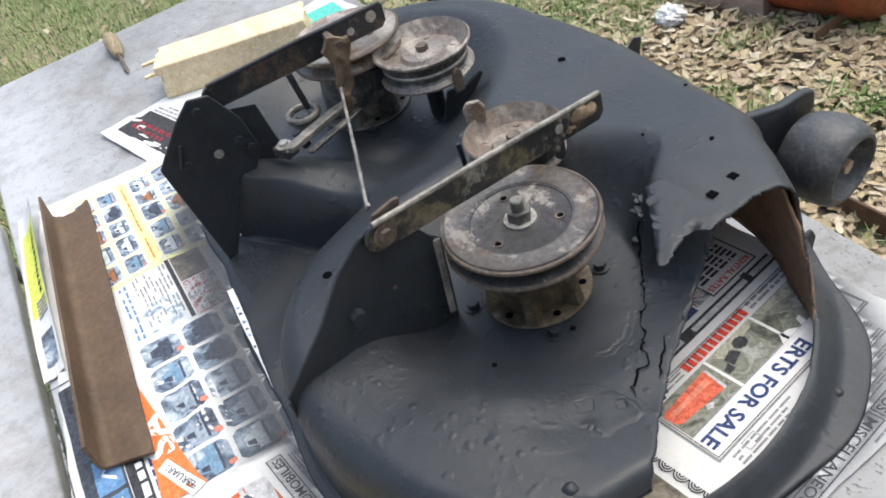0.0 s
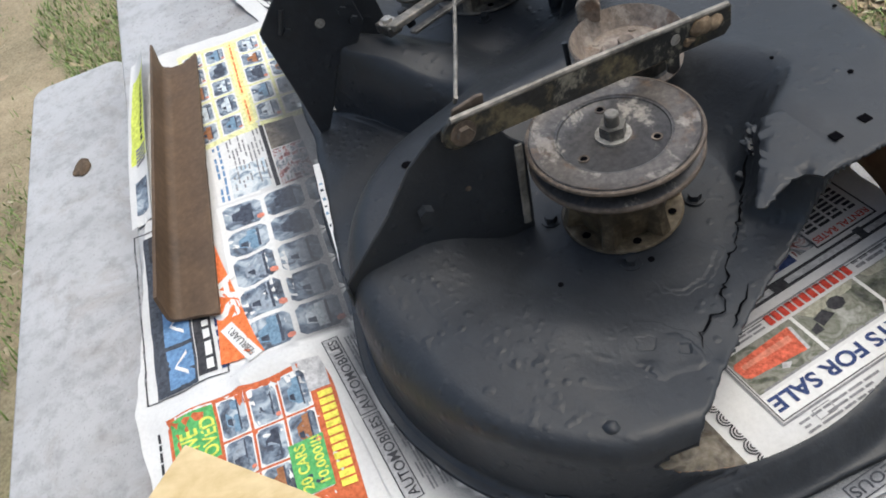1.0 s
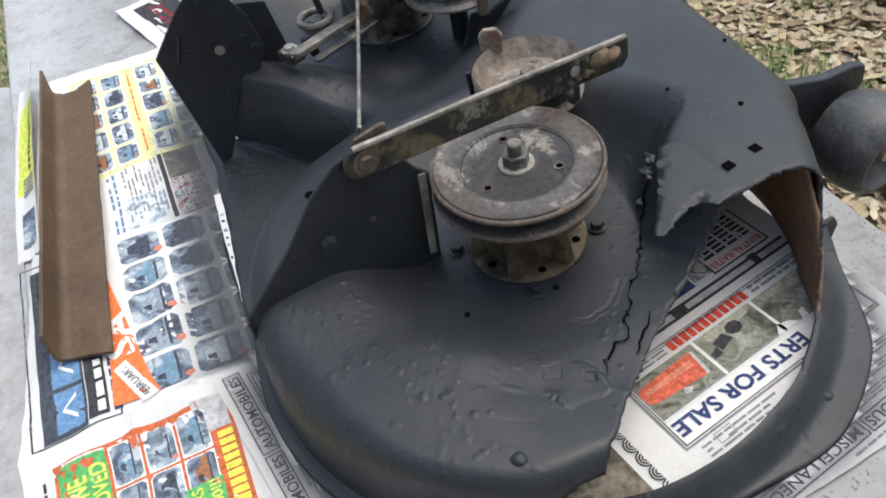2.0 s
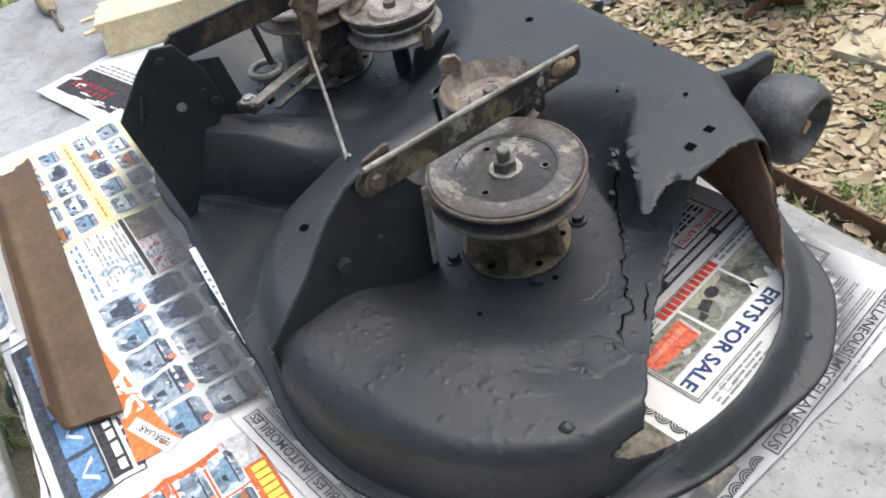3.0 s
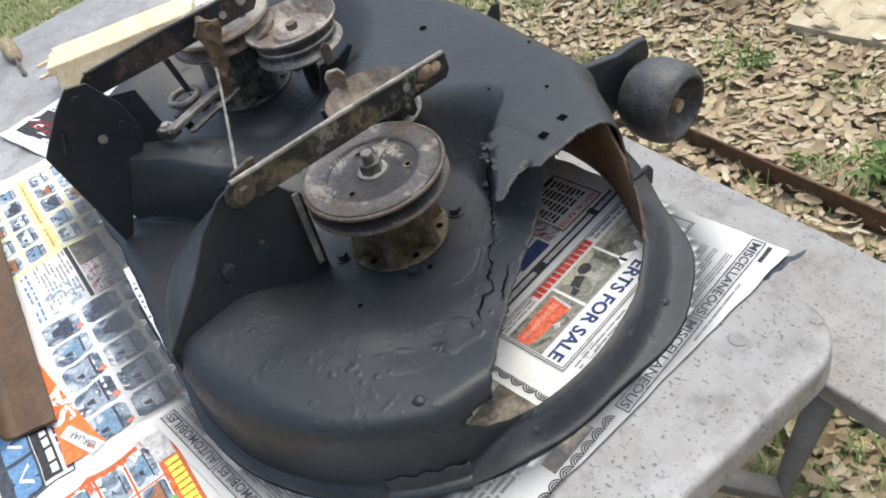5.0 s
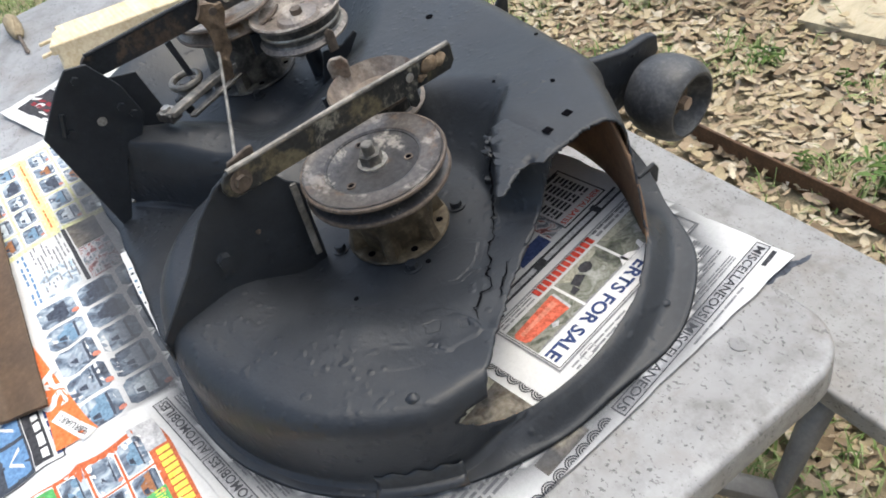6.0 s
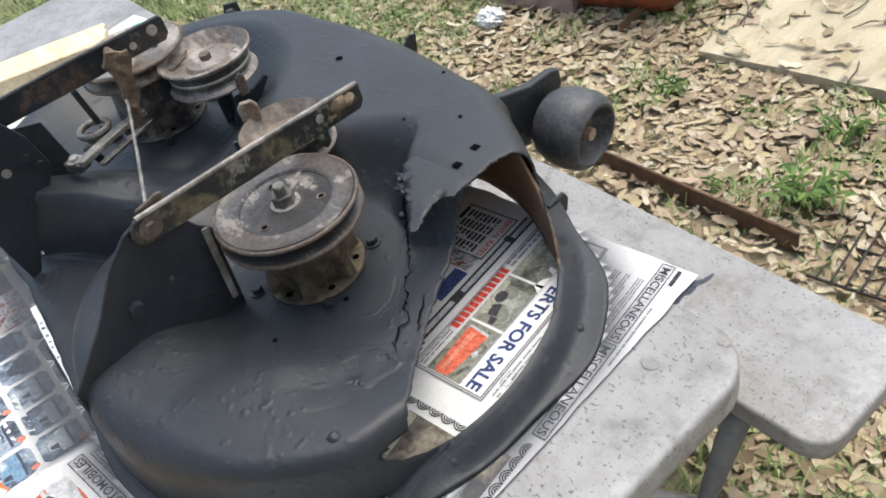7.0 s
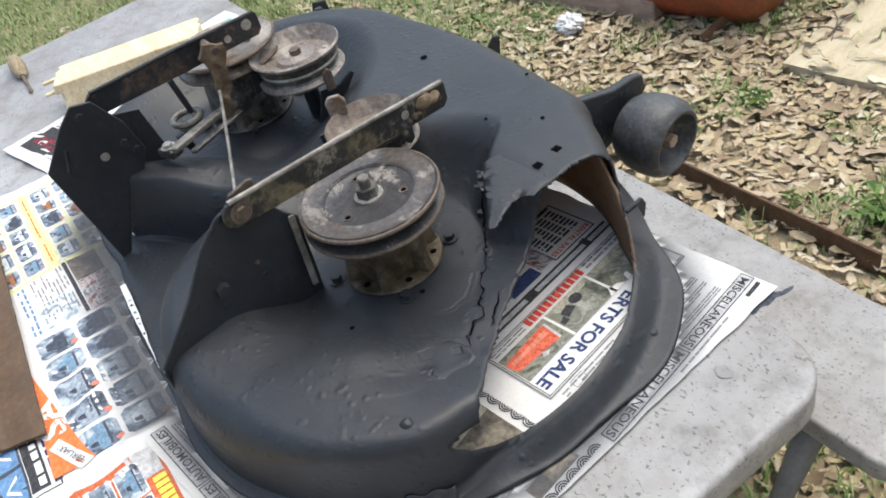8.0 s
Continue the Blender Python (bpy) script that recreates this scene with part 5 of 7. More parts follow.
def quad_grid(c, step=0.007):
    """A grid over the four plan corners c, in order round."""
    (ax, ay), (bx, by), (cx, cy), (dx, dy) = c
    nu = max(1, int(math.hypot(bx - ax, by - ay) / step))
    nv = max(1, int(math.hypot(dx - ax, dy - ay) / step))
    pts = []
    for j in range(nv + 1):
        for i in range(nu + 1):
            s, t = i / nu, j / nv
            pts.append(((ax * (1 - s) + bx * s) * (1 - t) + (dx * (1 - s) + cx * s) * t, (ay * (1 - s) + by * s) * (1 - t) + (dy * (1 - s) + cy * s) * t))
    faces = [(j * (nu + 1) + i, j * (nu + 1) + i + 1, (j + 1) * (nu + 1) + i + 1, (j + 1) * (nu + 1) + i) for j in range(nv) for i in range(nu)]
    return pts, faces


class Sheet:
    """One newspaper sheet with its print; u runs along the reading direction, v up the page."""

    def __init__(self, name, corners, level, label, origin=(0, 0), angle=0.0):
        self.level, self.o, self.a = level, origin, radians(angle)
        self.thing = thing(name, (sum(c[0] for c in corners) / 4, sum(c[1] for c in corners) / 4, TOP), label, "newspaper", "newspapers under the deck")
        pts, faces = quad_grid(corners, 0.008)
        nudge = [(x + 0.003 * wave(x, y, 30, 7), y + 0.003 * wave(y, x, 30, 9)) for x, y in pts]
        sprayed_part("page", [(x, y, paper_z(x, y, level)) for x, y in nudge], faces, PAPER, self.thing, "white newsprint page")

    def xy(self, u, v):
        c, s = math.cos(self.a), math.sin(self.a)
        return self.o[0] + c * u - s * v, self.o[1] + s * u + c * v

    def lay(self, name, polys, mat, lift=1, label=""):
        """Printed areas, each a quad of (u, v), as one part."""
        verts, faces = [], []
        for q in polys:
            pts, fs = quad_grid([self.xy(*p) for p in q], 0.010)
            n = len(verts)
            verts += [(x, y, paper_z(x, y, self.level) + 0.00028 * lift) for x, y in pts]
            faces += [tuple(n + i for i in f) for f in fs]
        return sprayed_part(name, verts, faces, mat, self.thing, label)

    def rect(self, name, u0, u1, v0, v1, mat, lift=1, label=""):
        return self.lay(name, [[(u0, v0), (u1, v0), (u1, v1), (u0, v1)]], mat, lift, label)

    def frame_lines(self, name, u0, u1, v0, v1, w, mat, lift=2):
        r = lambda a, b, c, d: [(a, c), (b, c), (b, d), (a, d)]  # noqa: E731
        return self.lay(name, [r(u0, u1, v0, v0 + w), r(u0, u1, v1 - w, v1), r(u0, u0 + w, v0 + w, v1 - w), r(u1 - w, u1, v0 + w, v1 - w)], mat, lift)

    def lines(self, name, u0, u1, v0, v1, pitch, mat, fill=0.5, lift=2, seed=1, gap=0.0):
        """Rows of unreadable small type as bars."""
        rng, qs, v = random.Random(seed), [], v1 - pitch
        while v > v0 - 1e-6:
            u = u0
            while u < u1 - 0.002:
                w = min(u1 - u, rng.uniform(0.006, 0.022))
                if rng.random() > gap:
                    qs.append([(u, v), (u + w, v), (u + w, v + pitch * fill), (u, v + pitch * fill)])
                u += w + pitch * 0.4
            v -= pitch
        ob = self.lay(name, qs, mat, lift) if qs else None
        return tagged(ob, "", "", "", "stuff") if ob else None

    def text(self, words, u, v, size, mat, lift=3, width=None, bold=0.0, turn=0.0):
        """Real lettering with its baseline start at (u, v)."""
        cu = bpy.data.curves.new("lettering", "FONT")
        cu.body, cu.size, cu.offset, cu.resolution_u = words, size, bold * size, 3
        tmp = bpy.data.objects.new("lettering", cu)
        me = bpy.data.meshes.new_from_object(tmp)
        span = max(v_.co.x for v_ in me.vertices) - min(v_.co.x for v_ in me.vertices)
        k = width / span if width else 1.0
        ct, st = math.cos(radians(turn)), math.sin(radians(turn))
        spray = []
        for p in me.vertices:
            a, b = p.co.x * k, p.co.y
            x, y = self.xy(u + ct * a - st * b, v + st * a + ct * b)
            p.co = (x, y, paper_z(x, y, self.level) + 0.00028 * lift)
            spray.append(spray_amount(x, y))
        at = me.attributes.new("overspray", "FLOAT", "POINT")
        at.data.foreach_set("value", spray)
        me.materials.append(mat)
        bpy.data.objects.remove(tmp)
        bpy.data.curves.remove(cu)
        ob = new("lettering", me)
        ob.parent = self.thing
        ob.matrix_parent_inverse = Matrix.Translation(-BASE[self.thing.name])
        return ob

    def blocks(self, u0, u1, n, v0, v1, mat, lift=3, name="masked_number"):
        """A number that must not be read, as plain bars."""
        w = (u1 - u0) / n
        for i in range(n):
            a, b = u0 + i * w + w * 0.12, u0 + (i + 1) * w - w * 0.12
            self.rect(name, a, b, v0, v1, mat, lift)


# the classified page under the discharge end: reads towards -y
right = Sheet("newspaper_sheet", [(-0.52, 0.27), (-0.070, 0.30), (-0.106, 0.818), (-0.50, 0.770)], 2, "open newspaper classified page with a flower-seller advertisement, speckled with black overspray", (-0.170, 0.549), -80.5)
right.rect("picture", -0.245, -0.006, -0.080, -0.034, PHOTO_GREEN, 1, "printed garden photograph")
right.lay("picture_shape", [[(-0.0105, -0.071), (-0.0125, -0.051), (-0.071, -0.0455), (-0.0745, -0.074)], [(-0.0065, -0.067), (-0.0085, -0.054), (-0.0125, -0.051), (-0.0105, -0.071)]], INK_POT, 2, "orange-red shape in the photograph")
right.lay("picture_shape", [[(-0.013, -0.066), (-0.013, -0.061), (-0.068, -0.060), (-0.069, -0.067)]], INK_SALMON, 3)
right.lay("picture_shape", [[(-0.071, -0.0455), (-0.0745, -0.074), (-0.0775, -0.072), (-0.0745, -0.0455)], [(-0.040, -0.043), (-0.046, -0.040), (-0.052, -0.044), (-0.044, -0.048)]], INK_PALE, 3)
right.lay("picture_shape", [[(-0.090, -0.080), (-0.160, -0.080), (-0.150, -0.072), (-0.100, -0.068)], [(-0.168, -0.079), (-0.225, -0.079), (-0.215, -0.066), (-0.172, -0.072)]], INK_STRAW, 2)
right.lay("picture_shape", [[(-0.150, -0.034), (-0.158, -0.044), (-0.170, -0.041), (-0.178, -0.034)], [(-0.182, -0.034), (-0.186, -0.043), (-0.192, -0.044), (-0.190, -0.034)]], INK_WHITE, 4, "pale cut-out shape in the photograph")
right.lay("picture_shape", [[(-0.127 + 0.0095 * math.cos(a), -0.068 + 0.0075 * math.sin(a)), (-0.127 + 0.0095 * math.cos(a + 0.8), -0.068 + 0.0075 * math.sin(a + 0.8)), (-0.127 + 0.0095 * math.cos(a + 1.6), -0.068 + 0.0075 * math.sin(a + 1.6)), (-0.127, -0.068)] for a in (0, 1.57, 3.14, 4.71)], INK_BLACK, 3, "round dark shape in the photograph")
right.lay("picture_shape", [[(-0.098, -0.066), (-0.112, -0.070), (-0.118, -0.060), (-0.100, -0.055)], [(-0.088, -0.058), (-0.098, -0.062), (-0.098, -0.052), (-0.088, -0.052)]], INK_BLACK, 3)
for u in (-0.084, -0.160):
    right.rect("picture_gap", u - 0.0018, u + 0.0018, -0.080, -0.034, INK_WHITE, 4)
right.rect("banner", -0.245, -0.004, -0.0305, -0.005, INK_WHITE, 1)
right.text("ERTS FOR SALE", -0.168, -0.0265, 0.0215, INK_NAVY, 3, 0.160, 0.03)
right.lines("small_type", -0.22, -0.012, -0.0365, -0.0315, 0.0046, INK_GREY, 0.5, 2, 4)
right.frame_lines("advertisement_border", -0.246, 0.0, -0.0975, 0.0, 0.0022, INK_GREY, 3)
right.frame_lines("advertisement_border", -0.246, -0.0035, -0.094, -0.0035, 0.0009, INK_BLACK, 3)
right.blocks(-0.166, -0.064, 12, -0.0950, -0.0835, INK_RED)
right.lines("small_type", -0.24, -0.172, -0.0945, -0.0825, 0.006, INK_GREY, 0.6, 2, 9)
right.lines("small_type", -0.06, -0.006, -0.0945, -0.0825, 0.0045, INK_GREY, 0.5, 2, 12)
right.rect("rule", -0.25, -0.02, -0.1105, -0.107, INK_BLACK, 2)
right.rect("rule", -0.25, -0.04, -0.1205, -0.117, INK_BLACK, 2)
right.rect("rule_tint", -0.25, -0.03, -0.1168, -0.1108, INK_PALE, 1)
right.rect("rule_blot", -0.112, -0.094, -0.1205, -0.107, INK_BLACK, 3)
right.rect("rule_blot", -0.212, -0.203, -0.1225, -0.110, INK_BLACK, 3)
right.rect("logo_panel", -0.138, -0.088, -0.146, -0.1265, INK_NAVY, 2, "navy advertisement panel")
right.rect("logo_panel", -0.166, -0.141, -0.172, -0.130, PHOTO_MIX, 2)
right.frame_lines("rates_box", -0.240, -0.163, -0.201, -0.1255, 0.0020, INK_BLACK, 2)
for col in range(4):
    right.lines("rates_table", -0.232 + 0.0165 * col, -0.2185 + 0.0165 * col, -0.194, -0.142, 0.0062, INK_BLACK, 0.62, 2, 21 + col)
right.text("RENTAL RATES", -0.236, -0.1375, 0.0105, INK_RED, 3, 0.068, 0.02)
right.rect("rates_heading", -0.234, -0.212, -0.1995, -0.195, INK_BLACK, 3)
right.lines("small_type", -0.10, -0.012, 0.004, 0.020, 0.0052, INK_GREY, 0.45, 2, 30, 0.25)
right.frame_lines("coupon_tag", -0.047, -0.028, 0.002, 0.013, 0.0009, INK_GREY, 3)


def scallops(sheet, at, turn, n, pitch, r):
    """A row of nested black arcs from (u, v), along the direction given in degrees."""
    c, k, qs = math.cos(radians(turn)), math.sin(radians(turn)), []
    for i in range(n):
        o = (at[0] + c * pitch * i, at[1] + k * pitch * i)
        for ring in range(3):
            ro, ri = r * (1 - 0.32 * ring), r * (1 - 0.32 * ring) - r * 0.17
            arc = [math.pi * q / 6 for q in range(7)]
            for a0, a1 in zip(arc, arc[1:]):
                qs.append([(o[0] + c * m * math.cos(a) + k * m * math.sin(a), o[1] + k * m * math.cos(a) - c * m * math.sin(a)) for m, a in ((ri, a0), (ro, a0), (ro, a1), (ri, a1))])
    tagged(sheet.lay("scallop_border", qs, INK_BLACK, 3, "scalloped black border"), "", "", "", "stuff")


scallops(right, (0.0315, -0.100), 90, 8, 0.0165, 0.0085)
right.rect("picture", 0.046, 0.135, -0.120, -0.062, PHOTO_GREEN, 1, "printed garden photograph")
right.rect("picture", 0.046, 0.135, -0.060, 0.012, PHOTO_DARK, 1, "dark printed photograph")
right.lay("picture_shape", [[(0.047, -0.060), (0.100, -0.052), (0.130, -0.040), (0.047, -0.048)]], INK_STRAW, 2)
scallops(right, (0.022, 0.074), 0, 7, 0.0165, 0.0085)
right.rect("picture", 0.035, 0.095, 0.046, 0.064, PHOTO_DARK, 1, "dark printed photograph")
right.lines("small_type", 0.06, 0.22, 0.0, 0.04, 0.007, INK_GREY, 0.5, 2, 33, 0.1)
right.frame_lines("section_strip", -0.253, -0.131, 0.0655, 0.082, 0.0012, INK_BLACK, 3)
right.frame_lines("section_strip", -0.128, 0.004, 0.0655, 0.082, 0.0012, INK_BLACK, 3)
right.rect("strip_tint", -0.253, 0.004, 0.0662, 0.0813, INK_PALE, 1)
right.text("MISCELLANEOUS", -0.249, 0.0690, 0.0135, INK_BLACK, 3, 0.114, 0.012)
right.text("MISCELLANEOUS", -0.124, 0.0690, 0.0135, INK_BLACK, 3, 0.124, 0.012)
right.lines("small_type", -0.19, -0.10, 0.085, 0.090, 0.004, INK_GREY, 0.6, 2, 36, 0.2)
right.rect("strip_end", -0.250, -0.226, 0.0855, 0.0905, INK_BLACK, 2)
for k in range(4):
    right.lines("column_type", -0.222, -0.175 + 0.02 * k, 0.006 + k * 0.0145, 0.0185 + k * 0.0145, 0.0032, INK_GREY, 0.5, 2, 40 + k, 0.06)

stain_line = [(-0.108, 0.772), (-0.1005, 0.773), (-0.1015, 0.785), (-0.098, 0.797), (-0.1000, 0.806), (-0.096, 0.818), (-0.0955, 0.829), (-0.0975, 0.833), (-0.100, 0.826), (-0.1005, 0.819), (-0.108, 0.812)]
solo("paint_smear", prism(ragged(stain_line, 0.003, 0.0009, 4), Matrix.Translation((0, 0, TOP + 0.0003)), 0.0004), INK_SLATE, "dried black paint smear on the tabletop beside the paper", "paint smear")

# the motor page beside the deck: reads towards -x
left = Sheet("newspaper_sheet", [(-1.205, 0.055), (-0.462, -0.012), (-0.462, 0.300), (-1.185, 0.300)], 1, "creased colour newspaper page of car advertisements, sprayed black along the deck", (0.0, 0.0), 180.0)
# (u, v) = (-x, -y)


def cell_grid(sheet, u0, u1, v0, v1, nu, nv, photo, pad=0.0022, border=None, seed=0, tags=0.6):
    """Rounded car pictures with white gutters, each with a car and a price spot."""
    rng = random.Random(seed)
    du, dv = (u1 - u0) / nu, (v1 - v0) / nv
    for i in range(nu):
        for j in range(nv):
            a, b, c, d = u0 + i * du + pad, u0 + (i + 1) * du - pad, v0 + j * dv + pad, v0 + (j + 1) * dv - pad
            w, h = b - a, d - c
            q = 0.14 * min(w, h)
            if border:
                sheet.rect("photo_border", a - pad * 0.5, b + pad * 0.5, c - pad * 0.5, d + pad * 0.5, border, 2)
            sheet.lay("car_photo", [[(a, c + q), (b, c + q), (b, d - q), (a, d - q)], [(a + q, c), (b - q, c), (b, c + q), (a, c + q)], [(a, d - q), (b, d - q), (b - q, d), (a + q, d)]], photo, 3, "small printed car photograph")
            body = rng.choice((INK_CAR_GREY, INK_CAR_GREY, INK_MIST, INK_CAR_BLUE, INK_CAR_DARK, INK_CAR_RUST))
            x0, x1, y0 = a + w * rng.uniform(0.04, 0.12), b - w * rng.uniform(0.04, 0.12), c + h * rng.uniform(0.20, 0.30)
            ww, t = x1 - x0, h * 0.27
            sheet.lay("car_print", [[(x0, y0), (x1, y0), (x1 - ww * 0.02, y0 + t), (x0 + ww * 0.03, y0 + t)], [(x0 + ww * 0.16, y0 + t), (x1 - ww * 0.20, y0 + t), (x1 - ww * 0.34, y0 + t * 1.9), (x0 + ww * 0.30, y0 + t * 1.9)]], body, 4)
            sheet.lay("car_glass", [[(x0 + ww * 0.22, y0 + t * 1.05), (x0 + ww * 0.47, y0 + t * 1.05), (x0 + ww * 0.47, y0 + t * 1.75), (x0 + ww * 0.33, y0 + t * 1.75)], [(x0 + ww * 0.02, y0 - t * 0.12), (x1, y0 - t * 0.12), (x1 - ww * 0.03, y0 + t * 0.12), (x0 + ww * 0.03, y0 + t * 0.12)]], INK_CAR_DARK, 5)
            if rng.random() < tags:
                e = 0.11 * min(w, h)
                sheet.lay("price_tag", [[(a + e, c - e * 0.3), (a + 2.2 * e, c - e * 0.3), (a + 2.5 * e, c + e * 0.7), (a + 0.7 * e, c + e * 0.7)], [(a + 0.7 * e, c + e * 0.7), (a + 2.5 * e, c + e * 0.7), (a + 2.1 * e, c + 1.5 * e), (a + 1.1 * e, c + 1.5 * e)]], INK_SALMON, 6)


left.rect("page_tint", 0.885, 1.165, -0.285, -0.100, INK_PALE_YELLOW, 1, "pale yellow page tint")
left.rect("yellow_band", 0.90, 1.16, -0.195, -0.184, INK_SOFT_YELLOW, 2)
left.lines("band_type", 0.91, 1.15, -0.1945, -0.1845, 0.0055, INK_ORANGE, 0.5, 3, 50, 0.15)
cell_grid(left, 0.895, 1.155, -0.278, -0.198, 5, 2, PHOTO_CAR, 0.0045, INK_WHITE, 60)
cell_grid(left, 0.895, 1.155, -0.180, -0.105, 5, 2, PHOTO_CAR, 0.0045, INK_WHITE, 75)
left.rect("advertisement_panel", 0.748, 0.885, -0.175, -0.118, INK_WHITE, 1)
left.lines("advertisement_type", 0.752, 0.882, -0.136, -0.120, 0.0075, INK_BLUE, 0.45, 2, 81, 0.2)
left.rect("advertisement_picture", 0.752, 0.818, -0.192, -0.140, PHOTO_SKY, 2)
left.lines("advertisement_type", 0.765, 0.885, -0.196, -0.142, 0.0058, INK_GREY, 0.4, 3, 83, 0.45)
left.rect("advertisement_picture", 0.828, 0.888, -0.248, -0.205, PHOTO_DARK, 2)
left.rect("advertisement_bar", 0.748, 0.888, -0.203, -0.197, INK_BLACK, 2)
left.rect("advertisement_picture", 0.746, 0.826, -0.250, -0.205, PHOTO_MIX, 2)
left.lines("advertisement_type", 0.750, 0.822, -0.246, -0.208, 0.0055, INK_PALE, 0.45, 3, 84, 0.4)
left.rect("car_panel", 0.474, 0.744, -0.288, -0.114, INK_WHITE, 1, "white panel of car pictures")
cell_grid(left, 0.476, 0.742, -0.286, -0.118, 5, 3, PHOTO_CAR, 0.0030, INK_WHITE, 90)
left.lay("sale_wedge", [[(0.484, -0.086), (0.478, -0.136), (0.506, -0.128), (0.70, -0.100)]], INK_ORANGE, 7, "orange sale wedge")
left.text("SA", 0.546, -0.118, 0.042, INK_WHITE, 8, 0.072, 0.03)
left.lay("wedge_flag", [[(0.470, -0.118), (0.478, -0.134), (0.540, -0.106), (0.532, -0.092)]], INK_WHITE, 8)
left.text("FEBRUARY", 0.482, -0.1275, 0.0115, INK_BLACK, 9, 0.056, 0.01, 24)
left.rect("dealer_panel", 0.474, 0.745, -0.060, -0.012, INK_SLATE, 2, "navy dealer advertisement panel")
left.frame_lines("dealer_border", 0.471, 0.756, -0.094, 0.0, 0.0018, INK_BLACK, 3)
for k in range(4):
    u0 = 0.480 + k * 0.062
    left.rect("badge_square", u0, u0 + 0.056, -0.057, -0.027, INK_BLUE, 3, "blue badge square")
    s = 1 if k % 2 == 0 else -1
    left.lay("badge_chevron", [[(u0 + 0.012, -0.050), (u0 + 0.018, -0.050), (u0 + 0.032, -0.036), (u0 + 0.028, -0.034)], [(u0 + 0.028, -0.034), (u0 + 0.032, -0.036), (u0 + 0.048, -0.050), (u0 + 0.042, -0.050)]], INK_WHITE, 4, "white chevron on the badge")
left.rect("dealer_panel", 0.480, 0.70, -0.082, -0.061, INK_BLACK, 2)
left.lines("dealer_type", 0.486, 0.69, -0.0795, -0.0665, 0.0125, INK_WHITE, 0.62, 4, 101)
left.lines("dealer_type", 0.480, 0.58, -0.0955, -0.0835, 0.0115, INK_NAVY, 0.75, 3, 103)
left.rect("margin_bar", 0.695, 0.745, -0.024, -0.019, INK_BLACK, 3)
left.lines("margin_type", 0.50, 0.72, -0.0035, 0.0025, 0.0045, INK_GREY, 0.6, 3, 104, 0.3)

# next page past the fold
low = Sheet("newspaper_sheet", [(-0.462, -0.012), (-0.12, 0.02), (-0.12, 0.300), (-0.462, 0.216)], 1, "folded colour newspaper page with an orange car-lot advertisement", (0.0, 0.0), 180.0)
low.rect("page_tint", 0.20, 0.440, -0.196, -0.020, INK_DEEP_ORANGE, 1, "orange advertisement ground")
low.rect("headline_panel", 0.376, 0.435, -0.071, -0.024, INK_GREEN, 2, "green headline panel")
low.text("ONE", 0.380, -0.050, 0.026, INK_LIME, 4, 0.036, 0.02)
low.text("OVED", 0.378, -0.069, 0.022, INK_LIME, 4, 0.046, 0.02)
cell_grid(low, 0.29, 0.436, -0.172, -0.073, 3, 3, PHOTO_CAR, 0.0028, INK_WHITE, 120)
low.rect("headline_panel", 0.292, 0.352, -0.172, -0.136, INK_GREEN, 5, "green price panel")
low.text("20 CARS", 0.296, -0.152, 0.0155, INK_LIME, 7, 0.052, 0.02)
low.text("10,000!!!", 0.296, -0.168, 0.0135, INK_LIME, 7, 0.052, 0.02)
low.blocks(0.285, 0.402, 12, -0.192, -0.177, INK_YELLOW, 4)
low.lines("margin_type", 0.36, 0.43, -0.012, -0.006, 0.005, INK_BLACK, 0.6, 3, 131, 0.1)
low.rect("blank_panel", 0.405, 0.442, -0.192, -0.160, INK_PALE, 3)

# strip of another section between them and the deck
strip = Sheet("newspaper_sheet", [(-0.475, 0.186), (-0.17, 0.228), (-0.17, 0.32), (-0.475, 0.27)], 3, "edge of a classified motor section dusted with black paint", (-0.245, 0.231), 188.5)
strip.rect("strip_tint", 0.0, 0.215, -0.014, 0.003, INK_PALE, 1)
strip.frame_lines("section_strip", 0.0, 0.106, -0.0145, 0.0035, 0.0012, INK_BLACK, 2)
strip.frame_lines("section_strip", 0.109, 0.216, -0.0145, 0.0035, 0.0012, INK_BLACK, 2)
strip.text("AUTOMOBILES", 0.004, -0.0115, 0.0145, INK_BLACK, 3, 0.098, 0.012)
strip.text("AUTOMOBILES", 0.113, -0.0115, 0.0145, INK_BLACK, 3, 0.098, 0.012)
strip.lines("column_type", 0.0, 0.21, -0.075, -0.018, 0.0034, INK_GREY, 0.5, 2, 141, 0.06)

# torn sliver of page standing on the deck's flange
sliver = thing("newspaper_scrap", (-0.60, 0.25, TOP), "torn white sliver of newspaper lying along the deck's flange", "newspaper", "newspapers under the deck")
sv, sn = [], 40
for i in range(sn + 1):
    x = -0.750 + 0.20 * i / sn
    y = 0.256 - 0.075 * (i / sn) * 0.20
    w = 0.0085 * (1 - 0.88 * float(smooth01(0.3, 0.9, i / sn))) + 0.0012 * wave(x, 0, 60)
    z = 0.7492 + 0.0015 * math.sin(i * 0.7)
    sv += [(x, y - w / 2, z), (x + 0.002, y + w / 2, z + 0.0006 + 0.001 * wave(x, 3, 40))]
part("page", raw(sv, [(2 * i, 2 * i + 2, 2 * i + 3, 2 * i + 1) for i in range(sn)]), PAPER, sliver, "white torn newsprint")
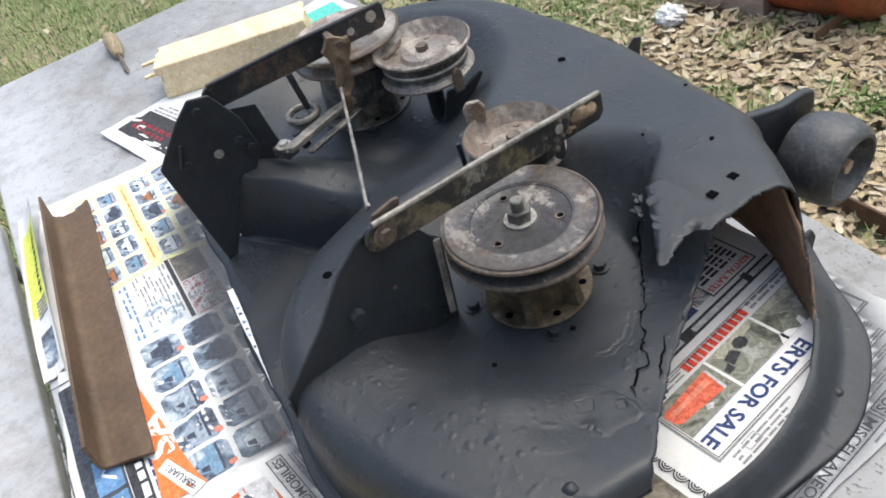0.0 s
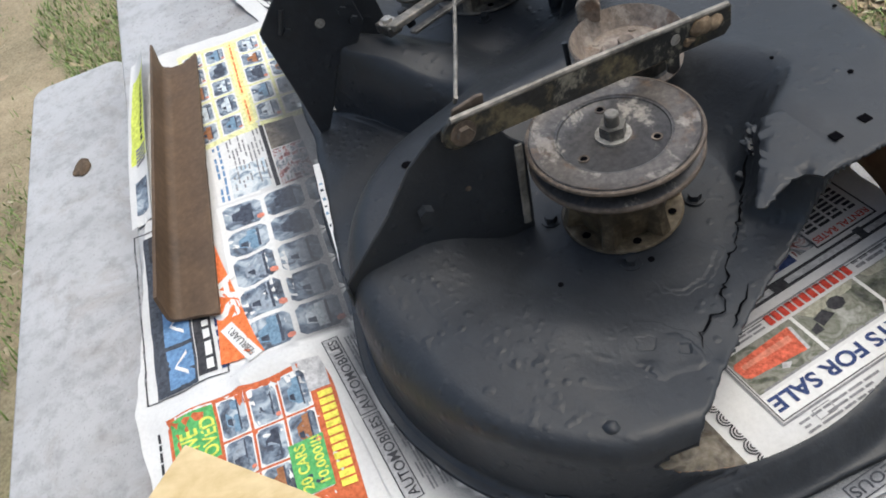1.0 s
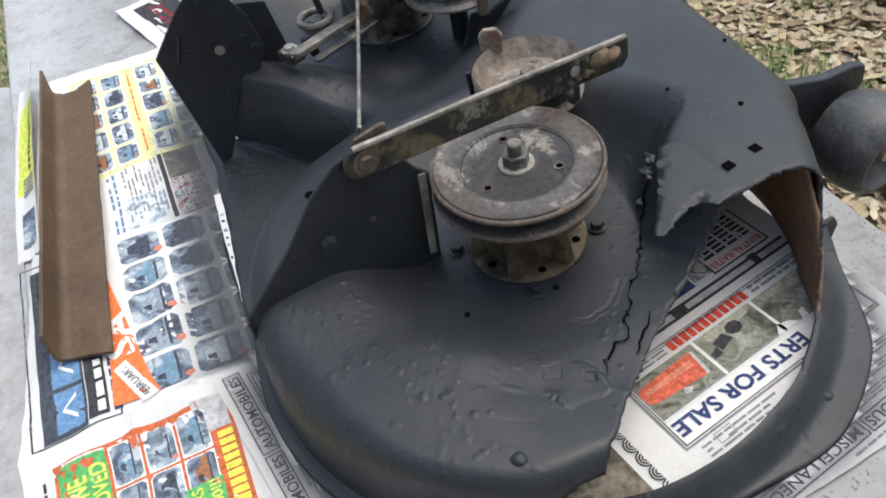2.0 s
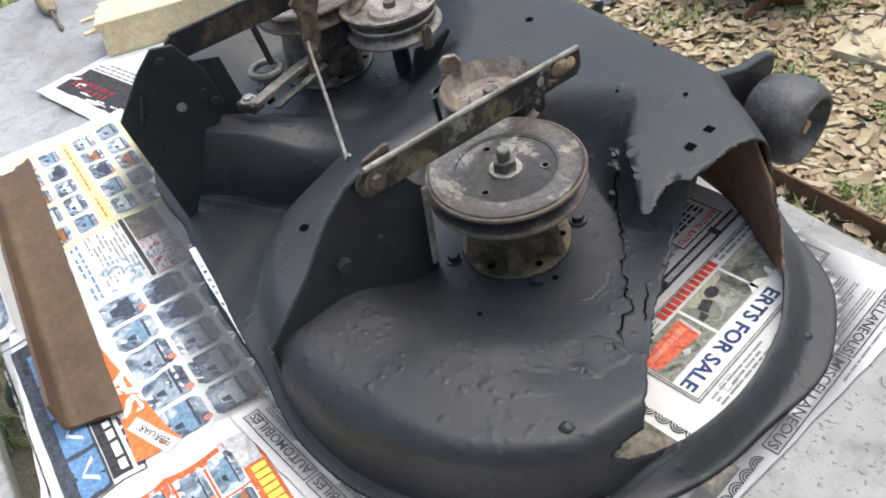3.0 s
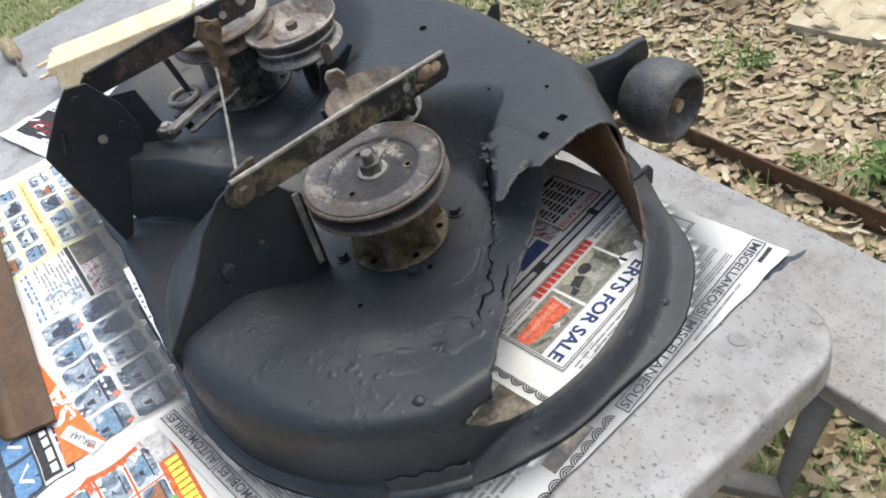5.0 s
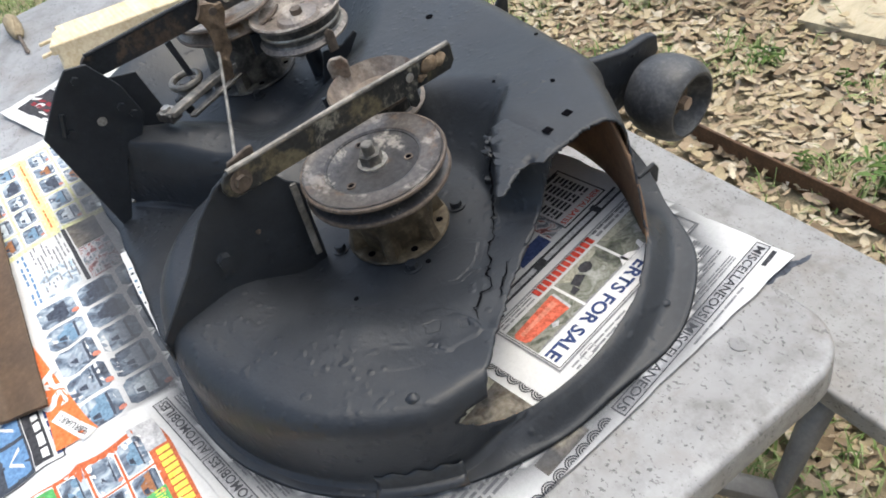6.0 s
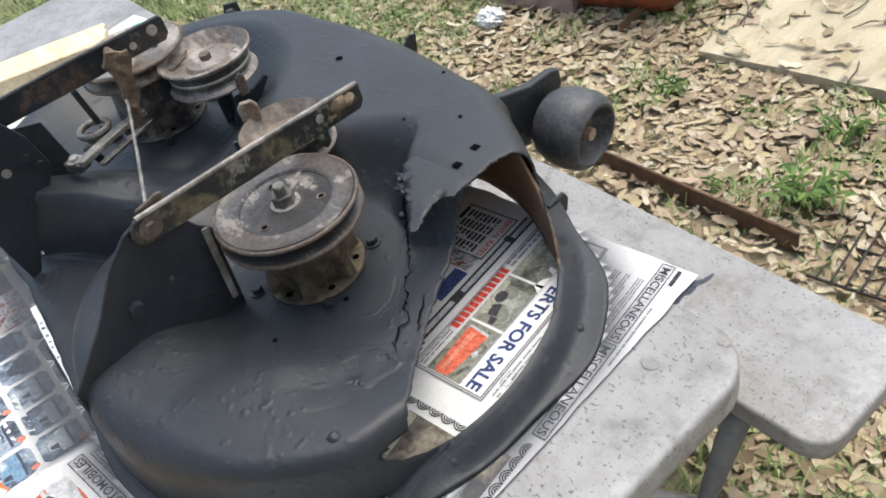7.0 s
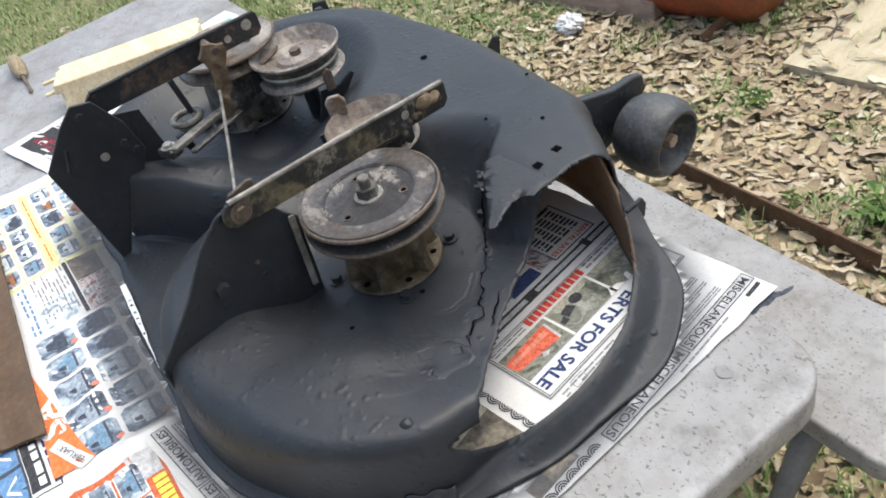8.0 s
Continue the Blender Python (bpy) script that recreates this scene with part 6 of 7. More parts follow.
for i, (u, w) in enumerate(((8, 0.003), (11, 0.004), (14, 0.003), (17, 0.004), (20, 0.0025), (24, 0.002))):
    a, b, c, d = (Vector(sv[2 * u + k]) for k in (0, 2, 3, 1))
    lift = Vector((0, 0, 0.0004))
    quad = [a.lerp(d, 0.25) + lift, b.lerp(c, 0.25) + lift, b.lerp(c, 0.8) + lift, a.lerp(d, 0.7) + lift]
    part("small_type", raw([tuple(q) for q in quad], [(0, 1, 2, 3)]), INK_SLATE if i % 2 else INK_CAR_BLUE, sliver)

# loose pages further up the table
far_page = Sheet("newspaper_sheet", [(-1.365, 0.200), (-1.14, 0.262), (-1.18, 0.47), (-1.41, 0.42)], 0, "small newspaper page with a dark printed advertisement", (-1.355, 0.215), 17.0)
far_page.rect("dark_panel", 0.012, 0.20, 0.012, 0.085, INK_BLACK, 1, "dark printed advertisement")
far_page.lines("panel_type", 0.03, 0.14, 0.030, 0.062, 0.015, INK_WINE, 0.6, 3, 151, 0.2)
far_page.lines("panel_type", 0.02, 0.19, 0.086, 0.115, 0.009, INK_GREY, 0.5, 2, 153, 0.1)
far_page.lines("panel_type", 0.12, 0.19, 0.014, 0.030, 0.006, INK_WHITE, 0.5, 3, 154, 0.1)
teal_page = Sheet("newspaper_sheet", [(-1.47, 0.60), (-1.22, 0.60), (-1.24, 0.775), (-1.50, 0.745)], 0, "newspaper page with a teal printed panel behind the deck", (-1.47, 0.61), 0.0)
teal_page.rect("teal_panel", 0.02, 0.22, 0.035, 0.125, INK_TEAL, 1, "teal printed panel")

# the page that curls up behind the angle iron
curl = thing("newspaper_page", (-1.0, 0.03, TOP), "lime-yellow newspaper page curling up behind the rusty angle iron", "newspaper", "newspapers under the deck")


def curled(s, t):
    """s along the table edge, t up the page."""
    x = -0.78 - 0.43 * s
    y = -0.003 + (0.032 + 0.012 * s) * t + 0.022 * s * s
    z = TOP + 0.004 + t * t * (0.008 + 0.042 * s * s) + 0.006 * t * math.sin(s * 3) + 0.002 * wave(s * 9, t * 3, 1.0, 4)
    return (x, y, z)


def curl_patch(name, s0, s1, t0, t1, mat, lift, label=""):
    n, m = 24, 10
    vs = []
    for j in range(m + 1):
        for i in range(n + 1):
            x, y, z = curled(s0 + (s1 - s0) * i / n, t0 + (t1 - t0) * j / m)
            vs.append((x, y, z + 0.0004 * lift))
    fs = [(j * (n + 1) + i, j * (n + 1) + i + 1, (j + 1) * (n + 1) + i + 1, (j + 1) * (n + 1) + i) for j in range(m) for i in range(n)]
    return sprayed_part(name, vs, fs, mat, curl, label)


curl_patch("page", 0, 1, 0, 1, PAPER, 0, "white newsprint page")
curl_patch("yellow_panel", 0.32, 0.86, 0.15, 0.97, INK_LIME, 1, "lime-yellow printed panel")
for k in range(11):
    s = 0.42 + 0.036 * k
    curl_patch("masked_number", s, s + 0.026, 0.68, 0.82, INK_BLACK, 2)
for k in range(5):
    curl_patch("small_type", 0.30 + 0.02 * k, 0.315 + 0.02 * k, 0.4, 0.92, INK_GREY, 2)
curl_patch("grey_photo", 0.05, 0.22, 0.3, 0.9, PHOTO_CAR, 1)

# ---- things on the table ----
def angle_iron():
    t = thing("angle_iron", (-0.85, 0.08, TOP + 0.004), "length of even brown rusty angle iron lying on the newspaper", "angle iron")
    p0, p1 = Vector((-0.570, 0.044, TOP + 0.016)), Vector((-1.128, 0.083, TOP + 0.022))
    d = (p1 - p0).normalized()
    side = Vector((-d.y, d.x, 0)) * -1
    length = (p1 - p0).length
    m = Matrix.Translation(p0) @ Matrix((
        (d.x, side.x, 0, 0), (d.y, side.y, 0, 0), (d.z, 0, 1, 0), (0, 0, 0, 1)))
    n, th = 40, 0.0042
    arc = [(0.012 * math.cos(radians(q)) + 0.010, 0.012 * math.sin(radians(q)) + 0.0125) for q in (-172, -155, -138, -121, -104, -92)]
    inner = [(-0.0035, 0.038)] + arc + [(0.028, 0.0035), (0.0545, 0.0075)]
    # the second skin of the bent plate, one thickness below the first
    outer = []
    for k, (a, b) in enumerate(inner):
        p, q = Vector(inner[max(0, k - 1)]), Vector(inner[min(len(inner) - 1, k + 1)])
        t_ = (q - p).normalized()
        outer.append((a + t_.y * th, b - t_.x * th))
    ring = inner + outer[::-1]
    bm = bmesh.new()
    rows = []
    for i in range(n + 1):
        u = length * i / n
        row = []
        for a, b in ring:
            end = (0.006 * wave(a * 60, 1.0, 1.0, 2) - 0.022 * max(0, a - 0.012) / 0.05 + 0.010 * (b > 0.02)) * (i == 0) + (-0.022 * max(0, 0.03 - abs(a - 0.02)) / 0.03 + 0.012 * wave(a * 70, 2.0, 1.0, 5) + 0.020 * (b > 0.02)) * (i == n)
            rag = 0.0012 * wave(u * 40, a * 30 + b * 50, 1.0, 3) * (abs(a) > 0.01)
            row.append(bm.verts.new(m @ Vector((u + end, a + rag, b + 0.001 * wave(u * 14, a, 1.0, 7)))))
        rows.append(row)
    k = len(ring)
    for p, q in zip(rows, rows[1:]):
        for i in range(k):
            bm.faces.new((p[i], p[(i + 1) % k], q[(i + 1) % k], q[i]))
    for row in (rows[0], rows[-1]):
        h = len(inner)
        for i in range(h - 1):
            bm.faces.new((row[i], row[i + 1], row[k - 2 - i], row[k - 1 - i]))
    bmesh.ops.recalc_face_normals(bm, faces=bm.faces[:])
    part("bent_plate", bm, ANGLE_RUST, t, "", True)


angle_iron()


def wood_block():
    t = thing("wood_block", (-1.38, 0.49, TOP), "raw splintered pine offcut on the table", "wood block")
    m = Matrix.Translation((-1.372, 0.492, TOP + 0.036)) @ Matrix.Rotation(radians(71), 4, "Z")
    bm = box((0.295, 0.090, 0.066), m)
    bmesh.ops.subdivide_edges(bm, edges=bm.edges[:], cuts=5, use_grid_fill=True)
    inv = m.inverted()
    for v in bm.verts:
        p = inv @ v.co
        if abs(p.x) > 0.14:
            p.x += 0.014 * wave(p.y * 40, p.z * 40, 1.0, 2.2) + 0.005
        p.y += 0.003 * wave(p.x, p.z, 14)
        p.z += 0.002 * wave(p.x, p.y, 18, 6)
        v.co = m @ p
    part("block", soften(bm, 0.002, 1, 40), PINE, t, "")
    for y, z, s in ((0.02, 0.02, 0.045), (-0.02, 0.012, 0.035), (0.035, -0.012, 0.03)):
        part("splinter", soften(box((s, 0.008, 0.006), m @ Matrix.Translation((-0.155, y, z)) @ Matrix.Rotation(0.2, 4, "Z")), 0.001, 1), PINE, t)


wood_block()


def screwdriver():
    t = thing("screwdriver", (-1.70, 0.31, TOP), "old screwdriver with a worn tan handle near the table end", "screwdriver")
    a, b = Vector((-1.775, 0.313, TOP + 0.018)), Vector((-1.575, 0.305, TOP + 0.004))
    q = (b - a).normalized().to_track_quat("Z", "Y").to_matrix().to_4x4()
    m = Matrix.Translation(a) @ q
    part("handle", lathe([(0, 0), (0.012, 0.002), (0.0165, 0.016), (0.0175, 0.05), (0.016, 0.08), (0.011, 0.10), (0.007, 0.108), (0, 0.109)], m, 12), HANDLE, t, "", True)
    part("shaft", lathe([(0, 0.10), (0.004, 0.10), (0.0035, 0.17), (0.005, 0.19), (0.001, 0.20), (0, 0.20)], m, 10), RIM_RUST, t, "rusty steel shaft", True)


screwdriver()


def plywood_scrap():
    t = thing("plywood_scrap", (-0.30, 0.06, TOP), "pale plywood offcut lying across the newspaper corner", "plywood")
    m = Matrix.Translation((-0.392, 0.042, TOP + 0.021)) @ Matrix.Rotation(radians(-45), 4, "Z")
    bm = prism([(0, 0), (0.20, 0), (0.20, 0.235), (0.10, 0.236), (0, 0.232)], m, 0.011)
    part("board", soften(bm, 0.0012, 2, 40), PLY, t, "")


plywood_scrap()


def rust_chip():
    bm = bmesh.new()
    bmesh.ops.create_icosphere(bm, subdivisions=3, radius=1.0)
    for v in bm.verts:
        n = 1 + 0.35 * wave(v.co.x * 1.3, v.co.y * 1.3 + v.co.z, 1.0, 3)
        v.co = Vector((-1.476 + v.co.x * 0.030 * n, -0.243 + v.co.y * 0.019 * n, 0.4372 + max(-0.2, v.co.z) * 0.006 * n))
    solo("rust_flake", bm, LINK_MUD, "flake of brown rust lying on the bench", "rust flake")


rust_chip()
for i, (x, y, s) in enumerate(((-0.073, 0.693, 0.010), (-0.035, 0.60, 0.004), (-0.05, 0.655, 0.0035))):
    bm = bmesh.new()
    bmesh.ops.create_icosphere(bm, subdivisions=2, radius=s)
    for v in bm.verts:
        v.co = Vector((x, y, TOP + 0.0006)) + Vector((v.co.x * (1 + 0.4 * wave(v.co.y * 90, i, 1.0)), v.co.y * 0.7, max(0, v.co.z) * 0.12))
    solo("paint_flake", bm, PLASTIC, "pale dried flake stuck to the tabletop", "flake", "", "flakes on the tabletop")

# ---- yard things ----
def rail():
    bm = bmesh.new()
    m = Matrix.Translation((-1.20, 1.548, 0.030)) @ Matrix.Rotation(radians(0.7), 4, "Z")
    box((1.60, 0.008, 0.060), m, bm)
    soften(bm, 0.0015, 1)
    t = thing("steel_edging", (-1.20, 1.548, 0.0), "long rusty steel angle half buried in the leaf litter", "steel edging")
    part("upright", bm, RUST, t)
    part("foot", soften(box((1.60, 0.030, 0.005), m @ Matrix.Translation((0, 0.018, -0.020))), 0.001, 1), RUST, t)


rail()


def sheet_board():
    t = thing("plywood_sheet", (-1.0, 2.7, 0.0), "weathered sheet of plywood dusted with sand lying on the ground", "plywood sheet")
    m = Matrix.Translation((-0.50, 2.15, 0.026)) @ Matrix.Rotation(radians(7.0), 4, "Z")
    bm = bmesh.new()
    n = 30
    w, h = 0.56, 1.22
    top = [[bm.verts.new(m @ Vector((-w * i / n, h * j / n, 0.012 + 0.004 * wave(i * 0.2, j * 0.2, 1.0)))) for i in range(n + 1)] for j in range(n + 1)]
    for j in range(n):
        for i in range(n):
            bm.faces.new((top[j][i], top[j + 1][i], top[j + 1][i + 1], top[j][i + 1]))
    rim = [top[0][i] for i in range(n + 1)] + [top[j][n] for j in range(1, n + 1)] + [top[n][i] for i in range(n - 1, -1, -1)] + [top[j][0] for j in range(n - 1, 0, -1)]
    lower = [bm.verts.new(v.co - Vector((0, 0, 0.034))) for v in rim]
    for i in range(len(rim)):
        j = (i + 1) % len(rim)
        bm.faces.new((rim[i], rim[j], lower[j], lower[i]))
    bmesh.ops.recalc_face_normals(bm, faces=bm.faces[:])
    part("board", bm, SAND_BOARD, t)


sheet_board()


def orange_tank():
    t = thing("steel_tank", (-1.56, 2.46, 0.0), "rusty orange steel tank lying at the edge of the leaves", "tank")
    m = Matrix.Translation((-1.50, 2.33, 0.19)) @ Matrix.Rotation(radians(14), 4, "Z") @ Matrix.Diagonal((0.74, 0.88, 0.88, 1)) @ Matrix.Rotation(radians(90), 4, "Y")
    prof = [(0, -0.34)] + [(0.25 * math.sin(radians(a)), -0.20 - 0.14 * math.cos(radians(a))) for a in range(10, 91, 10)] + [(0.25, 0.0), (0.252, 0.005), (0.252, 0.02), (0.25, 0.025)] + [(0.25 * math.cos(radians(a)), 0.20 + 0.14 * math.sin(radians(a))) for a in range(0, 81, 10)] + [(0, 0.34)]
    part("body", lathe(prof, m, 48), ORANGE_RUST, t, "", True)
    part("foot_strap", soften(prism([(0, 0), (0.235, 0.05), (0.235, 0.085), (0, 0.03)], Matrix.Translation((-1.352, 2.085, 0.012)) @ Matrix.Rotation(radians(82), 4, "Z") @ Matrix.Rotation(radians(70), 4, "X"), 0.006), 0.001, 1), RUST, t, "rusty flat strap leg")


orange_tank()


def yard_rail():
    m = Matrix.Translation((-2.05, 2.035, 0.045)) @ Matrix.Rotation(radians(13), 4, "Z")
    bm = box((0.95, 0.075, 0.085), m)
    bmesh.ops.subdivide_edges(bm, edges=bm.edges[:], cuts=6, use_grid_fill=True)
    for v in bm.verts:
        v.co += Vector((0, 0.004, 0.003)) * wave(v.co.x, v.co.z, 9)
    solo("timber_rail", soften(bm, 0.004, 1, 40), RAIL_WOOD, "weathered reddish timber lying beside the tank", "timber")


yard_rail()


def litter_paper():
    bm = bmesh.new()
    bmesh.ops.create_icosphere(bm, subdivisions=4, radius=1.0)
    for v in bm.verts:
        n = 0.75 + 0.5 * abs(wave(v.co.x * 2.2, v.co.y * 2.2 + v.co.z * 1.7, 1.0, 4)) + 0.25 * wave(v.co.x * 6, v.co.z * 6 + v.co.y * 5, 1.0)
        v.co = Vector((-1.81, 1.93, 0.028)) + Vector((v.co.x * 0.065 * n, v.co.y * 0.055 * n, v.co.z * 0.034 * n))
    solo("crumpled_paper", bm, PAPER, "crumpled white scrap of paper on the leaves", "litter")


litter_paper()


def grate():
    t = thing("grill_grate", (-0.2, 1.6, 0.02), "old rusty grill grate leaning on the leaves", "grill grate")
    m = Matrix.Translation((-0.335, 1.485, 0.035)) @ Matrix.Rotation(radians(10), 4, "Z") @ Matrix.Rotation(radians(-5), 4, "X")
    for k in range(9):
        part("bar", tube([m @ Vector((0.02 + 0.030 * k, 0.0, 0)), m @ Vector((0.02 + 0.030 * k, 0.26, 0.004))], 0.0026, 6), CHAR, t, "", True)
    for y in (0.0, 0.13, 0.26):
        part("crossbar", tube([m @ Vector((0.0, y, -0.005)), m @ Vector((0.30, y, -0.005))], 0.004, 6), CHAR, t, "", True)


grate()


def weed(x, y, n, size, seed, label):
    rng = random.Random(seed)
    t = thing("weed", (x, y, 0.0), label, "weed", "weeds in the yard")
    stems, leaves = bmesh.new(), bmesh.new()
    for k in range(n):
        a, tilt = rng.uniform(0, 2 * math.pi), rng.uniform(0.15, 0.8)
        h = size * rng.uniform(0.5, 1.0)
        pts = []
        for i in range(5):
            s = i / 4
            pts.append(Vector((x + math.cos(a) * math.sin(tilt * (0.4 + s)) * h * s, y + math.sin(a) * math.sin(tilt * (0.4 + s)) * h * s, h * s * math.cos(tilt * s) - 0.005)))
        tube(pts, 0.0018, 5, stems)
        for i in range(1, 5):
            for s in (-1, 1):
                b = a + s * rng.uniform(0.7, 1.4)
                ln, wd = size * rng.uniform(0.25, 0.5), size * rng.uniform(0.035, 0.075)
                d, side = Vector((math.cos(b), math.sin(b), rng.uniform(-0.1, 0.5))).normalized(), Vector((-math.sin(b), math.cos(b), 0))
                p = pts[i]
                vs = [leaves.verts.new(q) for q in (p, p + d * ln * 0.35 + side * wd + Vector((0, 0, 0.004)), p + d * ln * 0.75 + side * wd * 0.7, p + d * ln - Vector((0, 0, ln * 0.25)), p + d * ln * 0.75 - side * wd * 0.7, p + d * ln * 0.35 - side * wd + Vector((0, 0, 0.004)), p + d * ln * 0.5 - Vector((0, 0, 0.003)))]
                for i0 in range(6):
                    leaves.faces.new((vs[i0], vs[(i0 + 1) % 6], vs[6]))
    part("stems", stems, WEED, t, "", True)
    part("leaves", leaves, WEED, t, "", True)


for i, (x, y, n, s, lab) in enumerate((
        (-0.47, 1.70, 12, 0.11, "bushy green weed growing through the leaf litter"),
        (-0.52, 1.96, 6, 0.10, "small broad-leaved green weed in the leaves"),
        (-0.67, 1.60, 7, 0.06, "low green weed beside the steel edging"),
        (-1.02, 1.90, 6, 0.07, "low green weed in the leaf litter"),
        (-0.80, 1.95, 4, 0.05, "tiny green weed in the leaf litter"),
        (-1.36, 2.18, 2, 0.07, "two-leaved seedling beside the tank"),
        (-0.42, 2.06, 5, 0.10, "green weed beside the plywood sheet"))):
    weed(x, y, n, s, 200 + i, lab)


def twigs():
    rng = random.Random(77)
    for k in range(9):
        x, y, a = rng.uniform(-1.1, -0.5), rng.uniform(1.95, 2.5), rng.uniform(0, 6.28)
        z = 0.046 if y > 2.12 and x > -1.25 else 0.03
        pts = [(x + 0.05 * i * math.cos(a + 0.15 * i), y + 0.05 * i * math.sin(a + 0.15 * i), z + 0.004 * math.sin(i * 1.7)) for i in range(rng.randint(3, 6))]
        solo("twig", tube(pts, [0.003 - 0.0004 * i for i in range(len(pts))], 6), RIM_RUST, "thin dry twig lying on the ground", "twig", "", "twigs on the ground", True)


twigs()


def scatter(name, n, area, make, mat, label, category, seed, accept=None):
    rng = np.random.default_rng(seed)
    verts, faces = [], []
    k = 0
    while k < n:
        x, y = rng.uniform(area[0], area[1]), rng.uniform(area[2], area[3])
        k += 1
        if accept and not accept(x, y, rng):
            continue
        vs, fs = make(x, y, rng)
        o = len(verts)
        verts += vs
        faces += [tuple(o + i for i in f) for f in fs]
    me = bpy.data.meshes.new(name)
    me.from_pydata(verts, [], faces)
    me.update()
    me.materials.append(mat)
    me.polygons.foreach_set("use_smooth", [True] * len(me.polygons))
    return tagged(new(name, me), label, category, "", "stuff")


def leaf(x, y, rng):
    """A dry curled oak leaf: five stations along the midrib with lobes."""
    ln = rng.uniform(0.024, 0.070)
    a, b, c = rng.uniform(0, 6.283), rng.normal(0, 0.16), rng.normal(0, 0.22)
    curl, cup = rng.uniform(-0.3, 1.0), rng.uniform(-0.3, 1.1)
    w = ln * rng.uniform(0.12, 0.27)
    m = (Matrix.Rotation(a, 3, "Z") @ Matrix.Rotation(b, 3, "Y") @ Matrix.Rotation(c, 3, "X"))
    z0 = 0.005 + abs(rng.normal(0, 0.008)) + 0.014 * abs(math.sin(b)) + (0.034 if on_board(x, y) else 0)
    out = []
    prof = (rng.uniform(0.2, 0.7), rng.uniform(0.6, 1.2), rng.uniform(0.4, 0.9), rng.uniform(0.6, 1.2), rng.uniform(0.2, 0.7))
    stations = (0.12, 0.32, 0.5, 0.72, 0.9)
    pts = [(0, 0, 0)]
    for s, p in zip(stations, prof):
        zc = curl * ln * (s - 0.5) ** 2
        for t in (-1, 0, 1):
            pts.append((s * ln, t * w * p, zc + cup * w * 0.5 * abs(t) * p))
    pts.append((ln, 0, curl * ln * 0.25))
    for p in pts:
        q = m @ Vector((p[0] - ln / 2, p[1], p[2]))
        out.append((x + q.x, y + q.y, z0 + q.z))
    f = [(0, 1, 2), (0, 2, 3)]
    for i in range(4):
        o = 1 + 3 * i
        f += [(o, o + 3, o + 4, o + 1), (o + 1, o + 4, o + 5, o + 2)]
    f += [(13, 16, 14), (14, 16, 15)]
    return out, f


def on_board(x, y):
    u, v = (x + 0.50) * 0.9925 + (y - 2.15) * 0.1219, -(x + 0.50) * 0.1219 + (y - 2.15) * 0.9925
    return -0.56 < u < 0 and 0 < v < 1.22


def leafy(x, y, rng):
    if on_board(x, y):
        u, v = (x + 0.50) * 0.9925 + (y - 2.15) * 0.1219, -(x + 0.50) * 0.1219 + (y - 2.15) * 0.9925
        return rng.uniform() < 0.003 + 0.15 * max(0, 1 - min(v, u + 0.56) / 0.07) * (wave(x, y, 12) > -0.1)
    if -2.0 < x < -0.4 and 1.40 < y < 1.60:
        return rng.uniform() < (0.45 if y < 1.56 else 0.6)
    if y < 1.0:
        return rng.uniform() < 0.5
    if not feather(x, y, (LITTER[0], LITTER[1], 0.2, LITTER[3]), 0.5, rng):
        return False
    patch = 0.5 + 0.5 * wave(x, y, 1.6, 4)
    return rng.uniform() < 0.55 + 0.5 * patch


def blade(x, y, rng):
    h, a, lean = rng.uniform(0.022, 0.075), rng.uniform(0, 6.283), rng.uniform(0.3, 1.3)
    if x < -1.5 and y < 0.95:
        h *= 0.6
    w = rng.uniform(0.0014, 0.0034)
    dx, dy = math.cos(a), math.sin(a)
    z = 0.034 if on_board(x, y) else -0.004
    return [(x - dy * w, y + dx * w, z), (x + dy * w, y - dx * w, z), (x + dx * lean * h * 0.4 + dy * w * 0.7, y + dy * lean * h * 0.4 - dx * w * 0.7, z + h * 0.6), (x + dx * lean * h * 0.4 - dy * w * 0.7, y + dy * lean * h * 0.4 + dx * w * 0.7, z + h * 0.6), (x + dx * lean * h, y + dy * lean * h, z + h * (1 - 0.4 * lean))], [(0, 1, 2, 3), (3, 2, 4)]


def feather(x, y, area, width, rng):
    """Thin a patch out unevenly towards the edges of its area."""
    d = min(x - area[0], area[1] - x, y - area[2], area[3] - y) + width * 0.9 * wave(x, y, 1.3, 8)
    return rng.uniform() < max(0.0, min(1.0, d / width))


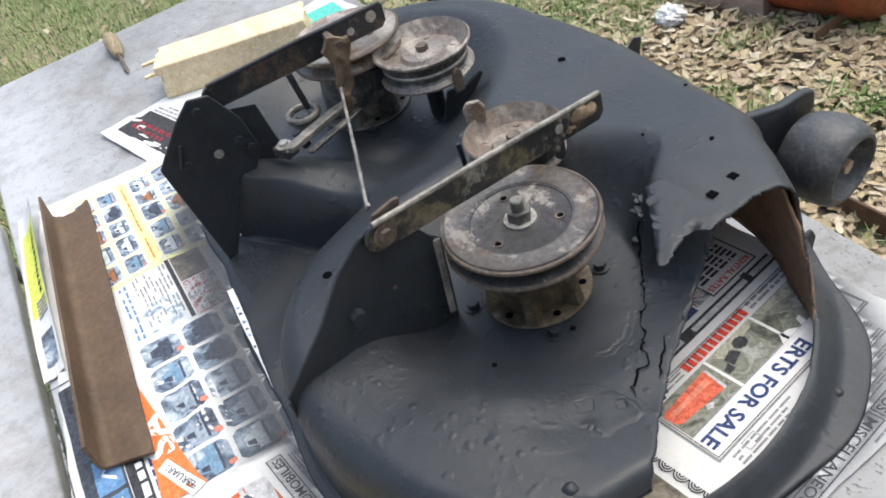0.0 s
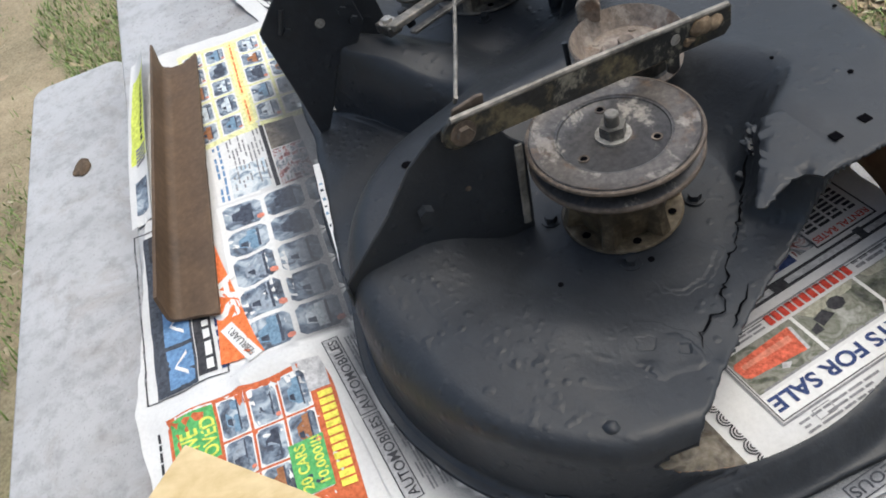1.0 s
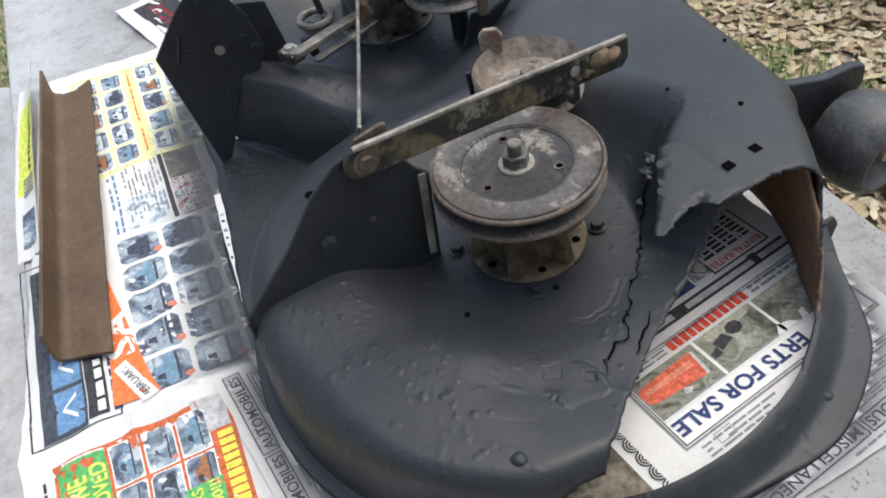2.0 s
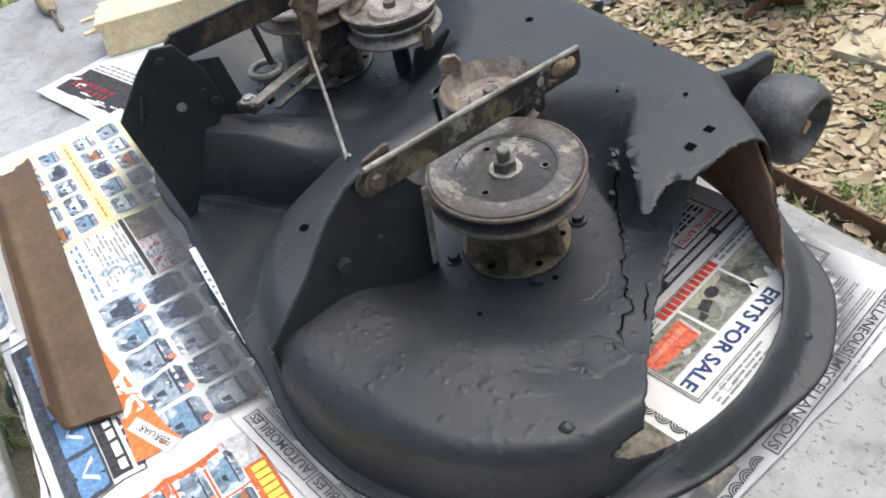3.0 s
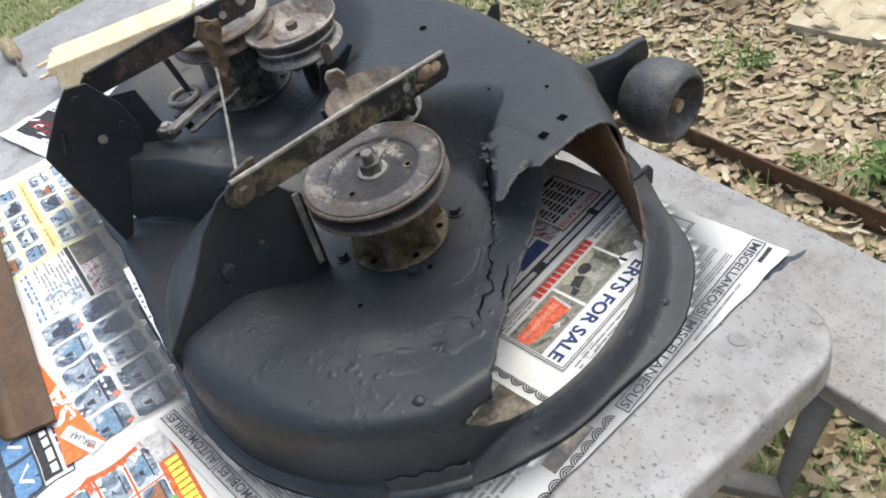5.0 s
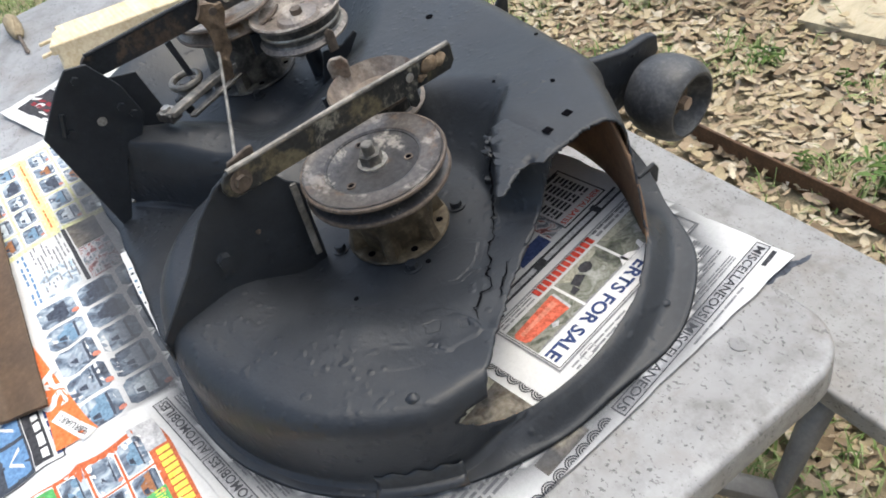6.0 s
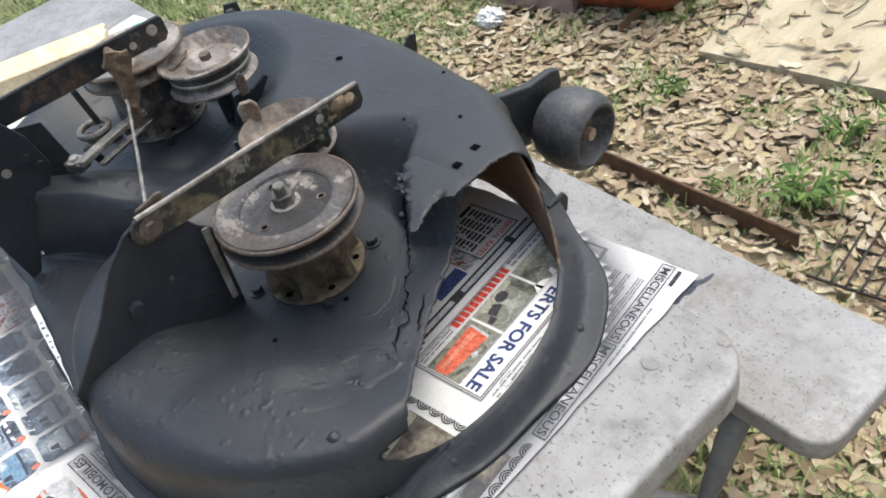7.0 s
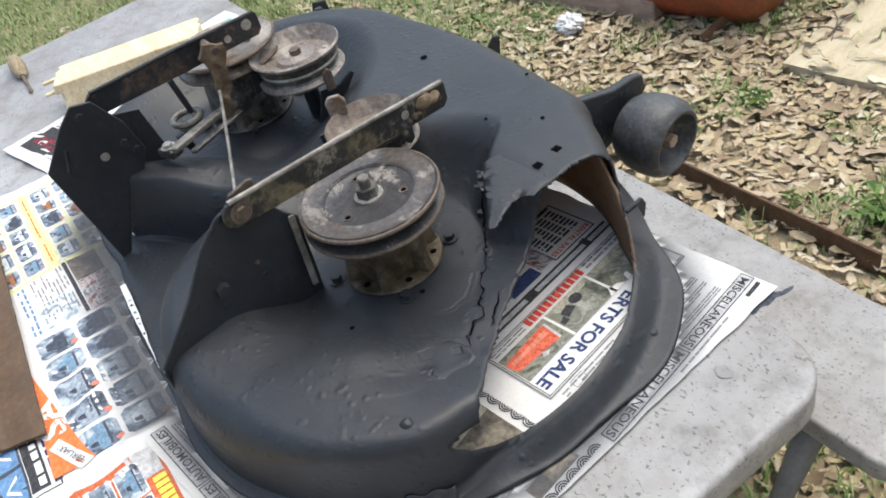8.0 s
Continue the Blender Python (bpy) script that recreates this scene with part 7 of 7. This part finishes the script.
LAWN = (-6.8, -0.9, -0.75, 3.6)
LITTER = (-3.1, 0.9, 0.95, 3.5)
SPARSE = (-3.8, 0.6, -2.4, -0.1)


def lawn(x, y, rng):
    edge = -1.55 + 0.5 * wave(x, y, 1.1, 2) - 0.25 * max(0, y - 0.9)
    low = -0.42 + 0.3 * wave(x, y, 1.4, 5) + 0.15 * (x + 2)
    return (x < edge and y > low or rng.uniform() < 0.05) and (x > -5.6 and y < 2.6 or feather(x, y, LAWN, 0.9, rng))


def tuft(x, y, rng):
    if on_board(x, y) or (1.3 < y < 1.60 and rng.uniform() < 0.75):
        return False
    if x > -0.45 and y < 1.5:
        return rng.uniform() < 0.7
    return (wave(x, y, 2.6, 6) + 0.5 * wave(x, y, 7, 3) > 0.10) and rng.uniform() < 0.9


def bare(x, y, rng):
    return wave(x, y, 2.2, 3) > 0.0 and rng.uniform() < 0.8 and feather(x, y, (SPARSE[0], SPARSE[1], SPARSE[2], 0.6), 0.5, rng)


def far_leaf(x, y, rng):
    r = math.hypot((x + 1.1) / 1.25, y - 2.0)
    return y > 0.9 and rng.uniform() < math.exp(-(r / 1.9) ** 2) * (0.6 + 0.4 * wave(x, y, 1.2, 3))


scatter("leaf_litter", 40000, LITTER, leaf, LEAVES, "thick litter of pale dry oak leaves", "leaves", 11, leafy)
scatter("leaf_litter", 16000, (-5.5, 3.0, 0.95, 6.0), leaf, LEAVES, "scattered dry oak leaves further off", "leaves", 12, far_leaf)
scatter("fallen_leaves", 1100, (-4.5, 1.0, -3.0, 0.95), leaf, LEAVES, "few dry leaves in the grass and sand", "leaves", 13, lambda x, y, rng: rng.uniform() < 0.45)
scatter("lawn_grass", 125000, LAWN, blade, GRASS, "short mown lawn grass", "grass", 21, lawn)
scatter("grass_tufts", 52000, (-2.9, 0.8, 0.9, 3.2), blade, GRASS, "thin grass growing through the leaves", "grass", 22, lambda x, y, rng: tuft(x, y, rng) and feather(x, y, (-2.9, 0.8, 0.3, 3.2), 0.4, rng))
scatter("sparse_grass", 34000, SPARSE, blade, GRASS, "patchy grass on sandy soil", "grass", 23, bare)
